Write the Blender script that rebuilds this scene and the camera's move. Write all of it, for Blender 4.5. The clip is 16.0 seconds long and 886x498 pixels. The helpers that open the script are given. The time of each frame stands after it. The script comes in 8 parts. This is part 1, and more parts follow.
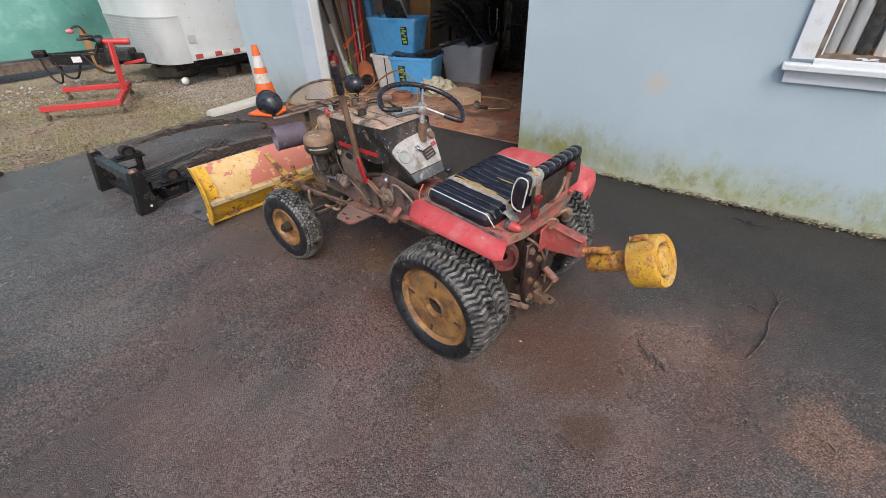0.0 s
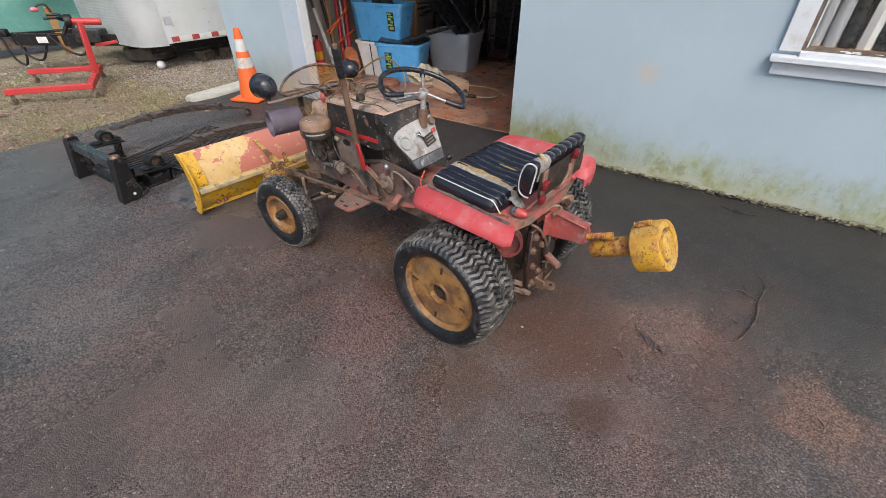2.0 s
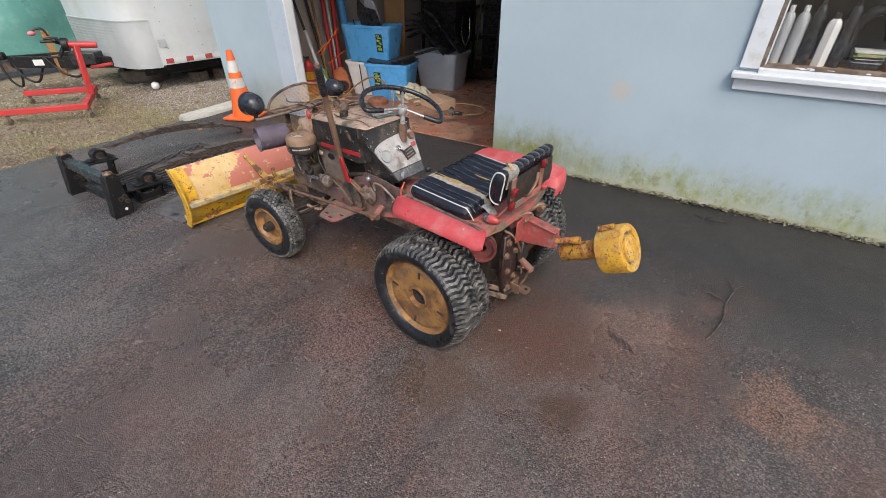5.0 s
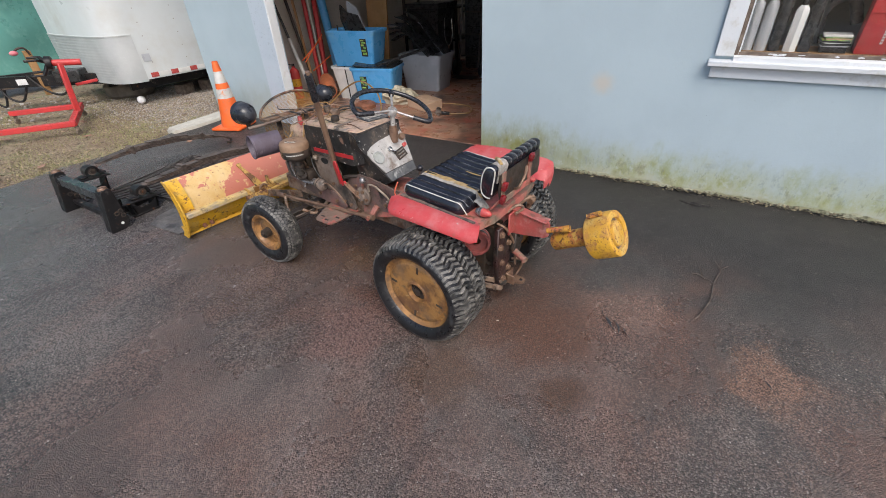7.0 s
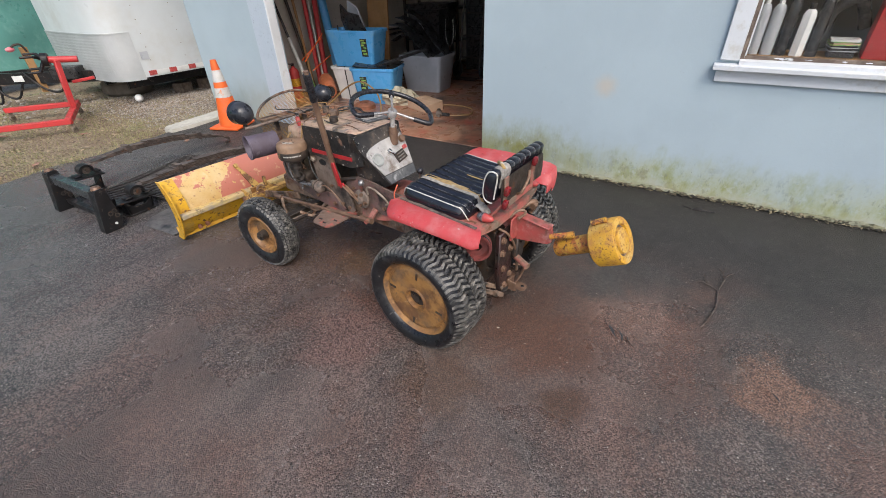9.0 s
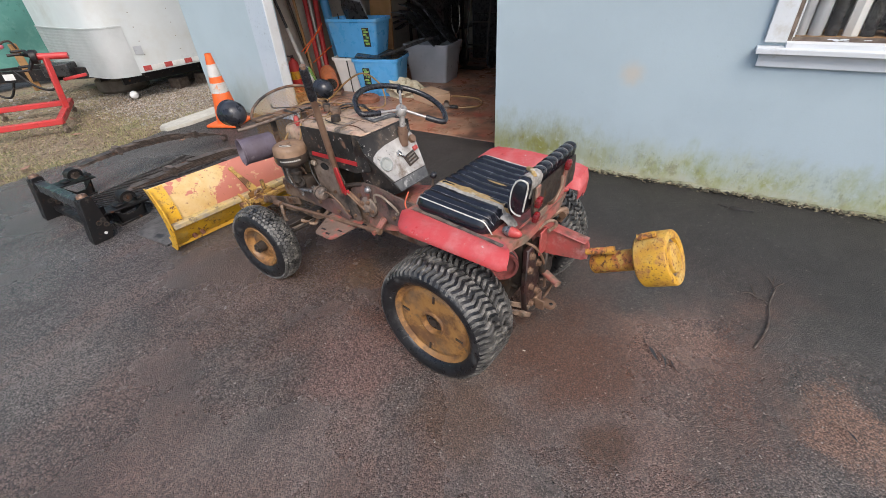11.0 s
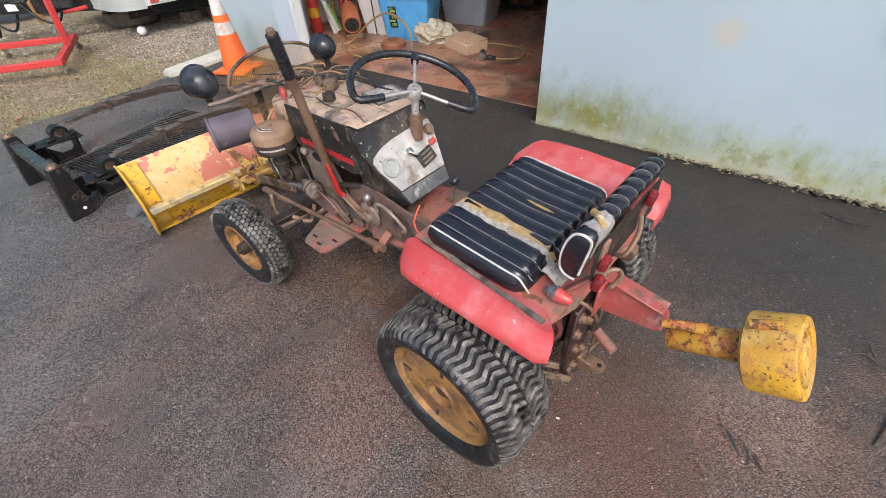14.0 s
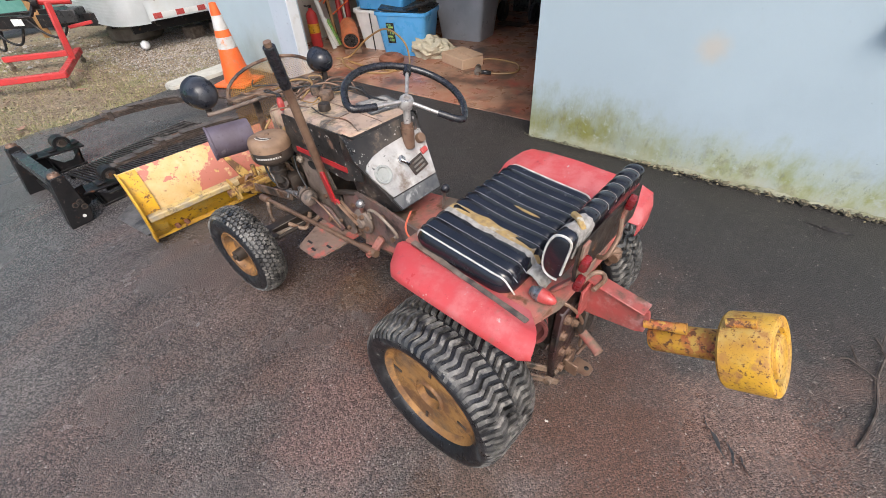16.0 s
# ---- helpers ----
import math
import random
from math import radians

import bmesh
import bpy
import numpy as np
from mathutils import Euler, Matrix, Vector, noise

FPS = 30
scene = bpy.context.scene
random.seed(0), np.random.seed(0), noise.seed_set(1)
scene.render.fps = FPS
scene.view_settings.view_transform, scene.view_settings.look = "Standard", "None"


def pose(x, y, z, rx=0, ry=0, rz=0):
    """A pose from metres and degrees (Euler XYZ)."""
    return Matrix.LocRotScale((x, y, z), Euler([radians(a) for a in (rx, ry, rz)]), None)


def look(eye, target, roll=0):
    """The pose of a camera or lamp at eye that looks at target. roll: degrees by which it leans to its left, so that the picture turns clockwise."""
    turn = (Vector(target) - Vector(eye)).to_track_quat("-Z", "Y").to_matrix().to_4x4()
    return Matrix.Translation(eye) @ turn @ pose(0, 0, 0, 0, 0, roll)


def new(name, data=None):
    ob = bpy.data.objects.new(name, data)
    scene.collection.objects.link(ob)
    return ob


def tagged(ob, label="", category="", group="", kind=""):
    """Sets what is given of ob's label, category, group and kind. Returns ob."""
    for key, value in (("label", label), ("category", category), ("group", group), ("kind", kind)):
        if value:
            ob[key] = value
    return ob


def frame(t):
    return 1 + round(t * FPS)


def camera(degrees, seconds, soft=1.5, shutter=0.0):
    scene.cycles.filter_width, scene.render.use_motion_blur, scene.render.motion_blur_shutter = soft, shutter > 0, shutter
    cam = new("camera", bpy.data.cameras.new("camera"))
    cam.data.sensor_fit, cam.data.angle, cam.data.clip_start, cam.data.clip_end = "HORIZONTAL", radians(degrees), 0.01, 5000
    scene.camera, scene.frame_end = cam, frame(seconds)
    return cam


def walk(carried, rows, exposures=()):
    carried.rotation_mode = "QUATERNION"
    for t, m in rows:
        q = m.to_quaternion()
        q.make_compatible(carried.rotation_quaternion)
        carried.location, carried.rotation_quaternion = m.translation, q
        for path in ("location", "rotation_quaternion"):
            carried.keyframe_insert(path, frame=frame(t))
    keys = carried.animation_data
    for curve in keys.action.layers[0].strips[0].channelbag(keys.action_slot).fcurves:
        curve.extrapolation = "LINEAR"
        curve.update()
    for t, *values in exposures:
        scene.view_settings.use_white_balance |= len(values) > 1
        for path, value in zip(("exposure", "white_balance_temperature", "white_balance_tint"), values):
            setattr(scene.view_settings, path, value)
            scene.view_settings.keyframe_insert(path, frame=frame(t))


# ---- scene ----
cam = camera(93.2, 16.0, soft=0.5)
PATH = [
    (0, (-0.977, -0.799, 1.43), (0.33, 0.199, 0.293), -2.0),
    (0.5, (-0.985, -0.801, 1.431), (0.321, 0.195, 0.29), -1.8),
    (1, (-1.0, -0.792, 1.428), (0.306, 0.199, 0.282), -1.6),
    (1.5, (-1.017, -0.766, 1.42), (0.284, 0.21, 0.256), -1.5),
    (2, (-1.043, -0.722, 1.417), (0.298, 0.184, 0.243), -0.3),
    (2.5, (-1.071, -0.679, 1.422), (0.29, 0.202, 0.251), -0.1),
    (3, (-1.091, -0.671, 1.428), (0.302, 0.193, 0.282), 0.6),
    (3.5, (-1.104, -0.696, 1.438), (0.297, 0.176, 0.307), 0.9),
    (4, (-1.077, -0.765, 1.429), (0.325, 0.121, 0.312), 0.7),
    (6.5, (-1.124, -0.858, 1.439), (0.264, 0.052, 0.323), -2.9),
    (7, (-1.142, -0.862, 1.444), (0.268, 0.024, 0.336), -2.9),
    (7.5, (-1.143, -0.865, 1.445), (0.275, 0.013, 0.341), -2.6),
    (8, (-1.136, -0.861, 1.444), (0.278, 0.025, 0.341), -2.3),
    (8.5, (-1.116, -0.854, 1.438), (0.3, 0.033, 0.338), -2.2),
    (10.8, (-0.978, -0.677, 1.415), (0.433, 0.168, 0.277), -2.7),
    (11, (-0.923, -0.659, 1.4), (0.458, 0.231, 0.259), -3.6),
    (11.5, (-0.785, -0.535, 1.374), (0.589, 0.312, 0.195), -3.9),
    (12, (-0.683, -0.403, 1.378), (0.787, 0.21, 0.169), 1.1),
    (12.5, (-0.538, -0.404, 1.361), (0.725, 0.4, 0.034), -1.8),
    (13, (-0.482, -0.374, 1.366), (0.642, 0.553, -0.003), -3.6),
    (13.5, (-0.473, -0.355, 1.369), (0.654, 0.562, -0.005), -3.4),
    (14, (-0.449, -0.398, 1.378), (0.717, 0.521, 0.038), -3.9),
    (14.5, (-0.446, -0.439, 1.38), (0.749, 0.472, 0.06), -3.8),
    (15, (-0.468, -0.453, 1.377), (0.739, 0.457, 0.067), -3.6),
    (15.5, (-0.476, -0.448, 1.379), (0.732, 0.483, 0.085), -3.6),
    (16, (-0.47, -0.447, 1.38), (0.734, 0.489, 0.087), -3.5),
]
walk(cam, [(t, look(eye, target, roll)) for t, eye, target, roll in PATH], [(0.0, 0.71), (8.7, 0.75), (11.0, 0.78), (12.2, 0.84), (14.0, 1.0), (16.0, 1.03)])

# ---- world, sun, exposure ----
world = bpy.data.worlds.new("overcast_sky")
scene.world = world
world.use_nodes = True
wn, wl = world.node_tree.nodes, world.node_tree.links
sky = wn.new("ShaderNodeTexSky")
sky.sky_type, sky.sun_disc = "NISHITA", False
sky.sun_elevation, sky.sun_rotation = radians(48), radians(215)
sky.air_density, sky.dust_density, sky.ozone_density = 0.9, 3.0, 1.0
wn["Background"].inputs["Strength"].default_value = 0.15
wl.new(sky.outputs[0], wn["Background"].inputs["Color"])
sun = new("sun", bpy.data.lights.new("sun", "SUN"))
sun.data.energy, sun.data.angle, sun.data.color = 1.2, radians(30), (1.0, 0.96, 0.9)
sun.matrix_world = look((0, 0, 20), (12.0, 8.6, 3.5))


# ---- materials ----
def mat(name, a, b=None, rough=0.6, metal=0.0, scale=6.0, detail=40.0, bump=0.15, layers=(), coat=0.0, rvar=0.15, spec=0.5, bdist=0.004, grime=0.0, lean=0.0, speck=1.0):
    """Two mixed tones, patches of other colours (colour, scale, threshold, softness, roughness), grain and fine relief."""
    m = bpy.data.materials.new(name)
    m.use_nodes = True
    n, k = m.node_tree.nodes, m.node_tree.links
    p = n["Principled BSDF"]
    tc, info = n.new("ShaderNodeTexCoord"), n.new("ShaderNodeObjectInfo")
    off = n.new("ShaderNodeVectorMath")
    off.operation = "MULTIPLY_ADD"
    k.new(info.outputs["Random"], off.inputs[0])
    off.inputs[1].default_value = (7.0, 11.0, 5.0)
    k.new(tc.outputs["Object"], off.inputs[2])

    def nz(s, d=4.0, r=0.6):
        t = n.new("ShaderNodeTexNoise")
        t.inputs["Scale"].default_value, t.inputs["Detail"].default_value, t.inputs["Roughness"].default_value = s, d, r
        k.new(off.outputs[0], t.inputs["Vector"])
        return t.outputs["Fac"]

    def ramp(v, lo, hi, top=1.0):
        r = n.new("ShaderNodeMapRange")
        r.interpolation_type = "SMOOTHSTEP"
        r.inputs["From Min"].default_value, r.inputs["From Max"].default_value, r.inputs["To Max"].default_value = lo, hi, top
        k.new(v, r.inputs["Value"])
        return r.outputs["Result"]

    def mix(f, x, y):
        q = n.new("ShaderNodeMix")
        q.data_type = "RGBA"
        k.new(f, q.inputs["Factor"])
        for sock, v in ((q.inputs["A"], x), (q.inputs["B"], y)):
            if hasattr(v, "is_linked"):
                k.new(v, sock)
            else:
                sock.default_value = (*v, 1)
        return q.outputs["Result"]

    def mixf(f, x, y):
        q = n.new("ShaderNodeMix")
        k.new(f, q.inputs["Factor"])
        for sock, v in ((q.inputs["A"], x), (q.inputs["B"], y)):
            if hasattr(v, "is_linked"):
                k.new(v, sock)
            else:
                sock.default_value = v
        return q.outputs["Result"]

    b = b or tuple(c * 0.75 for c in a)
    col = mix(ramp(nz(scale), 0.35, 0.65), a, b)
    fine = nz(detail, 6.0, 0.7)
    col = mix(ramp(fine, 0.56, 0.78, speck), col, tuple(c * 0.5 for c in b))
    if grime:
        col = mix(ramp(nz(detail * 0.45, 8.0, 0.75), 0.66 - 0.16 * grime, 0.78 - 0.1 * grime), col, (0.075, 0.052, 0.036))
    rg = mixf(ramp(nz(scale * 2.3), 0.3, 0.7), max(0.04, rough - rvar), min(1, rough + rvar))
    for c, s, th, so, r in layers:
        v = nz(s, 7.0, 0.65)
        if lean:
            # the bare patches grow along the blade's length
            ax, q = n.new("ShaderNodeSeparateXYZ"), n.new("ShaderNodeMath")
            k.new(tc.outputs["Object"], ax.inputs[0])
            q.operation = "MULTIPLY_ADD"
            k.new(ramp(ax.outputs["X"], 0.28, 0.7), q.inputs[0])
            q.inputs[1].default_value = lean
            k.new(v, q.inputs[2])
            v, lean = q.outputs[0], 0.0
        f = ramp(v, th - so, th + so)
        col = mix(f, col, c)
        if r is not None:
            rg = mixf(f, rg, r)
    k.new(col, p.inputs["Base Color"])
    k.new(rg, p.inputs["Roughness"])
    p.inputs["Metallic"].default_value = metal
    p.inputs["Specular IOR Level"].default_value = spec
    p.inputs["Coat Weight"].default_value = coat
    if bump:
        bp = n.new("ShaderNodeBump")
        bp.inputs["Strength"].default_value, bp.inputs["Distance"].default_value = bump, bdist
        k.new(fine, bp.inputs["Height"])
        k.new(bp.outputs[0], p.inputs["Normal"])
    return m


RUST, DIRT = (0.13, 0.055, 0.025), (0.17, 0.125, 0.09)
M = {}
M["red"] = mat("faded_red_paint", (0.48, 0.055, 0.058), (0.44, 0.07, 0.07), 0.42, grime=0.5, scale=9, layers=((DIRT, 7, 0.68, 0.08, 0.85), ((0.52, 0.14, 0.14), 9, 0.57, 0.12, 0.6), ((0.44, 0.36, 0.33), 42, 0.67, 0.03, 0.8), ((0.12, 0.035, 0.03), 90, 0.7, 0.03, 0.7)))
M["red_dirty"] = mat("dirty_red_paint", (0.45, 0.10, 0.08), (0.36, 0.14, 0.11), 0.55, grime=0.7, scale=8, layers=((DIRT, 9, 0.52, 0.1, 0.85), (RUST, 16, 0.6, 0.06, 0.8)))
M["armred"] = mat("scuffed_dull_red_paint", (0.38, 0.065, 0.058), (0.28, 0.075, 0.062), 0.5, grime=0.6, scale=10, bump=0.3, layers=(((0.42, 0.2, 0.18), 12, 0.6, 0.08, 0.7), ((0.13, 0.075, 0.055), 9, 0.6, 0.08, 0.8)))
M["grimy"] = mat("grimy_iron", (0.189, 0.124, 0.0874), (0.291, 0.204, 0.146), 0.6, grime=0.8, metal=0.2, scale=12, bump=0.4, layers=((RUST, 14, 0.56, 0.08, 0.8), ((0.03, 0.027, 0.025), 9, 0.55, 0.08, 0.5)))
M["darkiron"] = mat("dark_oily_iron", (0.035, 0.028, 0.024), (0.06, 0.045, 0.035), 0.5, metal=0.3, scale=14, bump=0.4, layers=((RUST, 18, 0.62, 0.06, 0.8),))
M["black"] = mat("black_paint_worn", (0.013, 0.0125, 0.0125), (0.03, 0.027, 0.025), 0.4, scale=9, spec=0.4, layers=(((0.08, 0.066, 0.055), 5, 0.61, 0.12, 0.8), (DIRT, 10, 0.64, 0.08, 0.8), ((0.36, 0.34, 0.31), 55, 0.635, 0.025, 0.6), ((0.17, 0.10, 0.07), 14, 0.64, 0.04, 0.8)))
M["blackframe"] = mat("black_rusty_steel", (0.008, 0.008, 0.009), (0.014, 0.012, 0.012), 0.48, scale=9, bump=0.4, spec=0.3, layers=((RUST, 13, 0.66, 0.05, 0.85), ((0.09, 0.075, 0.065), 22, 0.64, 0.05, 0.8)))
M["vinyl"] = mat("black_vinyl", (0.008, 0.009, 0.013), (0.013, 0.014, 0.02), 0.2, scale=14, detail=120, bump=0.08, spec=0.6, rvar=0.08, layers=(((0.05, 0.05, 0.052), 26, 0.7, 0.05, 0.5),))
M["piping"] = mat("white_piping", (0.62, 0.61, 0.57), (0.45, 0.43, 0.38), 0.5, scale=25)
M["stitch"] = mat("grey_seam_welt", (0.3, 0.3, 0.32), (0.2, 0.2, 0.21), 0.5, scale=30)
M["foam"] = mat("torn_yellow_foam", (0.40, 0.27, 0.10), (0.27, 0.18, 0.08), 0.95, scale=40, bump=0.9, grime=0.5, layers=(((0.42, 0.39, 0.33), 30, 0.6, 0.05, None),))
M["tape"] = mat("grey_torn_backing", (0.36, 0.34, 0.31), (0.22, 0.2, 0.18), 0.9, scale=60, bump=0.9, grime=0.5, layers=(((0.14, 0.12, 0.10), 36, 0.62, 0.06, None),))
M["tan"] = mat("tan_rim_paint", (0.33, 0.165, 0.05), (0.22, 0.105, 0.032), 0.5, grime=0.9, scale=9, bump=0.3, layers=(((0.13, 0.06, 0.025), 11, 0.54, 0.09, 0.8), ((0.45, 0.33, 0.2), 26, 0.69, 0.03, 0.7), ((0.10, 0.075, 0.055), 5, 0.6, 0.12, 0.85)))
M["tyre"] = mat("worn_tyre_rubber", (0.009, 0.009, 0.010), (0.015, 0.015, 0.017), 0.36, scale=11, bump=0.3, spec=0.4, layers=(((0.05, 0.049, 0.048), 16, 0.62, 0.08, 0.75), ((0.2, 0.19, 0.17), 44, 0.69, 0.03, 0.85)))
M["lug"] = mat("dusty_tread_rubber", (0.045, 0.0435, 0.041), (0.10, 0.096, 0.089), 0.45, scale=22, bump=0.6, layers=(((0.24, 0.225, 0.2), 34, 0.58, 0.1, 0.8), ((0.012, 0.012, 0.012), 18, 0.57, 0.07, 0.3)))
M["yellow"] = mat("chipped_yellow_paint", (0.66, 0.37, 0.012), (0.56, 0.29, 0.02), 0.55, grime=0.7, scale=10, bump=0.3, layers=((RUST, 26, 0.59, 0.03, 0.8), ((0.5, 0.32, 0.07), 8, 0.58, 0.1, 0.6), ((0.10, 0.06, 0.03), 70, 0.66, 0.02, 0.8)))
M["blade_up"] = mat("yellow_over_red_flaking_paint", (0.61, 0.439, 0.214), (0.556, 0.364, 0.139), 0.62, grime=0.35, scale=9, layers=(((0.46, 0.16, 0.115), 8.5, 0.548, 0.006, 0.55), ((0.62, 0.45, 0.24), 14, 0.64, 0.05, 0.6), ((0.28, 0.16, 0.09), 24, 0.66, 0.05, 0.8), (RUST, 46, 0.68, 0.02, 0.8)), lean=0.36)
M["weight"] = mat("chipped_yellow_weight_paint", (0.60, 0.33, 0.025), (0.5, 0.26, 0.03), 0.5, scale=16, bump=0.3, layers=(((0.52, 0.37, 0.13), 7, 0.55, 0.12, 0.5), ((0.36, 0.17, 0.05), 34, 0.58, 0.08, 0.7), (RUST, 95, 0.60, 0.04, 0.8), ((0.06, 0.035, 0.02), 210, 0.64, 0.03, 0.8), ((0.42, 0.2, 0.05), 6, 0.64, 0.08, 0.7)))
M["weightneck"] = mat("rusting_yellow_neck_paint", (0.56, 0.31, 0.03), (0.44, 0.2, 0.03), 0.55, scale=16, bump=0.35, layers=(((0.36, 0.09, 0.04), 14, 0.52, 0.08, 0.7), ((0.5, 0.3, 0.06), 28, 0.58, 0.05, 0.6), (RUST, 60, 0.56, 0.04, 0.8), ((0.05, 0.03, 0.02), 40, 0.66, 0.03, 0.8)))
M["dash"] = mat("worn_aluminium_dash", (0.50, 0.48, 0.45), (0.36, 0.345, 0.33), 0.45, grime=0.75, metal=0.3, scale=11, layers=((DIRT, 7, 0.57, 0.12, 0.9), ((0.62, 0.61, 0.58), 9, 0.56, 0.1, 0.5), ((0.05, 0.05, 0.05), 30, 0.66, 0.03, 0.6)))
M["dashdark"] = mat("scuffed_dark_panel", (0.05, 0.055, 0.06), (0.12, 0.12, 0.12), 0.45, scale=14, layers=(((0.3, 0.3, 0.29), 30, 0.6, 0.06, 0.6),))
M["tank"] = mat("dirty_tan_tank", (0.475, 0.345, 0.261), (0.392, 0.268, 0.19), 0.5, grime=0.8, scale=7, bump=0.3, layers=(((0.47, 0.36, 0.19), 5, 0.57, 0.1, 0.6), ((0.36, 0.16, 0.13), 6, 0.6, 0.08, 0.6), ((0.06, 0.05, 0.042), 10, 0.59, 0.07, 0.6), ((0.2, 0.165, 0.14), 17, 0.58, 0.08, 0.8)))
M["aircan"] = mat("rusty_brown_can", (0.28, 0.179, 0.112), (0.19, 0.118, 0.0728), 0.6, scale=10, layers=(((0.035, 0.03, 0.028), 8, 0.6, 0.08, 0.4),))
M["canblack"] = mat("black_can_band", (0.03, 0.026, 0.023), (0.06, 0.045, 0.035), 0.4, scale=12)
M["muffler"] = mat("purple_grey_muffler", (0.115, 0.095, 0.125), (0.085, 0.065, 0.08), 0.55, scale=9, bump=0.25, layers=((RUST, 8, 0.68, 0.06, 0.8), ((0.19, 0.165, 0.18), 16, 0.64, 0.06, 0.7)))
M["pulleyred"] = mat("dull_dark_red_pulley_paint", (0.19, 0.045, 0.04), (0.10, 0.03, 0.027), 0.5, grime=0.7, scale=16)
M["chrome"] = mat("worn_chrome", (0.6, 0.6, 0.6), (0.45, 0.44, 0.42), 0.25, metal=1.0, scale=30)
M["dullchrome"] = mat("pitted_dull_chrome", (0.34, 0.33, 0.33), (0.16, 0.15, 0.15), 0.35, metal=0.7, grime=0.5, scale=40, bump=0.3)
M["steel"] = mat("dull_steel", (0.3, 0.28, 0.25), (0.2, 0.17, 0.14), 0.45, metal=0.8, scale=20, layers=((RUST, 20, 0.6, 0.06, 0.8),))
M["leverrust"] = mat("rusty_lever_steel", (0.228, 0.144, 0.096), (0.156, 0.09, 0.06), 0.5, metal=0.3, grime=0.6, scale=14, bump=0.3)
M["rubber"] = mat("black_rubber_grip", (0.012, 0.012, 0.014), (0.02, 0.02, 0.024), 0.26, scale=30, speck=0.4)
M["ballblack"] = mat("scratched_black_lamp_shell", (0.012, 0.013, 0.017), (0.022, 0.024, 0.03), 0.3, scale=8, layers=(((0.05, 0.052, 0.06), 9, 0.62, 0.08, 0.5), ((0.34, 0.33, 0.31), 34, 0.665, 0.025, 0.7)))
M["meshgold"] = mat("rusty_yellow_mesh", (0.42, 0.24, 0.05), (0.3, 0.15, 0.04), 0.6, metal=0.2, scale=10)
M["taillens"] = mat("red_lens", (0.42, 0.06, 0.055), (0.36, 0.05, 0.045), 0.4, scale=24, layers=(((0.5, 0.2, 0.17), 30, 0.62, 0.08, 0.6),))
M["cable"] = mat("cable_black", (0.02, 0.02, 0.02), None, 0.5)
M["cable_y"] = mat("cable_tan", (0.33, 0.2, 0.08), None, 0.5)
M["redbright"] = mat("bright_red_enamel", (0.52, 0.035, 0.035), (0.44, 0.04, 0.04), 0.45, scale=10, layers=((DIRT, 14, 0.68, 0.06, 0.8),))
M["spring"] = mat("leaf_spring_steel", (0.05, 0.038, 0.032), (0.085, 0.064, 0.053), 0.5, metal=0.1, scale=12, layers=(((0.16, 0.125, 0.105), 12, 0.58, 0.1, 0.8), (RUST, 9, 0.64, 0.06, 0.8)))
M["plate"] = mat("dark_gritty_plate", (0.12, 0.114, 0.108), (0.085, 0.08, 0.076), 0.6, scale=12, bump=0.6, layers=(((0.2, 0.19, 0.175), 60, 0.64, 0.04, 0.8), ((0.02, 0.019, 0.018), 18, 0.58, 0.06, 0.4)))
M["trailer"] = mat("white_trailer_skin", (0.56, 0.595, 0.60), (0.52, 0.55, 0.555), 0.4, scale=1.3, bump=0.0, speck=0.0, layers=(((0.49, 0.50, 0.48), 2.5, 0.6, 0.14, 0.5),))
M["diamond"] = mat("diamond_plate_aluminium", (0.5, 0.52, 0.52), (0.44, 0.46, 0.46), 0.5, metal=0.3, scale=3, speck=0.1)
M["orange"] = mat("orange_cone", (0.75, 0.13, 0.02), (0.68, 0.11, 0.02), 0.45, scale=6, layers=(((0.4, 0.16, 0.08), 8, 0.64, 0.1, 0.7),))
M["reflect"] = mat("white_reflective_band", (0.72, 0.72, 0.7), (0.6, 0.6, 0.58), 0.4)
M["bin_blue"] = mat("blue_plastic", (0.106, 0.403, 0.763), (0.0901, 0.36, 0.7), 0.36, scale=4, speck=0.2, layers=(((0.2, 0.45, 0.7), 5, 0.64, 0.1, 0.5),))
M["bin_grey"] = mat("grey_plastic", (0.429, 0.442, 0.468), (0.37, 0.384, 0.403), 0.4, scale=4, speck=0.2)
M["bin_white"] = mat("white_plastic", (0.78, 0.78, 0.77), (0.70, 0.70, 0.69), 0.45, scale=6, speck=0.15)
M["green"] = mat("green_sticker", (0.06, 0.24, 0.07), (0.3, 0.4, 0.1), 0.4, scale=40)
M["darkstuff"] = mat("black_plastic", (0.018, 0.018, 0.019), (0.03, 0.03, 0.031), 0.32, scale=10, speck=0.4)
M["wood"] = mat("rough_plywood", (0.391, 0.218, 0.092), (0.31, 0.172, 0.069), 0.7, scale=5, detail=25)
M["cardboard"] = mat("brown_card", (0.575, 0.385, 0.253), (0.506, 0.333, 0.213), 0.85, scale=5, speck=0.3)
M["cloth"] = mat("cream_cloth", (0.552, 0.492, 0.36), (0.456, 0.396, 0.282), 0.95, scale=9, bump=0.5, layers=(((0.24, 0.2, 0.13), 10, 0.64, 0.08, None),))
M["pinkgrip"] = mat("faded_pink_plastic", (0.62, 0.16, 0.2), (0.55, 0.2, 0.22), 0.5)
M["barebar"] = mat("scraped_dusty_bare_iron", (0.3, 0.25, 0.2), (0.2, 0.15, 0.115), 0.55, metal=0.15, grime=0.6, scale=24, bump=0.3)
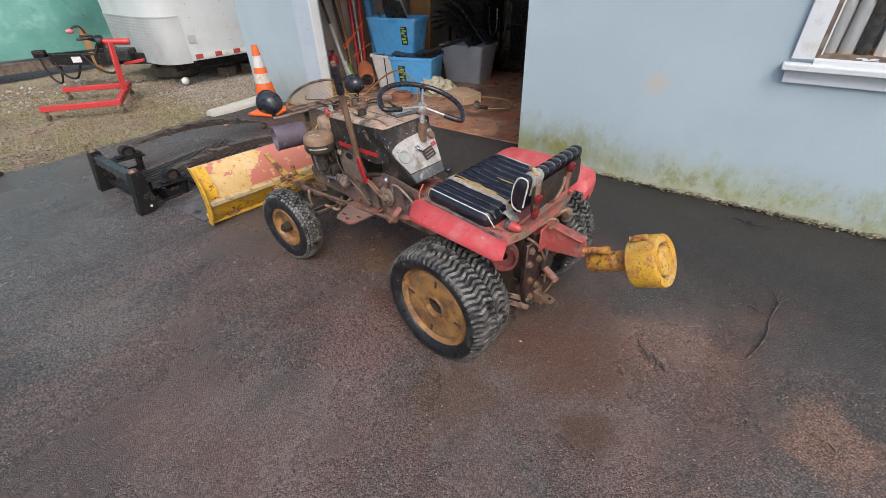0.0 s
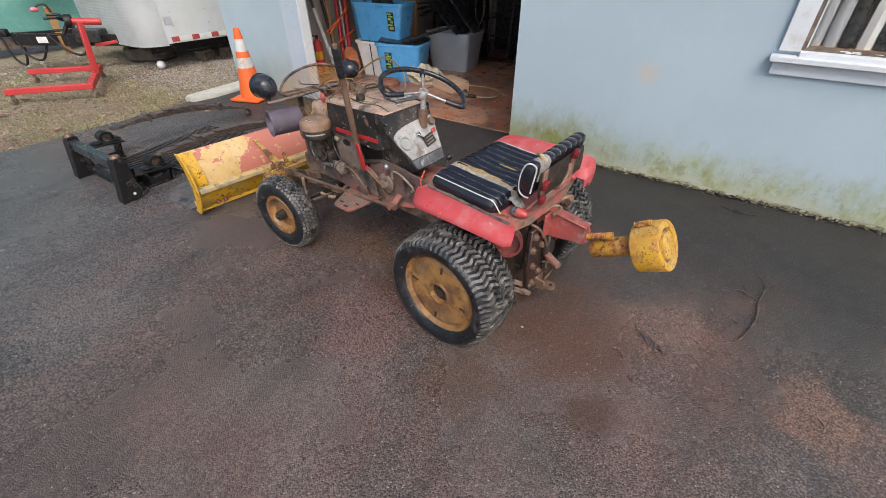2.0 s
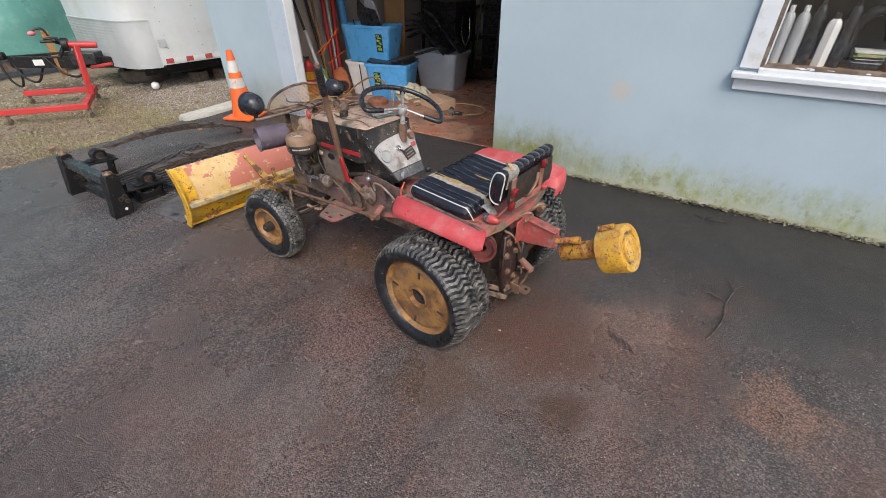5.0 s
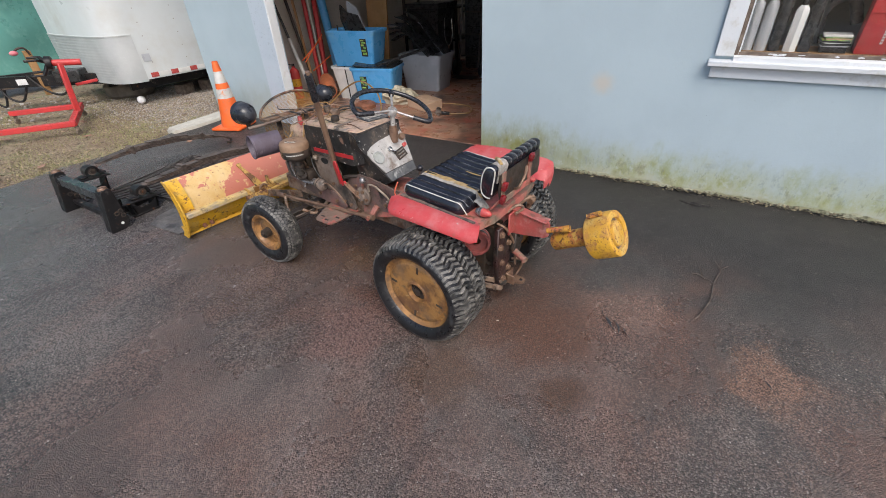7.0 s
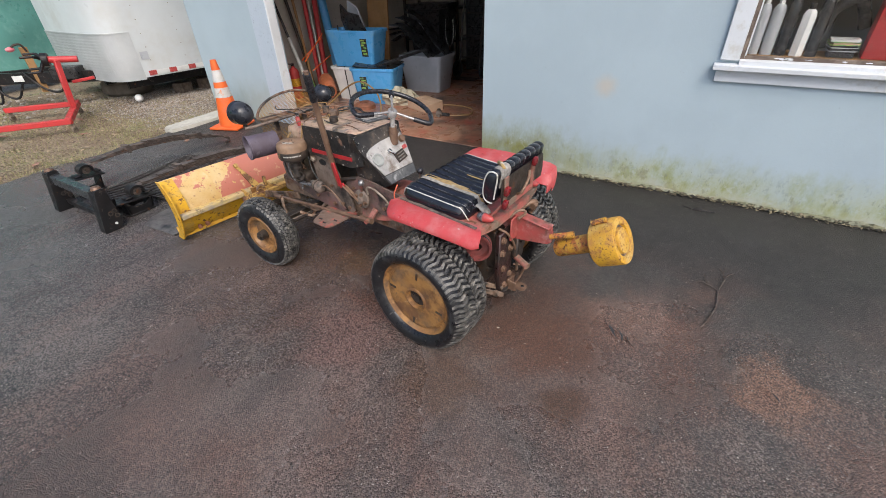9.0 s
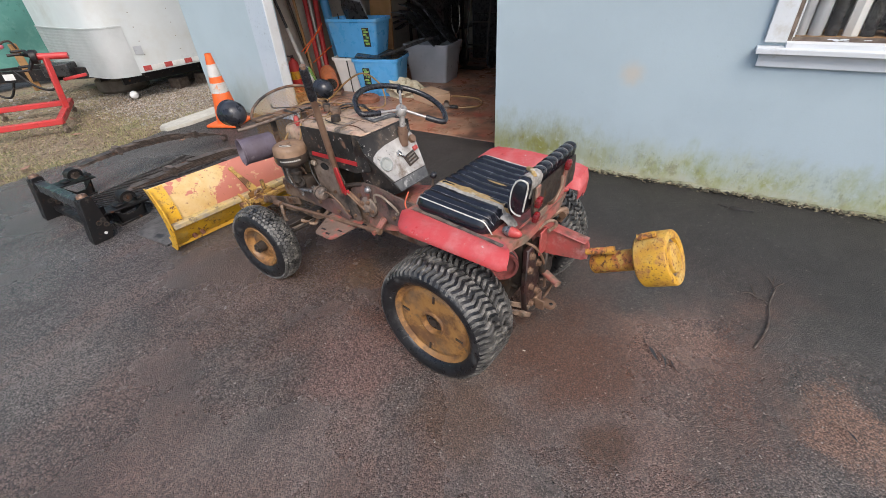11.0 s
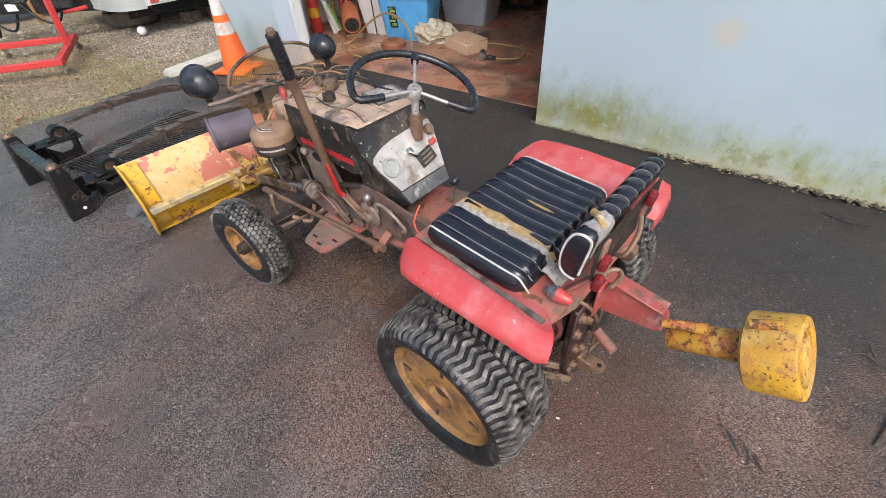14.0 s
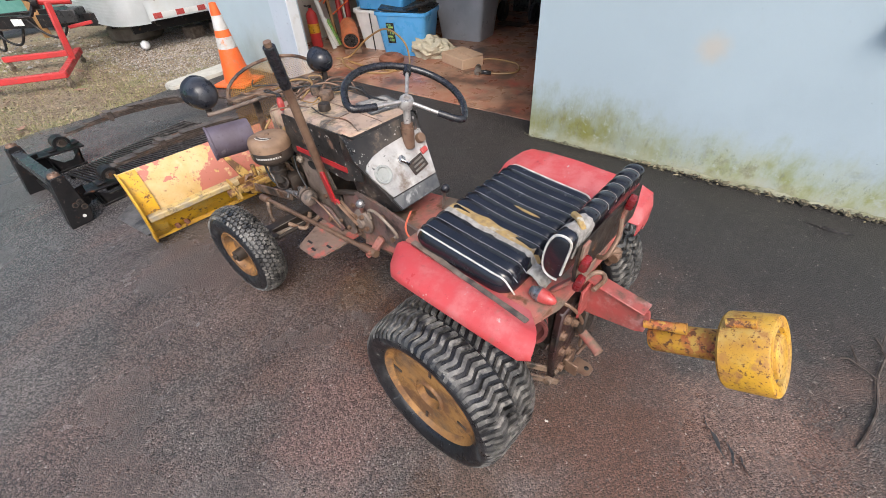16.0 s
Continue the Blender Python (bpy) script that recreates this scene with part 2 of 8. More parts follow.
M["heater"] = mat("dusty_burnt_orange_enamel", (0.44, 0.13, 0.05), (0.34, 0.11, 0.05), 0.5, grime=0.6, scale=9, layers=((DIRT, 8, 0.6, 0.1, 0.8),))
M["startrust"] = mat("red_brown_rust_casting", (0.26, 0.10, 0.055), (0.17, 0.07, 0.04), 0.6, scale=16, bump=0.4)
M["holes"] = mat("dark_bolt_hole", (0.008, 0.008, 0.008), (0.014, 0.012, 0.011), 0.7, scale=20)
M["maroongrime"] = mat("greasy_dark_maroon_steel", (0.151, 0.0832, 0.0756), (0.106, 0.0756, 0.0635), 0.6, grime=0.9, scale=9, bump=0.5, layers=(((0.2, 0.085, 0.07), 8, 0.6, 0.08, 0.6), ((0.17, 0.14, 0.115), 12, 0.6, 0.1, 0.85), ((0.02, 0.018, 0.017), 10, 0.6, 0.08, 0.4)))
M["orange_wire"] = mat("orange_red_insulation", (0.55, 0.11, 0.05), (0.5, 0.1, 0.05), 0.5)
M["spokesteel"] = mat("dull_pale_steel", (0.46, 0.44, 0.42), (0.34, 0.32, 0.3), 0.4, metal=0.5, scale=30, layers=(((0.2, 0.12, 0.08), 30, 0.66, 0.06, 0.7),))
M["ribpaint"] = mat("dirty_cream_yellow_paint", (0.52, 0.38, 0.14), (0.44, 0.33, 0.17), 0.6, grime=0.9, scale=10, bump=0.35, layers=(((0.3, 0.26, 0.2), 8, 0.57, 0.1, 0.8), (RUST, 40, 0.64, 0.03, 0.8)))
M["hitchblack"] = mat("oily_black_maroon_casting", (0.035, 0.014, 0.013), (0.018, 0.014, 0.013), 0.4, scale=14, bump=0.4, layers=(((0.10, 0.07, 0.05), 18, 0.64, 0.06, 0.8),))
M["castor"] = mat("dirty_castor", (0.2, 0.16, 0.12), (0.1, 0.075, 0.055), 0.7, scale=30)
M["tarp"] = mat("green_tarpaulin", (0.13, 0.335, 0.29), (0.11, 0.29, 0.25), 0.4, scale=2, speck=0.3, layers=(((0.21, 0.41, 0.36), 3, 0.6, 0.12, None), ((0.06, 0.12, 0.10), 5, 0.66, 0.08, None)))
M["bluepaint"] = mat("pale_blue_paint", (0.44, 0.50, 0.555), (0.41, 0.47, 0.53), 0.55, scale=3, bump=0.1)
M["gratesteel"] = mat("dark_grating_steel", (0.022, 0.017, 0.016), (0.035, 0.026, 0.023), 0.4, metal=0.2, scale=10, layers=(((0.16, 0.14, 0.13), 16, 0.62, 0.06, 0.6),))
M["white"] = mat("white_trim_paint", (0.66, 0.68, 0.70), (0.61, 0.63, 0.645), 0.45, scale=3, bump=0.05, speck=0.15, layers=(((0.52, 0.51, 0.48), 7, 0.64, 0.1, None),))
M["weathered"] = mat("weathered_sash_wood", (0.09, 0.065, 0.05), (0.18, 0.14, 0.11), 0.8, scale=18, detail=60, bump=0.5)
M["concrete"] = mat("pale_concrete", (0.5, 0.48, 0.42), (0.4, 0.38, 0.33), 0.85, scale=7, bump=0.4)
M["interior"] = mat("unpainted_garage_wall", (0.6, 0.55, 0.48), (0.5, 0.46, 0.4), 0.85, scale=2.5)
M["twig"] = mat("dead_twig_bark", (0.05, 0.035, 0.028), (0.11, 0.09, 0.075), 0.85, scale=30, bump=0.5)
M["leaf"] = mat("dry_leaf", (0.34, 0.2, 0.14), (0.24, 0.13, 0.085), 0.8, scale=20)
M["redfloor"] = mat("red_brown_painted_floor", (0.33, 0.135, 0.082), (0.36, 0.21, 0.135), 0.32, scale=3, bump=0.1, layers=(((0.09, 0.056, 0.043), 2.2, 0.55, 0.1, 0.4), ((0.33, 0.23, 0.16), 5, 0.64, 0.06, 0.5), ((0.34, 0.08, 0.052), 3.2, 0.62, 0.08, 0.35)))
M["glass"] = bpy.data.materials.new("window_glass")
M["glass"].use_nodes = True
gp = M["glass"].node_tree.nodes["Principled BSDF"]
gp.inputs["Transmission Weight"].default_value, gp.inputs["Roughness"].default_value, gp.inputs["IOR"].default_value = 1.0, 0.02, 1.45
M["redstripe"] = mat("worn_red_stripe", (0.42, 0.02, 0.025), (0.3, 0.025, 0.025), 0.45, grime=0.5, scale=14)
M["pushpaint"] = mat("flaked_yellow_over_rust", (0.5, 0.32, 0.09), (0.42, 0.24, 0.06), 0.6, grime=0.9, scale=14, bump=0.4, layers=(((0.13, 0.06, 0.03), 13, 0.53, 0.06, 0.8), ((0.05, 0.035, 0.025), 20, 0.62, 0.06, 0.7)))
M["footplate"] = mat("dirt_caked_red_plate", (0.2, 0.13, 0.10), (0.16, 0.11, 0.085), 0.7, grime=0.8, scale=16, bump=0.4, layers=(((0.42, 0.09, 0.07), 11, 0.56, 0.06, 0.6),))
M["drum"] = mat("mud_caked_rubber", (0.17, 0.14, 0.11), (0.11, 0.09, 0.07), 0.8, scale=6)
M["concrete_old"] = mat("crumbling_stained_render", (0.3, 0.3, 0.22), (0.2, 0.2, 0.12), 0.9, grime=0.6, scale=9, bump=0.6, layers=(((0.06, 0.06, 0.035), 14, 0.56, 0.08, 0.9),))
M["grimeplate"] = mat("grease_and_dust_caked_steel", (0.218, 0.164, 0.131), (0.146, 0.109, 0.0874), 0.65, grime=0.8, scale=9, bump=0.5, layers=(((0.03, 0.026, 0.024), 8, 0.57, 0.1, 0.5), ((0.22, 0.18, 0.15), 13, 0.6, 0.08, 0.8), ((0.26, 0.10, 0.075), 7, 0.66, 0.06, 0.7)))
M["coneband"] = mat("scuffed_cone_band", (0.55, 0.54, 0.52), (0.45, 0.43, 0.4), 0.5, scale=9, layers=(((0.6, 0.2, 0.07), 8, 0.62, 0.05, 0.5), (DIRT, 11, 0.62, 0.08, 0.8)))
M["clipred"] = mat("dirty_dark_red_clip", (0.22, 0.012, 0.015), (0.13, 0.012, 0.014), 0.25, grime=0.5, scale=24)
M["channel"] = mat("grey_worn_channel_steel", (0.06, 0.063, 0.065), (0.035, 0.035, 0.037), 0.3, metal=0.3, scale=8, layers=((RUST, 12, 0.66, 0.05, 0.85),))
M["tote_yellow"] = mat("yellow_green_print", (0.5, 0.6, 0.12), (0.2, 0.45, 0.12), 0.4, scale=22, speck=0.2, layers=(((0.04, 0.10, 0.12), 30, 0.56, 0.05, None),))
M["lens"] = mat("clear_gauge_lens", (0.36, 0.37, 0.35), (0.3, 0.31, 0.29), 0.15)


def ground_mat(name, kind):
    """Wet stained asphalt, and the leafy earth of the yard."""
    m = bpy.data.materials.new(name)
    m.use_nodes = True
    n, k = m.node_tree.nodes, m.node_tree.links
    p = n["Principled BSDF"]
    tc = n.new("ShaderNodeTexCoord")

    def nz(s, d=5.0, r=0.6, dist=0.0):
        t = n.new("ShaderNodeTexNoise")
        t.inputs["Scale"].default_value, t.inputs["Detail"].default_value, t.inputs["Roughness"].default_value, t.inputs["Distortion"].default_value = s, d, r, dist
        k.new(tc.outputs["Object"], t.inputs["Vector"])
        return t.outputs["Fac"]

    def ramp(v, lo, hi, a=0.0, b=1.0):
        r = n.new("ShaderNodeMapRange")
        r.interpolation_type = "SMOOTHSTEP"
        for key, val in (("From Min", lo), ("From Max", hi), ("To Min", a), ("To Max", b)):
            r.inputs[key].default_value = val
        k.new(v, r.inputs["Value"])
        return r.outputs["Result"]

    def mix(f, x, y):
        q = n.new("ShaderNodeMix")
        q.data_type = "RGBA"
        k.new(f, q.inputs["Factor"])
        for sock, v in ((q.inputs["A"], x), (q.inputs["B"], y)):
            if hasattr(v, "is_linked"):
                k.new(v, sock)
            else:
                sock.default_value = (*v, 1)
        return q.outputs["Result"]

    def math(op, x, y):
        q = n.new("ShaderNodeMath")
        q.operation = op
        for sock, v in ((q.inputs[0], x), (q.inputs[1], y)):
            if hasattr(v, "is_linked"):
                k.new(v, sock)
            else:
                sock.default_value = v
        return q.outputs[0]

    vor = n.new("ShaderNodeTexVoronoi")
    k.new(tc.outputs["Object"], vor.inputs["Vector"])
    bp = n.new("ShaderNodeBump")
    if kind == "asphalt":
        vor.inputs["Scale"].default_value = 200.0
        sep = n.new("ShaderNodeSeparateColor")
        k.new(vor.outputs["Color"], sep.inputs[0])
        col = mix(ramp(sep.outputs[0], 0.2, 0.95), (0.012, 0.011, 0.010), (0.108, 0.095, 0.086))
        # rust-brown wash marks left by the old machine, strongest in the middle of the drive
        place = n.new("ShaderNodeVectorMath")
        place.operation = "DISTANCE"
        place.inputs[1].default_value = (0.1, -0.25, 0.0)
        k.new(tc.outputs["Object"], place.inputs[0])
        sx = n.new("ShaderNodeSeparateXYZ")
        k.new(tc.outputs["Object"], sx.inputs[0])
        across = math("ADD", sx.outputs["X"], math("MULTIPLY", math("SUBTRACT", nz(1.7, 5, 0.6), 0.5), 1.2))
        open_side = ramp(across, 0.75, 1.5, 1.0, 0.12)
        near = math("MULTIPLY", ramp(place.outputs["Value"], 0.9, 3.4, 1.0, 0.0), open_side)
        stain = math("MULTIPLY", ramp(nz(1.1, 6, 0.62, 0.6), 0.36, 0.62), near)
        col = mix(math("MULTIPLY", stain, 0.78), col, (0.125, 0.057, 0.038))
        col = mix(math("MULTIPLY", math("MULTIPLY", ramp(nz(2.3, 6, 0.65, 0.4), 0.53, 0.68), near), 0.5), col, (0.18, 0.098, 0.07))
        col = mix(math("MULTIPLY", math("MULTIPLY", ramp(nz(1.6, 5), 0.46, 0.7), open_side), 0.4), col, (0.11, 0.10, 0.094))
        sep2 = n.new("ShaderNodeSeparateXYZ")
        k.new(tc.outputs["Object"], sep2.inputs[0])
        # worn blotches, strengthened toward the left to paint in the wet sky sheen
        worn = math("MULTIPLY", math("MULTIPLY", ramp(sep2.outputs["X"], -0.4, 1.1, 0.66, 0.0), ramp(sep2.outputs["X"], -1.7, -0.5, 0.3, 1.0)), ramp(nz(1.5, 7, 0.7), 0.40, 0.66, 0.4, 1.0))
        col = mix(worn, col, (0.165, 0.131, 0.115))
        # sky reflection on the far drive, painted as a grey tint that grows with Y
        col = mix(math("MULTIPLY", ramp(sep2.outputs["Y"], 0.6, 2.6, 0.0, 0.55), ramp(sep2.outputs["X"], 0.7, 1.5, 1.0, 0.0)), col, (0.14, 0.137, 0.138))
        # faint drag streaks across the drive, and scattered dark pits
        turn = n.new("ShaderNodeMapping")
        turn.inputs["Rotation"].default_value, turn.inputs["Scale"].default_value = (0, 0, radians(-48)), (0.7, 3.2, 1.0)
        k.new(tc.outputs["Object"], turn.inputs["Vector"])
        streak = n.new("ShaderNodeTexNoise")
        streak.inputs["Scale"].default_value, streak.inputs["Detail"].default_value, streak.inputs["Roughness"].default_value = 1.4, 6.0, 0.6
        k.new(turn.outputs[0], streak.inputs["Vector"])
        col = mix(math("MULTIPLY", ramp(streak.outputs["Fac"], 0.52, 0.68, 0.0, 0.5), open_side), col, (0.17, 0.118, 0.10))
        col = mix(math("MULTIPLY", ramp(streak.outputs["Fac"], 0.46, 0.34, 0.0, 0.4), open_side), col, (0.045, 0.04, 0.038))
        col = mix(ramp(nz(42, 3, 0.5), 0.665, 0.70, 0.0, 0.75), col, (0.014, 0.012, 0.011))
        # darker along the house, fading beside the garage opening
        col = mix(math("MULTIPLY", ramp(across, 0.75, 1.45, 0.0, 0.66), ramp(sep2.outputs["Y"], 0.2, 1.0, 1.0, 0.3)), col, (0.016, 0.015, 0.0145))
        # washed-out sandy patches, and one rusty puddle mark
        for px, py, rad, tone, much in ((0.62, -0.785, 0.27, (0.21, 0.125, 0.095), 0.55), (0.46, -1.375, 0.23, (0.22, 0.12, 0.08), 0.65), (0.0, -0.66, 0.13, (0.075, 0.036, 0.02), 0.8), (0.28, 0.3, 0.34, (0.12, 0.048, 0.022), 0.6), (0.32, -0.42, 0.36, (0.105, 0.042, 0.022), 0.6), (0.62, -0.05, 0.3, (0.1, 0.045, 0.026), 0.5), (-0.9, 0.9, 0.5, (0.15, 0.1, 0.085), 0.4), (-0.15, -0.18, 0.22, (0.095, 0.05, 0.026), 0.55), (-0.12, 0.33, 0.3, (0.21, 0.118, 0.098), 0.5), (0.37, 0.70, 0.17, (0.15, 0.075, 0.032), 0.5), (-0.85, 1.47, 0.3, (0.19, 0.165, 0.15), 0.35), (-1.15, 0.72, 0.26, (0.05, 0.045, 0.042), 0.45)):
            at = n.new("ShaderNodeVectorMath")
            at.operation = "DISTANCE"
            at.inputs[1].default_value = (px, py, 0.0)
            k.new(tc.outputs["Object"], at.inputs[0])
            rag = math("ADD", at.outputs["Value"], math("MULTIPLY", math("SUBTRACT", nz(7, 6, 0.7), 0.5), rad * 1.8))
            col = mix(ramp(rag, rad * 0.35, rad, much, 0.0), col, tone)
        col = mix(ramp(sep.outputs[1], 0.98, 1.0, 0, 0.6), col, (0.36, 0.32, 0.28))
        grain = n.new("ShaderNodeVectorMath")
        grain.operation = "SCALE"
        k.new(col, grain.inputs[0])
        k.new(ramp(sep.outputs[2], 0.1, 0.95, 0.44, 1.29), grain.inputs["Scale"])
        k.new(grain.outputs[0], p.inputs["Base Color"])
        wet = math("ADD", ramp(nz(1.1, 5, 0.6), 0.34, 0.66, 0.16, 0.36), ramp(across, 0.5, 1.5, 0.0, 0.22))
        # three spots still shine with standing damp
        for px, py, rad in ((0.22, 0.99, 0.34), (-0.22, 0.10, 0.3), (-0.75, 1.9, 0.7), (0.6, 2.95, 0.8)):
            at = n.new("ShaderNodeVectorMath")
            at.operation = "DISTANCE"
            at.inputs[1].default_value = (px, py, 0.0)
            k.new(tc.outputs["Object"], at.inputs[0])
            wet = math("MULTIPLY", wet, ramp(math("ADD", at.outputs["Value"], math("MULTIPLY", math("SUBTRACT", nz(6, 5, 0.65), 0.5), rad)), rad * 0.3, rad, 0.5, 1.0))
        k.new(wet, p.inputs["Roughness"])
        h = math("ADD", math("MULTIPLY", vor.outputs["Distance"], -0.7), math("MULTIPLY", nz(70, 6, 0.7), 0.9))
        bp.inputs["Strength"].default_value, bp.inputs["Distance"].default_value = 1.0, 0.0048
    else:
        vor.inputs["Scale"].default_value = 38.0
        sep = n.new("ShaderNodeSeparateColor")
        k.new(vor.outputs["Color"], sep.inputs[0])
        col = mix(ramp(nz(1.3, 6, 0.65), 0.4, 0.62), (0.24, 0.175, 0.115), (0.31, 0.25, 0.165))
        col = mix(ramp(nz(2.6, 6, 0.7), 0.52, 0.66), col, (0.20, 0.205, 0.09))
        col = mix(ramp(sep.outputs[0], 0.8, 0.95, 0, 0.6), col, (0.36, 0.28, 0.19))
        col = mix(ramp(sep.outputs[1], 0.86, 0.96, 0, 0.6), col, (0.045, 0.03, 0.022))
        k.new(col, p.inputs["Base Color"])
        p.inputs["Roughness"].default_value = 0.85
        h = math("ADD", math("MULTIPLY", vor.outputs["Distance"], -1.0), nz(60, 6, 0.7))
        bp.inputs["Strength"].default_value, bp.inputs["Distance"].default_value = 1.0, 0.02
    k.new(h, bp.inputs["Height"])
    k.new(bp.outputs[0], p.inputs["Normal"])
    return m


def stucco_mat():
    """Pale blue-grey painted render with green algae creeping up from the foot and a few worn marks."""
    m = bpy.data.materials.new("pale_blue_render")
    m.use_nodes = True
    n, k = m.node_tree.nodes, m.node_tree.links
    p = n["Principled BSDF"]
    geo = n.new("ShaderNodeNewGeometry")
    xyz = n.new("ShaderNodeSeparateXYZ")
    k.new(geo.outputs["Position"], xyz.inputs[0])
    stretch = n.new("ShaderNodeVectorMath")
    stretch.operation = "MULTIPLY"
    stretch.inputs[1].default_value = (1, 1, 0.55)
    k.new(geo.outputs["Position"], stretch.inputs[0])

    def nz(s, d=5.0, r=0.6, v=None):
        t = n.new("ShaderNodeTexNoise")
        t.inputs["Scale"].default_value, t.inputs["Detail"].default_value, t.inputs["Roughness"].default_value = s, d, r
        k.new(v or geo.outputs["Position"], t.inputs["Vector"])
        return t.outputs["Fac"]

    def ramp(v, lo, hi, a=0.0, b=1.0):
        r = n.new("ShaderNodeMapRange")
        r.interpolation_type = "SMOOTHSTEP"
        for key, val in (("From Min", lo), ("From Max", hi), ("To Min", a), ("To Max", b)):
            r.inputs[key].default_value = val
        k.new(v, r.inputs["Value"])
        return r.outputs["Result"]

    def mix(f, x, y):
        q = n.new("ShaderNodeMix")
        q.data_type = "RGBA"
        k.new(f, q.inputs["Factor"])
        for sock, v in ((q.inputs["A"], x), (q.inputs["B"], y)):
            if hasattr(v, "is_linked"):
                k.new(v, sock)
            else:
                sock.default_value = (*v, 1)
        return q.outputs["Result"]

    def math(op, x, y):
        q = n.new("ShaderNodeMath")
        q.operation = op
        for sock, v in ((q.inputs[0], x), (q.inputs[1], y)):
            if hasattr(v, "is_linked"):
                k.new(v, sock)
            else:
                sock.default_value = v
        return q.outputs[0]

    col = mix(ramp(nz(1.6), 0.35, 0.65), (0.385, 0.468, 0.51), (0.36, 0.438, 0.48))
    col = mix(ramp(nz(28, 6, 0.7), 0.68, 0.78, 0, 0.35), col, (0.25, 0.28, 0.3))
    # algae: a ragged band from the foot, thinning upward
    reach = math("ADD", math("MULTIPLY", nz(2.2, 3), 0.5), math("MULTIPLY", nz(13, 5, 0.7, stretch.outputs[0]), 0.55))
    edge = math("SUBTRACT", math("ADD", math("MULTIPLY", reach, 0.56), ramp(xyz.outputs["Y"], -0.5, 0.6, 0.0, 0.13)), xyz.outputs["Z"])
    algae = math("MULTIPLY", ramp(edge, -0.05, 0.24), math("MULTIPLY", ramp(xyz.outputs["Y"], 2.0, 3.4, 1.0, 0.3), ramp(nz(4.5, 6, 0.7, stretch.outputs[0]), 0.34, 0.62, 0.62, 1.0)))
    tone = mix(ramp(nz(5, 6, 0.7, stretch.outputs[0]), 0.40, 0.62), (0.36, 0.385, 0.25), (0.235, 0.25, 0.045))
    corner = ramp(math("ADD", xyz.outputs["Y"], math("MULTIPLY", nz(6, 5, 0.7), 0.5)), -0.3, 0.6, 0.0, 0.85)
    tone = mix(corner, tone, (0.185, 0.18, 0.025))
    tone = mix(ramp(nz(24, 6, 0.72, stretch.outputs[0]), 0.53, 0.66, 0, 0.7), tone, (0.12, 0.115, 0.025))
    tone = mix(ramp(nz(8, 7, 0.72), 0.54, 0.68, 0, 0.6), tone, (0.15, 0.125, 0.035))
    tone = mix(ramp(nz(15, 6, 0.7), 0.56, 0.68, 0, 0.65), tone, (0.40, 0.43, 0.38))
    foot = math("MULTIPLY", ramp(math("ADD", xyz.outputs["Z"], math("MULTIPLY", nz(9, 6, 0.7), 0.16)), 0.10, 0.19, 1, 0), ramp(nz(3, 5, 0.65), 0.36, 0.56, 0.25, 0.9))
    tone = mix(foot, tone, (0.40, 0.39, 0.28))
    col = mix(math("MULTIPLY", algae, 0.95), col, tone)
    low = ramp(math("ADD", xyz.outputs["Z"], math("MULTIPLY", nz(11), 0.06)), 0.05, 0.075, 1, 0)
    col = mix(math("MULTIPLY", low, 0.35), col, (0.24, 0.25, 0.13))
    col = mix(ramp(nz(75, 3, 0.5), 0.74, 0.78, 0, 0.7), col, (0.06, 0.07, 0.07))
    col = mix(math("MULTIPLY", ramp(nz(6, 6, 0.7, stretch.outputs[0]), 0.6, 0.78), 0.25), col, (0.33, 0.37, 0.36))
    # one scuffed buff patch
    spot = n.new("ShaderNodeVectorMath")
    spot.operation = "DISTANCE"
    spot.inputs[1].default_value = (2.19, -0.21, 0.71)
    k.new(geo.outputs["Position"], spot.inputs[0])
    col = mix(ramp(math("ADD", spot.outputs["Value"], math("MULTIPLY", nz(30), 0.06)), 0.04, 0.14, 0.6, 0), col, (0.5, 0.42, 0.32))
    k.new(col, p.inputs["Base Color"])
    p.inputs["Roughness"].default_value = 0.62
    bp = n.new("ShaderNodeBump")
    bp.inputs["Strength"].default_value, bp.inputs["Distance"].default_value = 0.35, 0.006
    k.new(math("ADD", math("MULTIPLY", nz(7, 3), 1.2), math("MULTIPLY", nz(90, 4), 0.35)), bp.inputs["Height"])
    k.new(bp.outputs[0], p.inputs["Normal"])
    return m


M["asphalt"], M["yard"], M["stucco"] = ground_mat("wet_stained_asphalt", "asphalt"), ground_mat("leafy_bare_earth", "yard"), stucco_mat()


# ---- building helpers ----
def thing(name, m, label, category, group="", kind=""):
    ob = new(name)
    ob.empty_display_size = 0.1
    ob.matrix_world = m
    return tagged(ob, label, category, group, kind)


def mesh_of(name, bm, material, angle=40):
    me = bpy.data.meshes.new(name)
    bmesh.ops.recalc_face_normals(bm, faces=bm.faces)
    bm.to_mesh(me)
    bm.free()
    me.polygons.foreach_set("use_smooth", [True] * len(me.polygons))
    me.set_sharp_from_angle(angle=radians(angle))
    for mm in material if isinstance(material, (list, tuple)) else [material]:
        me.materials.append(mm)
    return me


def part(name, bm, material, parent=None, label="", angle=40, m=None):
    ob = new(name, mesh_of(name, bm, material, angle))
    if parent:
        ob.parent = parent
    if m is not None:
        ob.matrix_basis = m
    if label:
        ob["label"] = label
    return ob


def solid(name, bm, material, label, category, m=None, group="", kind="", angle=40):
    return tagged(part(name, bm, material, None, "", angle, m), label, category, group, kind)


I4 = Matrix.Identity(4)


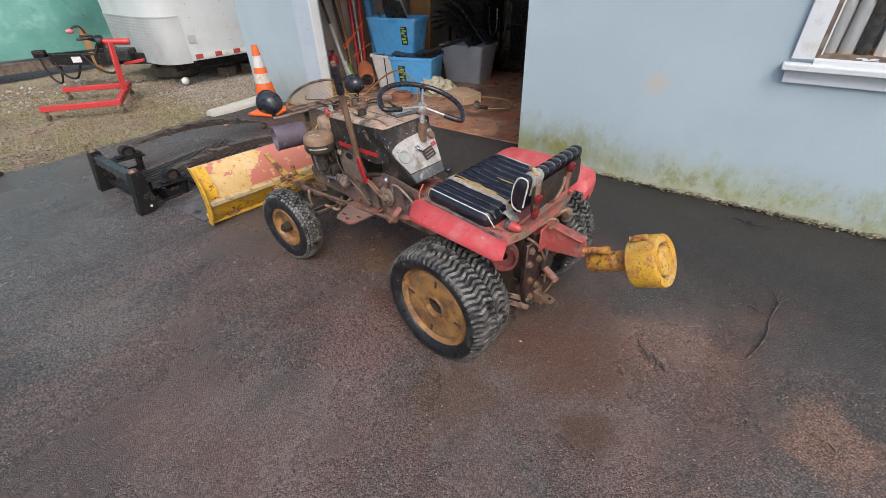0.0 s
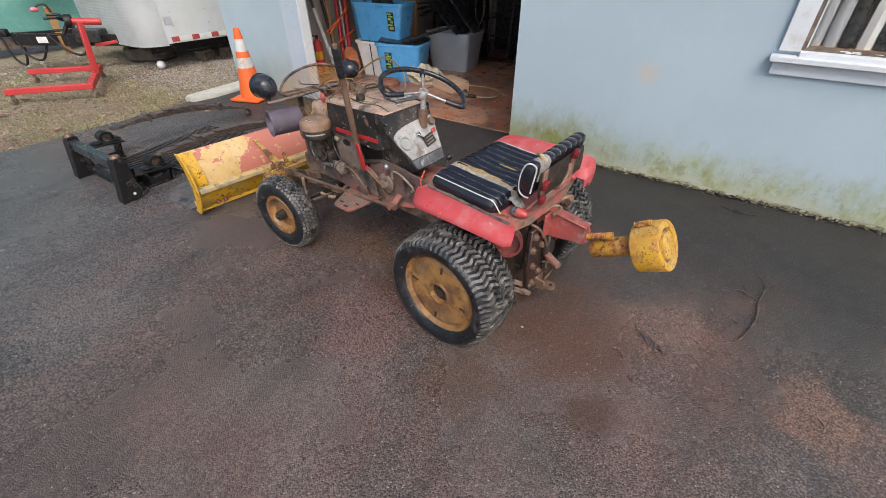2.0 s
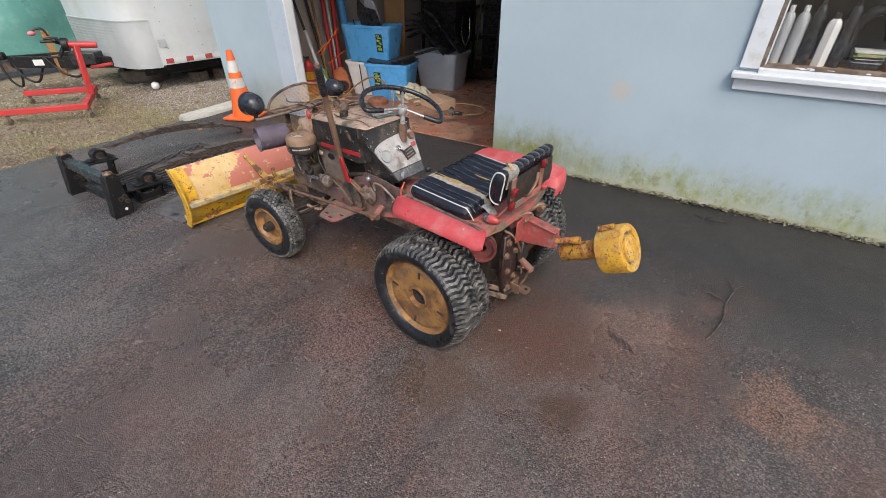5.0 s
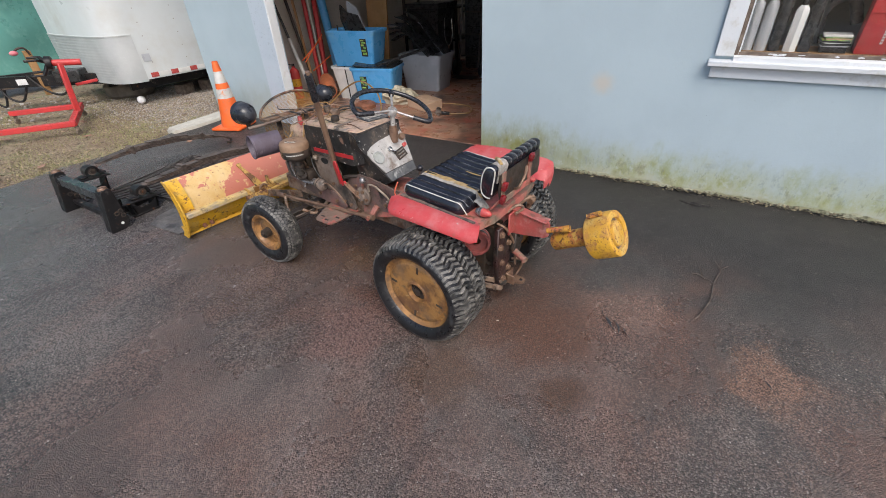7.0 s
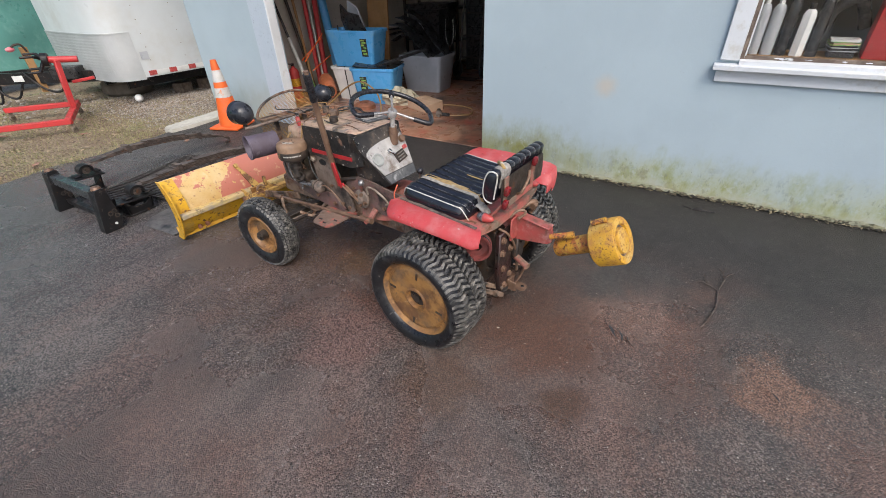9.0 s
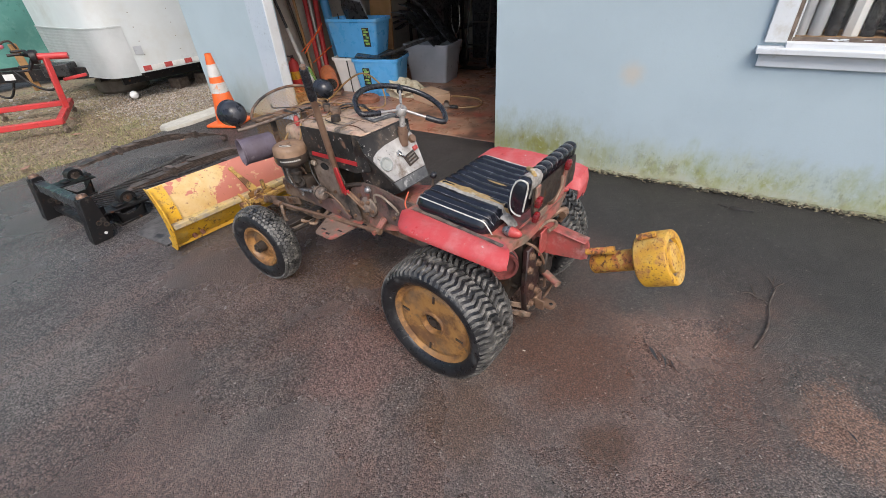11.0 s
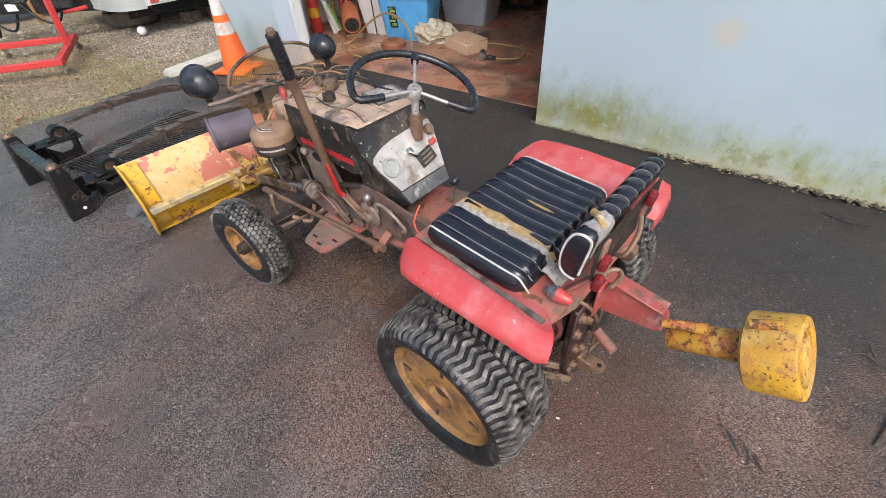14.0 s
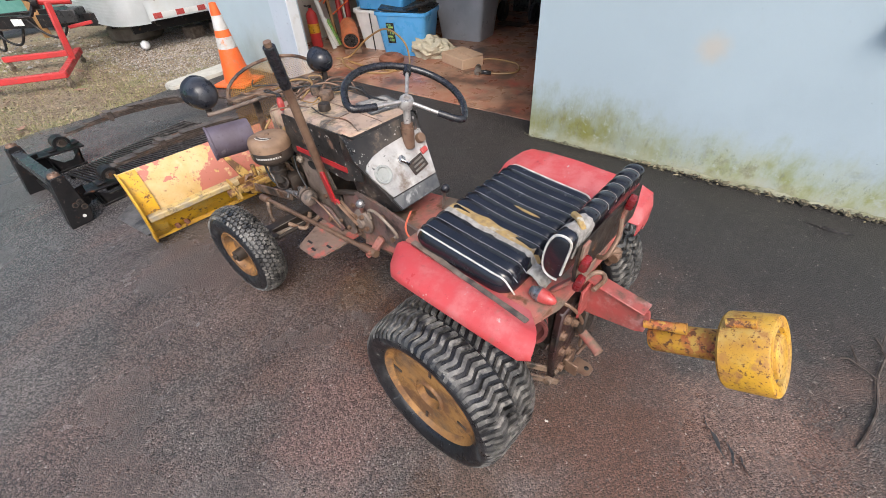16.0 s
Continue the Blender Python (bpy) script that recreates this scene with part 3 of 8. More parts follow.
def box(bm, sx, sy, sz, m=I4, bevel=0.0, seg=1):
    """A block centred on m."""
    r = bmesh.ops.create_cube(bm, size=1.0, matrix=m @ Matrix.Diagonal((sx, sy, sz, 1)))
    if bevel:
        es = list({e for v in r["verts"] for e in v.link_edges})
        bmesh.ops.bevel(bm, geom=es, offset=bevel, segments=seg, profile=0.5, affect="EDGES", clamp_overlap=True)
    return bm


def cyl(bm, r1, r2, h, m=I4, n=24):
    """A round bar along m's z, centred."""
    bmesh.ops.create_cone(bm, cap_ends=True, segments=n, radius1=r1, radius2=r2, depth=h, matrix=m)
    return bm


def rod(bm, a, b, r, n=10, r2=None):
    a, b = Vector(a), Vector(b)
    q = (b - a).to_track_quat("Z", "Y").to_matrix().to_4x4()
    return cyl(bm, r, r if r2 is None else r2, (b - a).length, Matrix.Translation((a + b) / 2) @ q, n)


def bar(bm, a, b, w, h, up=(0, 0, 1), bevel=0.002):
    """A rectangular bar from a to b, w across and h along up."""
    a, b = Vector(a), Vector(b)
    y = (b - a).normalized()
    x = y.cross(Vector(up)).normalized()
    z = x.cross(y)
    m = Matrix((x, y, z)).transposed().to_4x4()
    m.translation = (a + b) / 2
    return box(bm, w, (b - a).length, h, m, bevel)


def tube(bm, pts, r, n=8, closed=False, caps=True):
    """A bent round bar through pts; r may be a list."""
    pts = [Vector(p) for p in pts]
    rs = r if isinstance(r, (list, tuple)) else [r] * len(pts)
    rings, side = [], None
    for i, p in enumerate(pts):
        a = pts[i - 1] if (i or closed) else p
        b = pts[(i + 1) % len(pts)] if (i + 1 < len(pts) or closed) else p
        d = (b - a).normalized()
        if side is None:
            side = d.orthogonal().normalized()
        side = (side - d * side.dot(d)).normalized()
        other = d.cross(side)
        rings.append([bm.verts.new(p + rs[i] * (math.cos(t) * side + math.sin(t) * other)) for t in (2 * math.pi * j / n for j in range(n))])
    last = len(rings) if closed else len(rings) - 1
    for i in range(last):
        u, v = rings[i], rings[(i + 1) % len(rings)]
        for j in range(n):
            bm.faces.new((u[j], u[(j + 1) % n], v[(j + 1) % n], v[j]))
    if caps and not closed:
        bm.faces.new(rings[0]), bm.faces.new(rings[-1])
    return bm


def smooth(pts, k=6):
    """Catmull-Rom through pts."""
    pts = [Vector(p) for p in pts]
    out = []
    for i in range(len(pts) - 1):
        p0, p1, p2, p3 = pts[max(i - 1, 0)], pts[i], pts[i + 1], pts[min(i + 2, len(pts) - 1)]
        for j in range(k):
            t = j / k
            out.append(0.5 * (2 * p1 + (p2 - p0) * t + (2 * p0 - 5 * p1 + 4 * p2 - p3) * t * t + (3 * p1 - p0 - 3 * p2 + p3) * t ** 3))
    return out + [pts[-1]]


def lathe(bm, profile, n=48, m=I4, closed=False):
    """Turns (radius, height) pairs about m's z."""
    rings = []
    for r, h in profile:
        rings.append([bm.verts.new(m @ Vector((r * math.cos(2 * math.pi * j / n), r * math.sin(2 * math.pi * j / n), h))) for j in range(n)])
    for a, b in zip(rings, rings[1:] + (rings[:1] if closed else [])):
        for j in range(n):
            bm.faces.new((a[j], a[(j + 1) % n], b[(j + 1) % n], b[j]))
    if not closed:
        for ring, (r, h) in ((rings[0], profile[0]), (rings[-1], profile[-1])):
            if r > 1e-4:
                bm.faces.new(ring)
        bmesh.ops.remove_doubles(bm, verts=[v for ring in rings for v in ring], dist=1e-5)
    return bm


def prism(bm, pts, t, m=I4):
    """A flat plate of outline pts (in m's xy plane), t thick along z."""
    top = [bm.verts.new(m @ Vector((x, y, t / 2))) for x, y in pts]
    low = [bm.verts.new(m @ Vector((x, y, -t / 2))) for x, y in pts]
    bm.faces.new(top), bm.faces.new(low[::-1])
    for i in range(len(pts)):
        j = (i + 1) % len(pts)
        bm.faces.new((top[i], low[i], low[j], top[j]))
    return bm


def shell(bm, rows, t, normal=None):
    """A sheet through a grid of points, t thick."""
    g = [[bm.verts.new(p) for p in row] for row in rows]
    fs = [bm.faces.new((g[i][j], g[i + 1][j], g[i + 1][j + 1], g[i][j + 1])) for i in range(len(g) - 1) for j in range(len(g[0]) - 1)]
    bmesh.ops.recalc_face_normals(bm, faces=fs)
    bmesh.ops.solidify(bm, geom=fs, thickness=t)
    return bm


XZ = pose(0, 0, 0, 90, 0, 0)          # plate upright, facing y
YZ = pose(0, 0, 0, 90, 0, 90)         # plate upright, facing x; its x is world y
AX = pose(0, 0, 0, 0, 90, 0)          # z turned to +x


# ---- the large structure ----
WALL, JAMB_R, JAMB_L, CORNER, TALL = 2.19, 0.765, 3.215, 4.62, 2.75


def spread(lo, hi, near_lo, near_hi, fine, coarse):
    """Grid lines, close together between near_lo and near_hi."""
    v = list(np.arange(near_lo, near_hi + 1e-6, fine))
    return list(np.linspace(lo, near_lo, coarse, endpoint=False)) + v + list(np.linspace(near_hi, hi, coarse + 1)[1:])


def build_ground():
    bm = bmesh.new()
    xs, ys = spread(-400, 400, -3.5, 4.0, 0.09, 14), spread(-400, 400, 4.0, 9.6, 0.09, 14)
    g = []
    for y in ys:
        row = []
        for x in xs:
            z = -0.06
            if -4 < x < 4.5 and 4.2 < y < 10:
                z = -0.03 + 0.035 * noise.noise((x * 1.7, y * 1.7, 0)) + 0.018 * noise.noise((x * 6, y * 6, 3))
            row.append(bm.verts.new((x, y, z)))
        g.append(row)
    for i in range(len(ys) - 1):
        for j in range(len(xs) - 1):
            bm.faces.new((g[i][j], g[i][j + 1], g[i + 1][j + 1], g[i + 1][j]))
    solid("ground", bm, M["yard"], "brown bare earth with leaf litter and thin grass", "ground", kind="structure")


def build_drive():
    """The asphalt: a ragged far edge along the yard, butting the house foot and the garage slab."""
    bm = bmesh.new()
    xs = [-9, -7, -5, -3.5, -2.5] + list(np.arange(-2.0, 1.5, 0.07)) + [1.5, 1.8, 2.0, 2.19]
    top = []
    for x in xs:
        e = 4.3 + 0.07 * noise.noise((x * 2.5, 0, 0)) + 0.03 * noise.noise((x * 11, 4, 0))
        top.append((x, min(e + 0.03, 4.39)))
    ys = [-9, -4, 0, 2, 3.5]
    rows = []
    for y in ys:
        rows.append([bm.verts.new((x, y, 0)) for x in xs])
    rows.append([bm.verts.new((x, e, -0.004)) for x, e in top])
    rows.append([bm.verts.new((x, e + 0.05, -0.075)) for x, e in top])
    for a, b in zip(rows, rows[1:]):
        for j in range(len(xs) - 1):
            bm.faces.new((a[j], a[j + 1], b[j + 1], b[j]))
    q = [bm.verts.new(p) for p in ((2.19, JAMB_R, 0), (2.43, JAMB_R, 0), (2.43, JAMB_L, 0), (2.19, JAMB_L, 0))]
    bm.faces.new(q)
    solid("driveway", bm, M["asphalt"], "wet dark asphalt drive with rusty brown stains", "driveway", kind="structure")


def wall_block(name, lo, hi, material, label):
    bm = bmesh.new()
    c = [(a + b) / 2 for a, b in zip(lo, hi)]
    box(bm, *[b - a for a, b in zip(lo, hi)], Matrix.Translation(c))
    return solid(name, bm, material, label, "wall", kind="structure")


WIN = (-1.86, -0.96, 0.925, 1.91)     # y from, y to, z from, z to of the sash opening


def build_house():
    th = 0.2
    lab = "pale blue painted render wall with green algae at its foot"
    y0, y1, z0, z1 = WIN
    bm = bmesh.new()
    for lo, hi in (((WALL, y1, -0.1), (WALL + th, JAMB_R, TALL)), ((WALL, -7, -0.1), (WALL + th, y0, TALL)), ((WALL, y0, -0.1), (WALL + th, y1, z0)), ((WALL, y0, z1), (WALL + th, y1, TALL)), ((WALL, JAMB_R, 2.2), (WALL + th, JAMB_L, TALL))):
        c = [(a + b) / 2 for a, b in zip(lo, hi)]
        box(bm, *[b - a for a, b in zip(lo, hi)], Matrix.Translation(c))
    # the render's lip bulges a little at the foot
    solid("wall_front", bm, M["stucco"], lab, "wall", kind="structure")
    wall_block("wall_pier", (WALL, JAMB_L, -0.1), (WALL + 0.11, CORNER, TALL), M["stucco"], "pale blue rendered pier beside the garage opening")
    wall_block("wall_side", (WALL + 0.11, CORNER - 0.2, -0.1), (9.5, CORNER, TALL), M["stucco"], "pale blue rendered side wall of the garage")
    # out-of-view back and end walls, added to close the house against light
    wall_block("wall_back", (9.3, -7, -0.1), (9.5, CORNER - 0.2, TALL), M["stucco"], "unseen pale blue rendered back wall, added to close the house")
    wall_block("wall_end", (WALL + th, -7.2, -0.1), (9.5, -7, TALL), M["stucco"], "unseen pale blue rendered end wall, added to close the house")
    wall_block("wall_inside_side", (WALL + 0.11, CORNER - 0.24, 0), (6.6, CORNER - 0.2, 2.5), M["interior"], "bare grey-brown board lining of the garage")
    wall_block("wall_inside_back", (6.6, -3.0, 0), (6.64, CORNER - 0.2, 2.5), M["interior"], "dim board lining at the garage's back")
    # partition at a guessed place, added to keep the garage dark
    wall_block("wall_partition", (WALL + th, -3.04, 0), (6.6, -3.0, 2.5), M["interior"], "board partition added to keep the garage dim")
    # unseen ceiling, added to block the sky so the garage stays dark
    bm = bmesh.new()
    box(bm, 7.6, 12.2, 0.12, Matrix.Translation((WALL + 3.6, -1.29, TALL + 0.06)))
    solid("ceiling", bm, M["interior"], "unseen board ceiling, added to keep the garage dark", "ceiling", kind="structure")
    bm = bmesh.new()
    box(bm, 6.9, 7.4, 0.1, Matrix.Translation((2.43 + 3.45, 0.7, -0.046)), 0.004)
    solid("floor", bm, M["redfloor"], "worn red-brown painted garage floor", "floor", kind="structure")
    # white jamb board of the garage opening
    bm = bmesh.new()
    box(bm, 0.105, 0.02, 2.2, Matrix.Translation((WALL + 0.03, JAMB_L - 0.01, 1.1)), 0.004)
    solid("trim", bm, M["white"], "white painted door jamb board", "trim", kind="structure")
    bm = bmesh.new()
    box(bm, 0.016, 0.265, 2.25, Matrix.Translation((WALL - 0.008, JAMB_L + 0.1335, 1.128)), 0.003)
    solid("casing", bm, M["bluepaint"], "pale blue painted casing board beside the opening", "trim", kind="structure")
    # window
    win = thing("window_1", Matrix.Translation((WALL, 0, 0)), "white-trimmed window with weathered sash", "window", kind="structure")
    tw = 0.102
    bm = bmesh.new()
    box(bm, 0.03, tw, z1 - z0 + tw, Matrix.Translation((-0.012, y1 + tw / 2, (z0 + z1 + tw) / 2)), 0.004)
    box(bm, 0.03, tw, z1 - z0 + tw, Matrix.Translation((-0.012, y0 - tw / 2, (z0 + z1 + tw) / 2)), 0.004)
    box(bm, 0.03, y1 - y0, tw, Matrix.Translation((-0.012, (y0 + y1) / 2, z1 + tw / 2)), 0.004)
    part("window_frame", bm, M["white"], win)
    bm = bmesh.new()
    box(bm, 0.085, y1 - y0 + 2 * tw + 0.05, 0.03, Matrix.Translation((-0.03, (y0 + y1) / 2, z0 - 0.036)) @ pose(0, 0, 0, 0, -5, 0), 0.004)
    box(bm, 0.10, y1 - y0 - 0.002, 0.03, Matrix.Translation((0.008, (y0 + y1) / 2, z0 - 0.011)) @ pose(0, 0, 0, 0, -4, 0), 0.003)
    box(bm, 0.02, y1 - y0 + 2 * tw + 0.004, 0.066, Matrix.Translation((-0.012, (y0 + y1) / 2, z0 - 0.0925)), 0.003)
    part("window_sill", bm, M["white"], win)
    bm = bmesh.new()
    for yy in (y1 - 0.011, y0 + 0.011):
        box(bm, 0.03, 0.022, z1 - z0, Matrix.Translation((0.03, yy, (z0 + z1) / 2)), 0.003)
    for zz in (z0 + 0.012, z1 - 0.02, (z0 + z1) / 2 + 0.1):
        box(bm, 0.03, y1 - y0 - 0.044, 0.024, Matrix.Translation((0.03, (y0 + y1) / 2, zz)), 0.003)
    sash = part("sash", bm, M["weathered"], win, "peeling weathered wooden sash")
    rng = random.Random(77)
    for i in range(9):
        bm = bmesh.new()
        yy, zz, half, tall = rng.uniform(y0 + 0.05, y1 - 0.05), z0 + rng.uniform(0.007, 0.017), rng.uniform(0.01, 0.035), rng.uniform(0.002, 0.004)
        prism(bm, [(half * math.cos(q) * rng.uniform(0.75, 1.1), tall * math.sin(q) * rng.uniform(0.5, 1.3)) for q in np.linspace(0, 2 * math.pi, 13)[:-1]], 0.0012 + 0.0001 * i, Matrix.Translation((0.0143, yy, zz)) @ YZ)
        part("paint_flake", bm, M["white"], sash, "leftover white paint")
    bm = bmesh.new()
    box(bm, 0.012, 0.008, z1 - z0 - 0.01, Matrix.Translation((0.022, y1 - 0.026, (z0 + z1) / 2)), 0.002)
    part("glazing_bead", bm, M["white"], sash, "chipped white glazing bead")
    bm = bmesh.new()
    box(bm, 0.004, y1 - y0 - 0.04, z1 - z0 - 0.04, Matrix.Translation((0.03, (y0 + y1) / 2, (z0 + z1) / 2)))
    part("pane", bm, M["glass"], win).visible_shadow = False
    # shelf behind the window
    bm = bmesh.new()
    box(bm, 0.3, y1 - y0 - 0.01, 0.03, Matrix.Translation((WALL + 0.06 + 0.15, (y0 + y1) / 2, z0 + 0.004)), 0.003)
    solid("shelf", bm, M["wood"], "wooden shelf behind the window", "shelf")


build_ground()
build_drive()
build_house()


# ---- the old garden tractor ----
TR = pose(0.4635, -0.0296, 0, 0, 0, -6)
tractor = thing("garden_tractor", TR, "old red and black garden tractor, grimy and stripped of its hood", "tractor")


def tyre_mesh(prof):
    """A tyre carcass about x, from the outer bead to the crown (radius, offset) and mirrored."""
    bm = bmesh.new()
    full = prof + [(r, -h) for r, h in prof[-2::-1]]
    lathe(bm, full, 96, AX, closed=True)
    return mesh_of("tyre", bm, M["tyre"], 60)


def turf_tread(rad, half, lug, count):
    """Wavy cross bars in two staggered halves that fold down over the shoulders."""
    bm = bmesh.new()
    rng = random.Random(4)
    pitch = 2 * math.pi / count
    for side in (-1, 1):
        for i in range(count):
            base = pitch * (i + (0.25 if side > 0 else -0.25)) + rng.uniform(-0.004, 0.004)
            wide = pitch * rng.uniform(0.54, 0.64)
            rings = []
            for j in range(15):
                f = j / 14
                u = side * (0.035 + 0.965 * f)
                wave = (abs((f * 3.4) % 2 - 1) - 0.5) * pitch * 0.56
                drop = 0.022 * max(0.0, abs(u) - 0.45) ** 2 / 0.3
                x = u * half * 0.985 if abs(u) < 0.9 else side * half * (0.8865 + 0.10 * (abs(u) - 0.9) / 0.1)
                r1 = rad - drop - (0.006 if j == 14 else 0.0) - rng.uniform(0, 0.002)
                ring = []
                for q, rr in ((-0.5, r1 - lug), (-0.42, r1), (0.42, r1), (0.5, r1 - lug)):
                    a = base + wave + q * wide
                    ring.append(bm.verts.new((x, -rr * math.sin(a), rr * math.cos(a))))
                rings.append(ring)
            for a, b in zip(rings, rings[1:]):
                for q in range(3):
                    bm.faces.new((a[q], a[q + 1], b[q + 1], b[q]))
            bm.faces.new(rings[0]), bm.faces.new(rings[-1])
    return mesh_of("tread", bm, M["lug"], 30)


def block_tread(rad, half, lug, cols, count):
    """Small worn blocks in slanting rows over a rounded crown."""
    bm = bmesh.new()
    rng = random.Random(4)
    for c in range(cols):
        u = (c + 0.5) / cols * 2 - 1
        w = 2 * half / cols
        for i in range(count):
            a = 2 * math.pi * (i + (0.5 if c % 2 else 0.0)) / count + rng.uniform(-0.008, 0.008)
            r = rad - lug / 2 - 0.024 * abs(u) ** 2.6
            mm = Matrix.Rotation(a, 4, "X") @ Matrix.Translation((u * half * 0.97, 0, r)) @ Matrix.Rotation(u * 0.75, 4, "Y") @ Matrix.Rotation(rng.uniform(0.2, 0.5) * (1 if c % 2 else -1), 4, "Z")
            box(bm, w * 0.82, 2 * math.pi * rad / count * 0.7, lug * rng.uniform(0.9, 1.2), mm)
    return mesh_of("tread", bm, M["lug"])


def rear_rim():
    """A dished disc with a raised centre, a step near its edge and a rolled lip."""
    bm = bmesh.new()
    lathe(bm, [(0.044, -0.045), (0.044, -0.082), (0.047, -0.087), (0.053, -0.086), (0.056, -0.079), (0.075, -0.078), (0.10, -0.080), (0.138, -0.083), (0.150, -0.081), (0.156, -0.074), (0.164, -0.073), (0.170, -0.078), (0.176, -0.088), (0.182, -0.092), (0.187, -0.089), (0.187, -0.078), (0.172, -0.05), (0.166, 0.0), (0.166, 0.06), (0.12, 0.06), (0.044, -0.045)], 72, AX, closed=True)
    return mesh_of("rim", bm, M["tan"])


def rear_slot():
    bm = bmesh.new()
    box(bm, 0.004, 0.010, 0.034, Matrix.Translation((-0.0835, 0, 0.128)), 0.001)
    return mesh_of("slot", bm, M["darkiron"])


def front_rim():
    bm = bmesh.new()
    lathe(bm, [(0.026, -0.022), (0.06, -0.024), (0.078, -0.016), (0.088, -0.022), (0.098, -0.046), (0.112, -0.05), (0.116, -0.044), (0.1, 0.0), (0.1, 0.04), (0.03, 0.04)], 48, AX, closed=True)
    return mesh_of("rim", bm, M["tan"])


def build_wheels():
    rt = tyre_mesh([(0.172, -0.07), (0.181, -0.094), (0.190, -0.102), (0.203, -0.110), (0.220, -0.1145), (0.234, -0.112), (0.243, -0.103), (0.247, -0.09), (0.250, -0.06), (0.2525, 0.0)])
    ft = tyre_mesh([(0.108, -0.036), (0.118, -0.047), (0.14, -0.057), (0.16, -0.0595), (0.178, -0.056), (0.191, -0.044), (0.199, -0.025), (0.203, 0.0)])
    rd, fd = turf_tread(0.2625, 0.114, 0.011, 64), block_tread(0.211, 0.057, 0.008, 7, 60)
    rr, rs, fr = rear_rim(), rear_slot(), front_rim()
    for side in (-1, 1):
        w = thing("rear_wheel", I4, "", "")
        w.parent = tractor
        w.matrix_basis = pose(side * 0.372, -0.004, 0.258, 0, 0, 0 if side < 0 else 180) @ Matrix.Rotation(radians(-12), 4, "X")
        w["label"] = "rear wheel with turf tyre and rusty tan rim"
        for nm, me in (("tyre", rt), ("tread", rd), ("rim", rr)):
            o = new(nm, me)
            o.parent = w
            if nm == "tread":
                tagged(o, kind="stuff")
        for i in range(4):
            o = new("slot", rs)
            o.parent = w
            o.matrix_basis = Matrix.Rotation(radians(20 + 90 * i), 4, "X")
        bm = bmesh.new()
        cyl(bm, 0.0438, 0.0438, 0.006, AX @ Matrix.Translation((0, 0, -0.06)), 24)
        part("hub_hole", bm, M["darkstuff"], w, "dark open hub")
        bm = bmesh.new()
        cyl(bm, 0.019, 0.019, 0.02, AX @ Matrix.Translation((0.006, 0.006, -0.062)), 16)
        part("axle_end", bm, M["darkiron"], w)
        bm = bmesh.new()
        rod(bm, (-0.088, 0.152, -0.098), (-0.112, 0.166, -0.104), 0.004, 8)
        part("valve", bm, M["cable"], w, "black tyre valve")
    for side in (-1, 1):
        w = thing("front_wheel", I4, "", "")
        w.parent = tractor
        w.matrix_basis = pose(side * 0.432, 1.13, 0.207, 0, 0, (6 if side < 0 else 186))
        w["label"] = "small front wheel with worn tyre and tan rim"
        for nm, me in (("tyre", ft), ("tread", fd), ("rim", fr)):
            o = new(nm, me)
            o.parent = w
            if nm == "tread":
                tagged(o, kind="stuff")
        bm = bmesh.new()
        cyl(bm, 0.026, 0.03, 0.05, AX @ Matrix.Translation((0, 0, -0.036)), 20)
        cyl(bm, 0.012, 0.012, 0.012, AX @ Matrix.Translation((0, 0, -0.066)), 12)
        part("hub", bm, M["darkiron"], w)


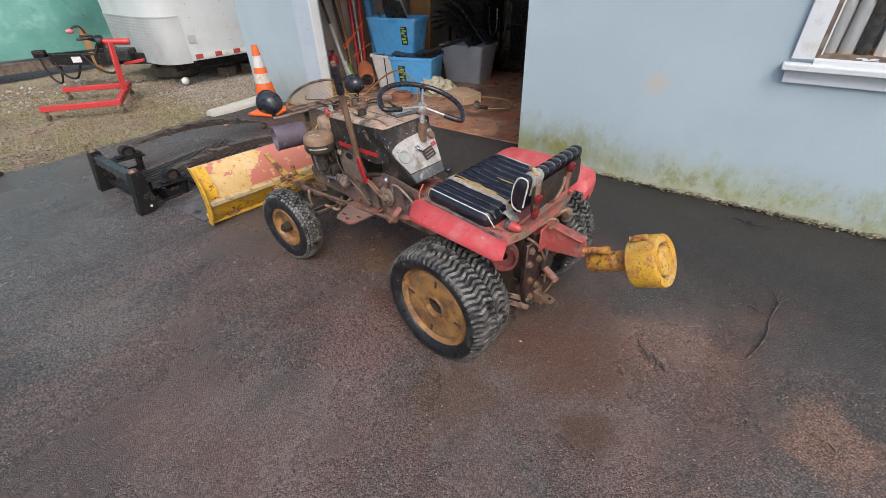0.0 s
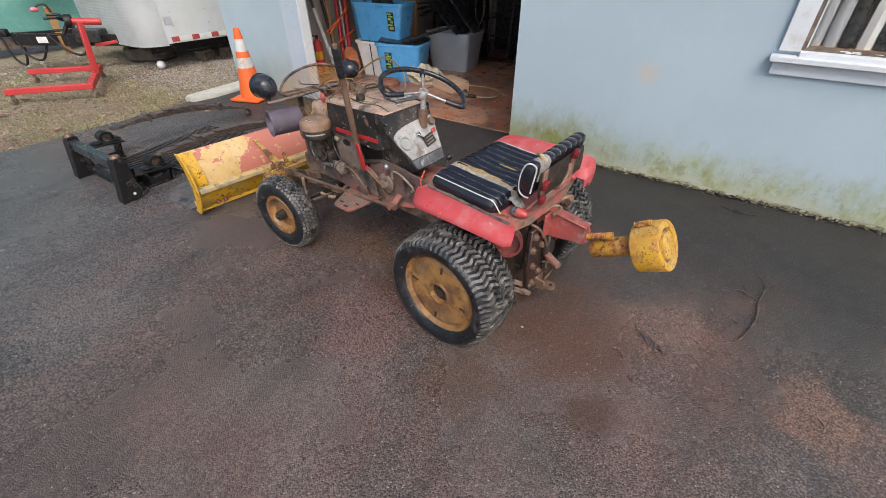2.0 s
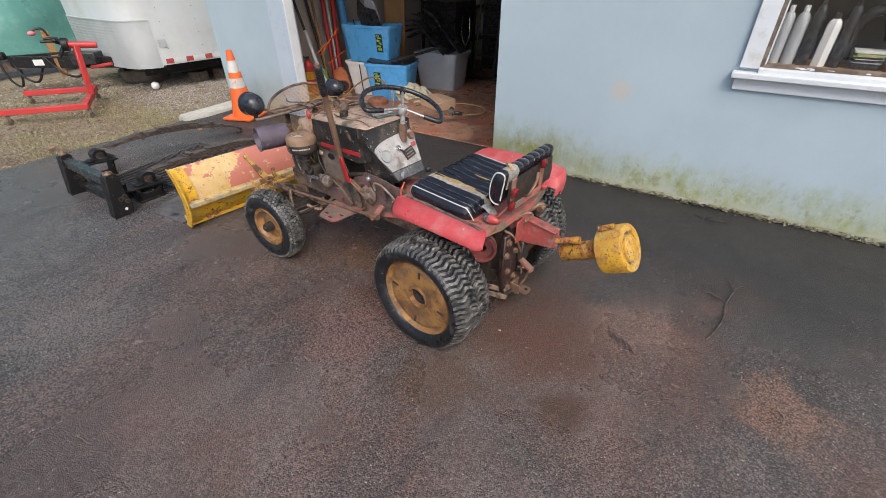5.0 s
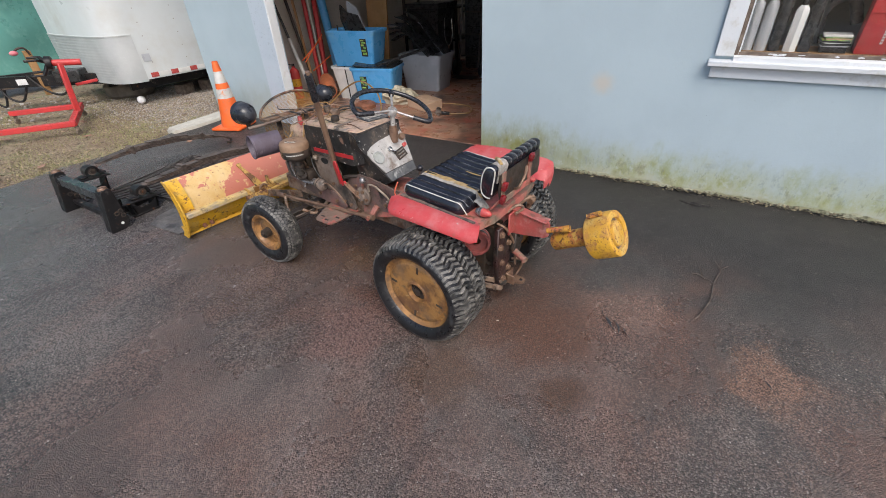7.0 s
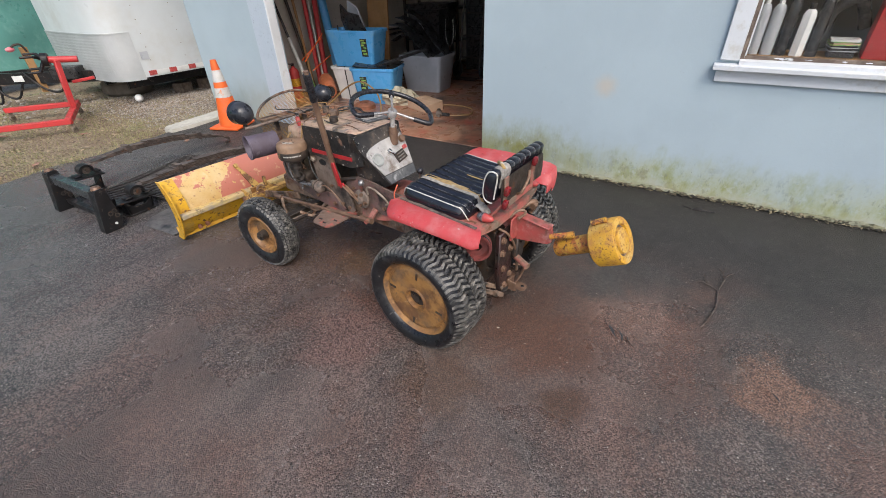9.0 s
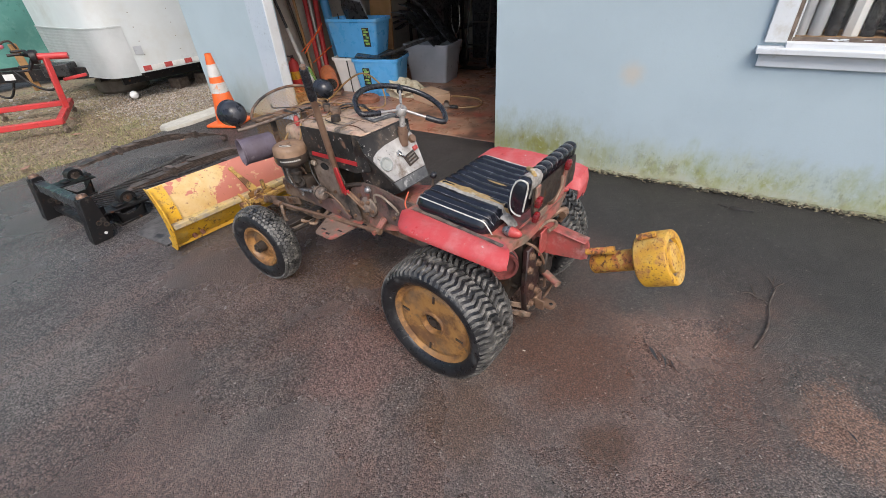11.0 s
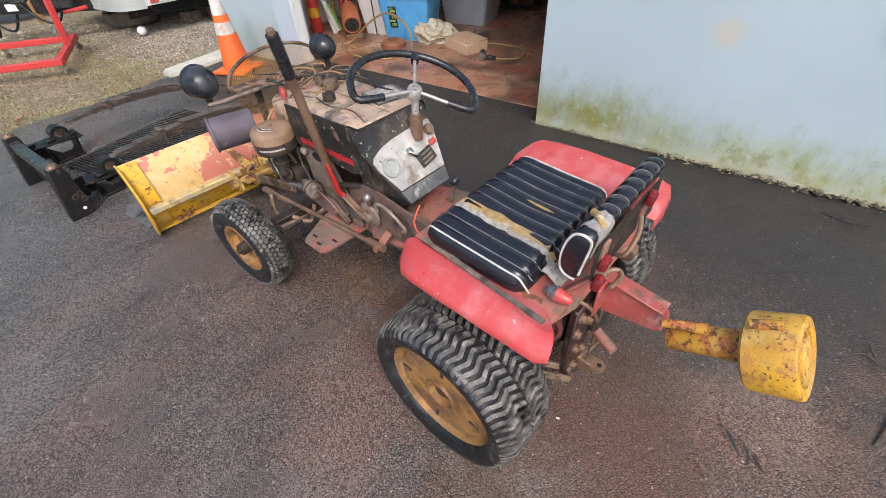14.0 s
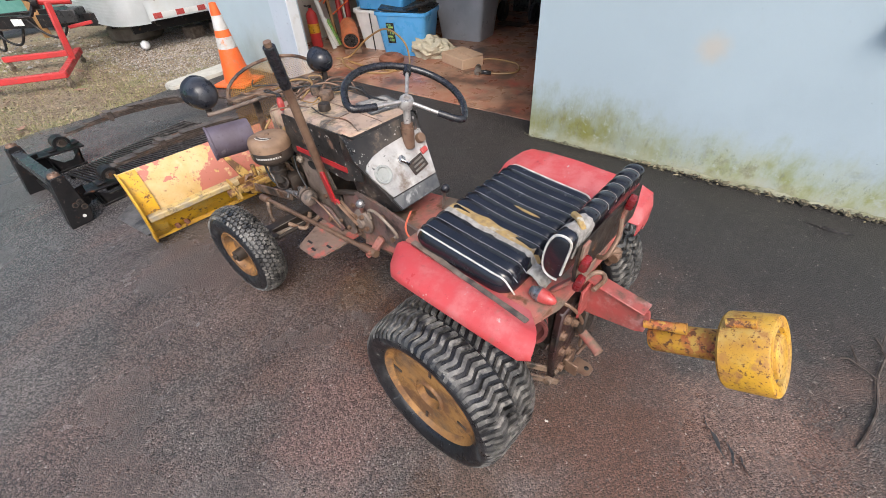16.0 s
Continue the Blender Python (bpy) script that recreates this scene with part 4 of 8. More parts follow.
def build_fenders():
    """Flat deck with a lip, and two wings that fall outward over the tyres."""
    zt = 0.575
    bm = bmesh.new()
    prism(bm, [(-0.27, -0.20), (-0.165, -0.228), (0.12, -0.228), (0.255, -0.2), (0.255, 0.24), (0.24, 0.262), (-0.24, 0.262), (-0.255, 0.24)], 0.006, Matrix.Translation((0, 0, zt)))
    for a, b in (((-0.268, -0.199), (-0.165, -0.226)), ((-0.163, -0.226), (0.118, -0.226)), ((0.12, -0.226), (0.253, -0.199))):
        bar(bm, (*a, zt - 0.016), (*b, zt - 0.016), 0.005, 0.03, bevel=0)
    part("deck", bm, M["red_dirty"], tractor, "dirty faded red deck plate")
    # two wings, the right one bent up a little
    left = ((-0.262, 0.312, 0.361, 0.606, 0.574), (-0.235, 0.322, 0.374, 0.607, 0.566), (-0.1, 0.306, 0.378, 0.608, 0.572), (0.05, 0.29, 0.379, 0.607, 0.576), (0.15, 0.277, 0.376, 0.604, 0.574), (0.195, 0.271, 0.368, 0.601, 0.568), (0.23, 0.266, 0.338, 0.597, 0.566), (0.256, 0.262, 0.295, 0.588, 0.572))
    right = ((-0.254, 0.283, 0.315, 0.54, 0.538), (-0.256, 0.286, 0.338, 0.565, 0.563), (-0.253, 0.289, 0.358, 0.597, 0.595), (-0.24, 0.292, 0.374, 0.617, 0.622), (-0.2, 0.292, 0.386, 0.62, 0.628), (-0.1, 0.29, 0.40, 0.62, 0.628), (0.05, 0.285, 0.416, 0.616, 0.624), (0.15, 0.277, 0.418, 0.612, 0.62), (0.225, 0.271, 0.412, 0.606, 0.616), (0.25, 0.266, 0.385, 0.60, 0.608), (0.268, 0.262, 0.33, 0.590, 0.594))
    for s, plan in ((-1, left), (1, right)):
        bm = bmesh.new()
        rows = []
        for y, xc, xl, zc, zl in plan:
            cut = 0.075 if s < 0 and y < -0.25 else 0.05 if s < 0 and y < -0.2 else 0.0
            rows.append([Vector((s * x, y + cut * min(1.0, max(0.0, (xl - x) / (xl - 0.247)) ** 1.6), z)) for x, z in ((0.247, min(zt + 0.006, zc)), (0.6 * xc + 0.4 * 0.247, 0.5 * (zt + 0.006 + zc) if zc > zt else zc), (xc - 0.004, zc - 0.001), (xc + 0.004, zc), (0.55 * xc + 0.45 * xl, 0.5 * zc + 0.5 * zl + 0.012), (xl - 0.008, zl + 0.012), (xl, zl), (xl - 0.001, zl - 0.012))])
        shell(bm, rows, 0.004)
        if s < 0:
            seam = bmesh.new()
            for q in range(12):
                f = q / 12
                a, b = [Vector((-0.252 - 0.044 * v, 0.215 - 0.42 * v, 0.5995 + 0.004 * noise.noise((v * 9, 0, 0)))) for v in (f, f + 1 / 12 + 0.004)]
                bar(seam, a, b, 0.016 + 0.006 * noise.noise((q * 0.8, 1, 0)), 0.006, bevel=0)
            part("fender_seam", seam, M["grimeplate"], tractor, "dirt-filled seam along the fender")
        part("fender", bm, M["red"], tractor, "scratched red fender" if s < 0 else "red fender bent upward", 50)


def pad(u, v, lift=0.0):
    """A point on the seat pad: u across and v along in -1 to 1, with rounded corners and rolled edges."""
    r = 0.055
    px, py = abs(u) * SW / 2, abs(v) * SD / 2
    ax, ay = SW / 2 - r, SD / 2 - r
    if px > ax and py > ay:
        dx, dy = (px - ax) / r, (py - ay) / r
        px, py = ax + r * dx * math.sqrt(1 - dy * dy / 2), ay + r * dy * math.sqrt(1 - dx * dx / 2)
    ex, ey = max(0, abs(u) - 0.86) / 0.14, max(0, abs(v) - 0.78) / 0.22
    edge = math.sqrt(max(0.0, 1 - min(1, ex * ex + ey * ey)))
    sag = -0.008 * math.exp(-((u - 0.1) ** 2 + v * v) * 3)
    return Vector((math.copysign(px, u), math.copysign(py, v), SH * (0.40 + 0.60 * edge) + sag * edge + lift)), edge


def cushion(bm, ribs, m):
    """A pleated pad with rolled edges and a flat underside."""
    nx, ny = ribs * 8, 18
    g = []
    for j in range(ny + 1):
        row = []
        for i in range(nx + 1):
            p, edge = pad(i / nx * 2 - 1, j / ny * 2 - 1)
            p.z += 0.010 * abs(math.sin(math.pi * i / 8)) ** 0.7 * edge * edge + 0.0016 * noise.noise((i * 0.21, j * 0.5, 0)) * edge
            row.append(bm.verts.new(m @ p))
        g.append(row)
    for j in range(ny):
        for i in range(nx):
            bm.faces.new((g[j][i], g[j][i + 1], g[j + 1][i + 1], g[j + 1][i]))
    rim = [g[0][i] for i in range(nx + 1)] + [g[j][nx] for j in range(1, ny + 1)] + [g[ny][i] for i in range(nx - 1, -1, -1)] + [g[j][0] for j in range(ny - 1, 0, -1)]
    inv = m.inverted()
    low = [bm.verts.new(m @ Vector(((inv @ v.co).x * 0.97, (inv @ v.co).y * 0.97, 0))) for v in rim]
    for i in range(len(rim)):
        j = (i + 1) % len(rim)
        bm.faces.new((rim[i], rim[j], low[j], low[i]))
    bm.faces.new(low)
    return bm


SEAT = Matrix.Translation((-0.008, 0.05, 0.585)) @ pose(0, 0, 0, 4, 0, 0)
SW, SD, SH = 0.50, 0.345, 0.058


def build_seat():
    bm = bmesh.new()
    cushion(bm, 11, SEAT)
    seat = part("seat", bm, M["vinyl"], tractor, "black pleated vinyl seat cushion, split open", 60)
    for s in (-1, 1):
        bm = bmesh.new()
        line = [SEAT @ Vector((s * 0.43 * SW, -SD * 0.505, 0.004))]
        line += [SEAT @ pad(s * 0.945, -0.985 + 1.97 * j / 24, 0.009)[0] for j in range(25)]
        line.append(SEAT @ Vector((s * 0.43 * SW, SD * 0.505, 0.004)))
        tube(bm, line, 0.0027, 6)
        part("piping", bm, M["piping"], seat, "white piping")
    for i in range(1, 11):
        bm = bmesh.new()
        tube(bm, [SEAT @ pad(i / 11 * 2 - 1, (j / 14 * 2 - 1) * 0.985, 0.0008)[0] for j in range(15)], 0.0012, 5)
        part("stitching", bm, M["stitch"], seat)
    bm = bmesh.new()
    rows = []
    for j in range(9):
        v = 0.05 - 0.55 * j / 8
        wd = 0.007 * math.sin(math.pi * (j + 0.4) / 8.8) * (0.8 + 0.5 * noise.noise((j * 0.7, 5, 0)))
        q = SEAT @ pad(0.155 + 0.05 * v, v, 0.0102)[0]
        rows.append([q + Vector((wd * k, 0, -0.0006 * abs(k))) for k in (-1, 0, 1)])
    shell(bm, rows, 0.002)
    part("small_tear", bm, M["foam"], seat, "short yellow tear in a pleat")
    bm = bmesh.new()
    rows = []
    for j in range(15):
        v = -1 + 2 * j / 14
        x0 = -0.098 + 0.004 * v
        wd = 0.008 + 0.021 * math.sin(math.pi * (0.55 - 0.4 * v)) ** 1.0 * (0.8 + 0.4 * noise.noise((v * 4, 0, 0)))
        ez = math.sqrt(max(0, 1 - (max(0, abs(v) - 0.8) / 0.2) ** 2))
        z = SH * (0.42 + 0.58 * ez) + 0.0085
        rows.append([SEAT @ Vector((x0 + wd * k, v * SD / 2 * 1.005, z - 0.002 * abs(k))) for k in (-1, -0.5, 0, 0.5, 1)])
    shell(bm, rows, 0.003)
    bm2 = bmesh.new()
    shell(bm2, [[r[0] + Vector((-(0.004 if 3 < j < 11 else 0.012) - 0.006 * noise.noise((j * 0.9, 2, 0)), 0, -0.0005)), r[0] + Vector((0.005, 0, 0.0022)), r[1] + Vector((0, 0, 0.002))] for j, r in enumerate(rows)], 0.002)
    part("torn_backing", bm2, M["tape"], seat, "frayed grey cloth backing along the split")
    part("torn_foam", bm, M["foam"], seat, "yellow foam showing through the split")
    # low bolster of D section across the back
    sect = smooth([(-0.226, 0.672, 0), (-0.236, 0.73, 0), (-0.245, 0.785, 0), (-0.238, 0.802, 0), (-0.215, 0.806, 0), (-0.193, 0.796, 0), (-0.176, 0.762, 0), (-0.169, 0.715, 0), (-0.176, 0.682, 0), (-0.198, 0.668, 0), (-0.22, 0.667, 0)], 3)
    sect = [Vector((-0.212 + (q.x + 0.212) * 0.84, 0.736 + (q.y - 0.736) * 0.97, 0)) for q in sect]
    mid = Vector((-0.208, 0.736, 0))
    bm = bmesh.new()
    ring, ribs = [], 9
    n = ribs * 6
    for i in range(n + 1):
        x = -0.202 + 0.404 * i / n
        end = min(1.0, 0.86 + 0.14 * math.sqrt(max(0.0, 1 - (1 - min(i, n - i, 5) / 5) ** 2)))
        puff = 0.0045 * math.sin(math.pi * (i % 6) / 6)
        loop = []
        for j, q in enumerate(sect):
            d = q - mid
            grow = puff if 6 <= j <= 26 else 0.0
            w = mid + d * end + d.normalized() * grow
            loop.append(bm.verts.new((x, w.x, w.y)))
        ring.append(loop)
    for a, b in zip(ring, ring[1:]):
        for j in range(len(sect)):
            k = (j + 1) % len(sect)
            bm.faces.new((a[j], a[k], b[k], b[j]))
    bm.faces.new(ring[0]), bm.faces.new(ring[-1])
    back = part("backrest", bm, M["vinyl"], tractor, "low black pleated vinyl bolster with torn wrap", 50)
    for i in range(1, ribs):
        bm = bmesh.new()
        tube(bm, [Vector((-0.202 + 0.404 * i / ribs, (mid + (q - mid) * 1.012).x, (mid + (q - mid) * 1.012).y)) for q in sect[6:27]], 0.0007, 5)
        part("stitching", bm, M["tape"], back)
    for x in (-0.199,):
        bm = bmesh.new()
        tube(bm, [Vector((x, (mid + (q - mid) * 0.97).x, (mid + (q - mid) * 0.97).y)) for q in (sect[1:] if x < 0 else sect[6:26])], 0.0032, 6)
        part("piping", bm, M["piping"], back, "white piping")
    bm = bmesh.new()
    rows = []
    for i, x in enumerate((-0.175, -0.16, -0.145, -0.13, -0.115, -0.105)):
        rows.append([Vector((x + 0.008 * noise.noise((j * 0.5, i, 1)), (mid + (q - mid) * 1.07).x - 0.002, (mid + (q - mid) * 1.07).y + 0.003 * noise.noise((x * 60, j * 0.6, 2)))) for j, q in enumerate(sect[3:27])])
    shell(bm, rows, 0.003)
    part("torn_wrap", bm, M["tape"], back, "grey torn backing wrapped over the bolster")
    bm = bmesh.new()
    tube(bm, smooth([(-0.15, -0.238, 0.80), (-0.14, -0.222, 0.815), (-0.125, -0.20, 0.812)]), [0.008] * 13, 8)
    part("foam_lump", bm, M["foam"], back, "yellow foam at the tear")
    bm = bmesh.new()
    prism(bm, [(-0.17, 0.66), (0.17, 0.66), (0.18, 0.70), (0.17, 0.765), (-0.17, 0.765), (-0.18, 0.70)], 0.006, Matrix.Translation((0, -0.247, 0)) @ XZ)
    part("back_plate", bm, M["darkiron"], tractor, "dark steel back plate behind the bolster")
    bm = bmesh.new()
    for x in (-0.155, 0.075):
        bar(bm, (x, -0.185, 0.575), (x + 0.005, -0.247, 0.66), 0.034, 0.008, (0, 1, 0))
        bar(bm, (x + 0.005, -0.247, 0.655), (x, -0.256, 0.775), 0.03, 0.008, (0, 1, 0))
    bar(bm, (-0.155, -0.247, 0.645), (0.09, -0.247, 0.645), 0.012, 0.03)
    part("back_frame", bm, M["red_dirty"], tractor, "red steel seat-back frame")
    for x, z in ((-0.157, 0.717), (-0.17, 0.665), (0.07, 0.765)):
        bm = bmesh.new()
        box(bm, 0.034, 0.022, 0.036, Matrix.Translation((x, -0.262, z)) @ pose(0, 0, 0, 10, 0, 8), 0.008, 2)
        part("frame_clip", bm, M["clipred"], tractor, "bright red rounded clip")
    bm = bmesh.new()
    tube(bm, smooth([(-0.05, -0.25, 0.66), (-0.06, -0.275, 0.68), (-0.02, -0.28, 0.72), (0.02, -0.265, 0.74)]), 0.006, 8)
    part("return_spring", bm, M["leverrust"], tractor)
    bm = bmesh.new()
    rows = [[Vector((x, y, z + 0.008 * noise.noise((x * 30, y * 30, 0)))) for x in (-0.175, -0.16, -0.145, -0.13)] for y, z in ((-0.125, 0.625), (-0.14, 0.622), (-0.155, 0.612), (-0.17, 0.60), (-0.178, 0.588))]
    shell(bm, rows, 0.004)
    part("torn_lining", bm, M["tape"], tractor, "shredded grey lining hanging between seat and bolster")


build_wheels()
build_fenders()
build_seat()


# ---- tractor body: frame, dash, engine ----
def build_body():
    # transmission and rear end
    bm = bmesh.new()
    box(bm, 0.24, 0.30, 0.26, Matrix.Translation((0, 0.0, 0.31)), 0.03, 2)
    cyl(bm, 0.075, 0.075, 0.5, AX @ Matrix.Translation((-0.258, 0, 0)), 24)
    box(bm, 0.16, 0.06, 0.2, Matrix.Translation((-0.02, -0.16, 0.38)), 0.012, 2)
    for x in (-0.09, 0.0, 0.08):
        for z in (0.26, 0.40, 0.47):
            cyl(bm, 0.011, 0.011, 0.03, Matrix.Translation((x, -0.195 if abs(x) < 0.085 else -0.16, z)) @ pose(0, 0, 0, 90), 6)
    part("transmission", bm, M["darkiron"], tractor, "oily black transmission housing")
    # frame rails
    for s in (-1, 1):
        bm = bmesh.new()
        box(bm, 0.008, 1.22, 0.09, Matrix.Translation((s * 0.125, 0.72, 0.36)), 0.002)
        for dz in (-0.045, 0.045):
            box(bm, 0.035, 1.22, 0.007, Matrix.Translation((s * 0.112, 0.72, 0.36 + dz)), 0.002)
        part("frame_rail", bm, M["grimy"], tractor)
    # tunnel between the seat and the dash
    bm = bmesh.new()
    rows = [[Vector((x, y, z)) for x, z in ((-0.15, zb), (-0.13, zt - 0.02), (-0.1, zt), (0.1, zt), (0.13, zt - 0.02), (0.15, zb))] for y, zt, zb in ((0.235, 0.57, 0.45), (0.27, 0.545, 0.42), (0.33, 0.515, 0.40), (0.45, 0.49, 0.36), (0.62, 0.46, 0.32))]
    shell(bm, rows, 0.005)
    part("tunnel", bm, M["red_dirty"], tractor, "worn dirty red tunnel cover")
    # dash: black cowl with a sloping bright panel
    bm = bmesh.new()
    front = [(-0.205, 0.535, 0.80), (0.10, 0.535, 0.80), (0.10, 0.51, 0.75), (0.057, 0.39, 0.57), (-0.135, 0.39, 0.57), (-0.205, 0.51, 0.75)]
    back = [(-0.18, 0.60, 0.80), (0.10, 0.60, 0.80), (0.10, 0.60, 0.735), (0.08, 0.60, 0.45), (-0.13, 0.60, 0.45), (-0.18, 0.60, 0.735)]
    f, b = [bm.verts.new(p) for p in front], [bm.verts.new(p) for p in back]
    bm.faces.new((f[0], f[1], f[2], f[5])), bm.faces.new((f[5], f[2], f[3], f[4])), bm.faces.new(b)
    for i in range(6):
        bm.faces.new((f[i], f[(i + 1) % 6], b[(i + 1) % 6], b[i]))
    dash = part("dash_housing", bm, M["black"], tractor, "black painted dash cowl, chipped")
    mid = Vector((0, 0.445, 0.6525))
    nrm = Vector((0, -0.832, 0.555))
    PM = Matrix((Vector((1, 0, 0)), Vector((0, 0.555, 0.832)), nrm)).transposed().to_4x4()
    PM.translation = mid + nrm * 0.004
    bm = bmesh.new()
    prism(bm, [(-0.184, 0.070), (-0.172, 0.086), (-0.135, 0.101), (-0.08, 0.111), (0.0, 0.116), (0.07, 0.117), (0.09, 0.108), (0.094, 0.088), (0.066, -0.046), (-0.14, -0.046), (-0.178, 0.04)], 0.006, PM)
    panel = part("dash_panel", bm, M["dash"], dash, "scuffed bare-metal instrument panel")
    bm = bmesh.new()
    prism(bm, [(-0.145, -0.05), (0.064, -0.05), (0.055, -0.096), (-0.13, -0.096)], 0.008, PM)
    part("lower_panel", bm, M["dashdark"], dash, "scuffed dark lower panel")
    bm = bmesh.new()
    lathe(bm, [(0.0, 0.004), (0.022, 0.004), (0.026, 0.010), (0.031, 0.010), (0.033, 0.0)], 32, PM @ Matrix.Translation((-0.135, 0.035, 0.002)))
    part("gauge", bm, M["lens"], panel, "round gauge")
    bm = bmesh.new()
    lathe(bm, [(0.0, 0.018), (0.016, 0.018), (0.018, 0.012), (0.018, 0)], 20, PM @ Matrix.Translation((0.068, 0.085, 0.002)))
    part("knob", bm, M["leverrust"], panel)
    bm = bmesh.new()
    cyl(bm, 0.014, 0.014, 0.012, PM @ Matrix.Translation((-0.045, 0.05, 0.006)), 16)
    bar(bm, PM @ Vector((-0.055, 0.05, 0.014)), PM @ Vector((-0.03, 0.022, 0.02)), 0.004, 0.012)
    part("ignition_key", bm, M["chrome"], panel)
    bm = bmesh.new()
    box(bm, 0.075, 0.05, 0.006, PM @ Matrix.Translation((0.012, 0.01, 0.004)) @ pose(0, 0, 0, 0, 0, 10), 0.002)
    part("switch_plate", bm, M["darkiron"], panel)
    bm = bmesh.new()
    for i in range(3):
        box(bm, 0.05, 0.006, 0.004, PM @ Matrix.Translation((0.012, -0.004 + 0.014 * i, 0.008)) @ pose(0, 0, 0, 0, 0, 10))
    part("switch_slots", bm, M["steel"], panel)
    bm = bmesh.new()
    box(bm, 0.03, 0.02, 0.01, PM @ Matrix.Translation((0.062, 0.043, 0.006)) @ pose(0, 0, 0, 0, 0, 10), 0.003)
    part("red_tag", bm, M["taillens"], panel, "small red label")
    # shift lever
    bm = bmesh.new()
    rod(bm, (0.02, 0.345, 0.515), (0.026, 0.336, 0.59), 0.005)
    part("shift_rod", bm, M["steel"], tractor)
    bm = bmesh.new()
    bmesh.ops.create_uvsphere(bm, u_segments=16, v_segments=10, radius=0.017, matrix=Matrix.Translation((0.027, 0.335, 0.600)))
    part("shift_knob", bm, M["rubber"], tractor)
    # steering column and D-shaped wheel
    axis = Vector((0, -0.371, 0.928)).normalized()
    hub = Vector((0.027, 0.487, 0.873))
    bm = bmesh.new()
    rod(bm, hub, (0.021, 0.489, 0.79), 0.012, 14)
    part("steering_shaft", bm, M["spokesteel"], tractor)
    bm = bmesh.new()
    rod(bm, (0.021, 0.489, 0.80), (0.02, 0.489, 0.785), 0.02, 16)
    rod(bm, (0.02, 0.489, 0.785), (0.016, 0.482, 0.715), 0.024, 16, 0.018)
    part("steering_boot", bm, M["leverrust"], tractor, "rusty steering column sleeve")
    ahead = Vector((0, 0.928, 0.371))
    SM = Matrix((Vector((1, 0, 0)), ahead, axis)).transposed().to_4x4()
    SM = Matrix.Translation(hub) @ SM @ Matrix.Rotation(radians(-38), 4, "Z")
    R = 0.2
    ring = [SM @ Vector((0.985 * R * math.cos(radians(a)), 0.01 + 0.88 * R * math.sin(radians(a)), 0.0)) for a in range(-8, 189, 7)]
    lc, rc = [SM @ Vector(p) for p in ((-0.19, -0.045, 0), (-0.17, -0.068, 0), (-0.10, -0.045, 0))], [SM @ Vector(p) for p in ((0.10, -0.045, 0), (0.17, -0.068, 0), (0.19, -0.045, 0))]
    bm = bmesh.new()
    tube(bm, smooth(rc + ring + lc, 3), 0.0118, 12)
    part("steering_wheel_rim", bm, M["rubber"], tractor, "black rubber D-shaped steering wheel")
    bm = bmesh.new()
    for p in ((-0.105, -0.046, 0), (0.105, -0.046, 0), (0.022, 0.182, 0)):
        rod(bm, hub, SM @ Vector(p), 0.006, 10)
    part("spokes", bm, M["spokesteel"], tractor, "bare metal steering wheel spokes")
    bm = bmesh.new()
    rod(bm, SM @ Vector((0.018, 0.148, 0)), SM @ Vector((0.022, 0.182, 0)), 0.0135, 12, 0.016)
    part("spoke_collar", bm, M["rubber"], tractor, "black rubber spoke collar")
    bm = bmesh.new()
    lathe(bm, [(0, 0.006), (0.009, 0.006), (0.010, 0.012), (0.019, 0.012), (0.0235, 0.006), (0.0235, -0.022), (0.017, -0.028), (0, -0.028)], 24, SM)
    part("steering_hub", bm, M["spokesteel"], tractor)
    # fuel tank and hood sides
    bm = bmesh.new()
    box(bm, 0.27, 0.405, 0.075, Matrix.Translation((-0.035, 0.7525, 0.7685)), 0.018, 3)
    tank = part("fuel_tank", bm, M["tank"], tractor, "dirty tan fuel tank with rust stains")
    for pts in (((-0.155, 0.70, 0.8055), (-0.05, 0.705, 0.807), (0.09, 0.70, 0.8055)), ((-0.03, 0.56, 0.8055), (-0.028, 0.75, 0.807), (-0.03, 0.94, 0.8055))):
        bm = bmesh.new()
        tube(bm, smooth(pts), 0.002, 6)
        part("seam", bm, M["grimy"], tank)
    bm = bmesh.new()
    lathe(bm, [(0, 0.024), (0.02, 0.024), (0.022, 0.018), (0.022, 0), (0.016, 0), (0.016, -0.01)], 22, Matrix.Translation((-0.085, 0.80, 0.808)))
    part("fuel_cap", bm, M["darkiron"], tractor)
    for s in (-1, 1):
        bm = bmesh.new()
        prism(bm, [(0.535, 0.80), (0.60, 0.80), (0.96, 0.785), (0.965, 0.64), (0.62, 0.622), (0.52, 0.655)], 0.005, Matrix.Translation((-0.03 + s * 0.142, 0, 0)) @ YZ)
        panel2 = part("hood_side", bm, M["black"], tractor, "black hood side with red stripe")
        bm = bmesh.new()
        prism(bm, [(0.60, 0.661), (0.91, 0.652), (0.91, 0.671), (0.60, 0.681)], 0.003, Matrix.Translation((-0.03 + s * 0.146, 0, 0)) @ YZ)
        part("stripe", bm, M["redstripe"], panel2, "worn red stripe")
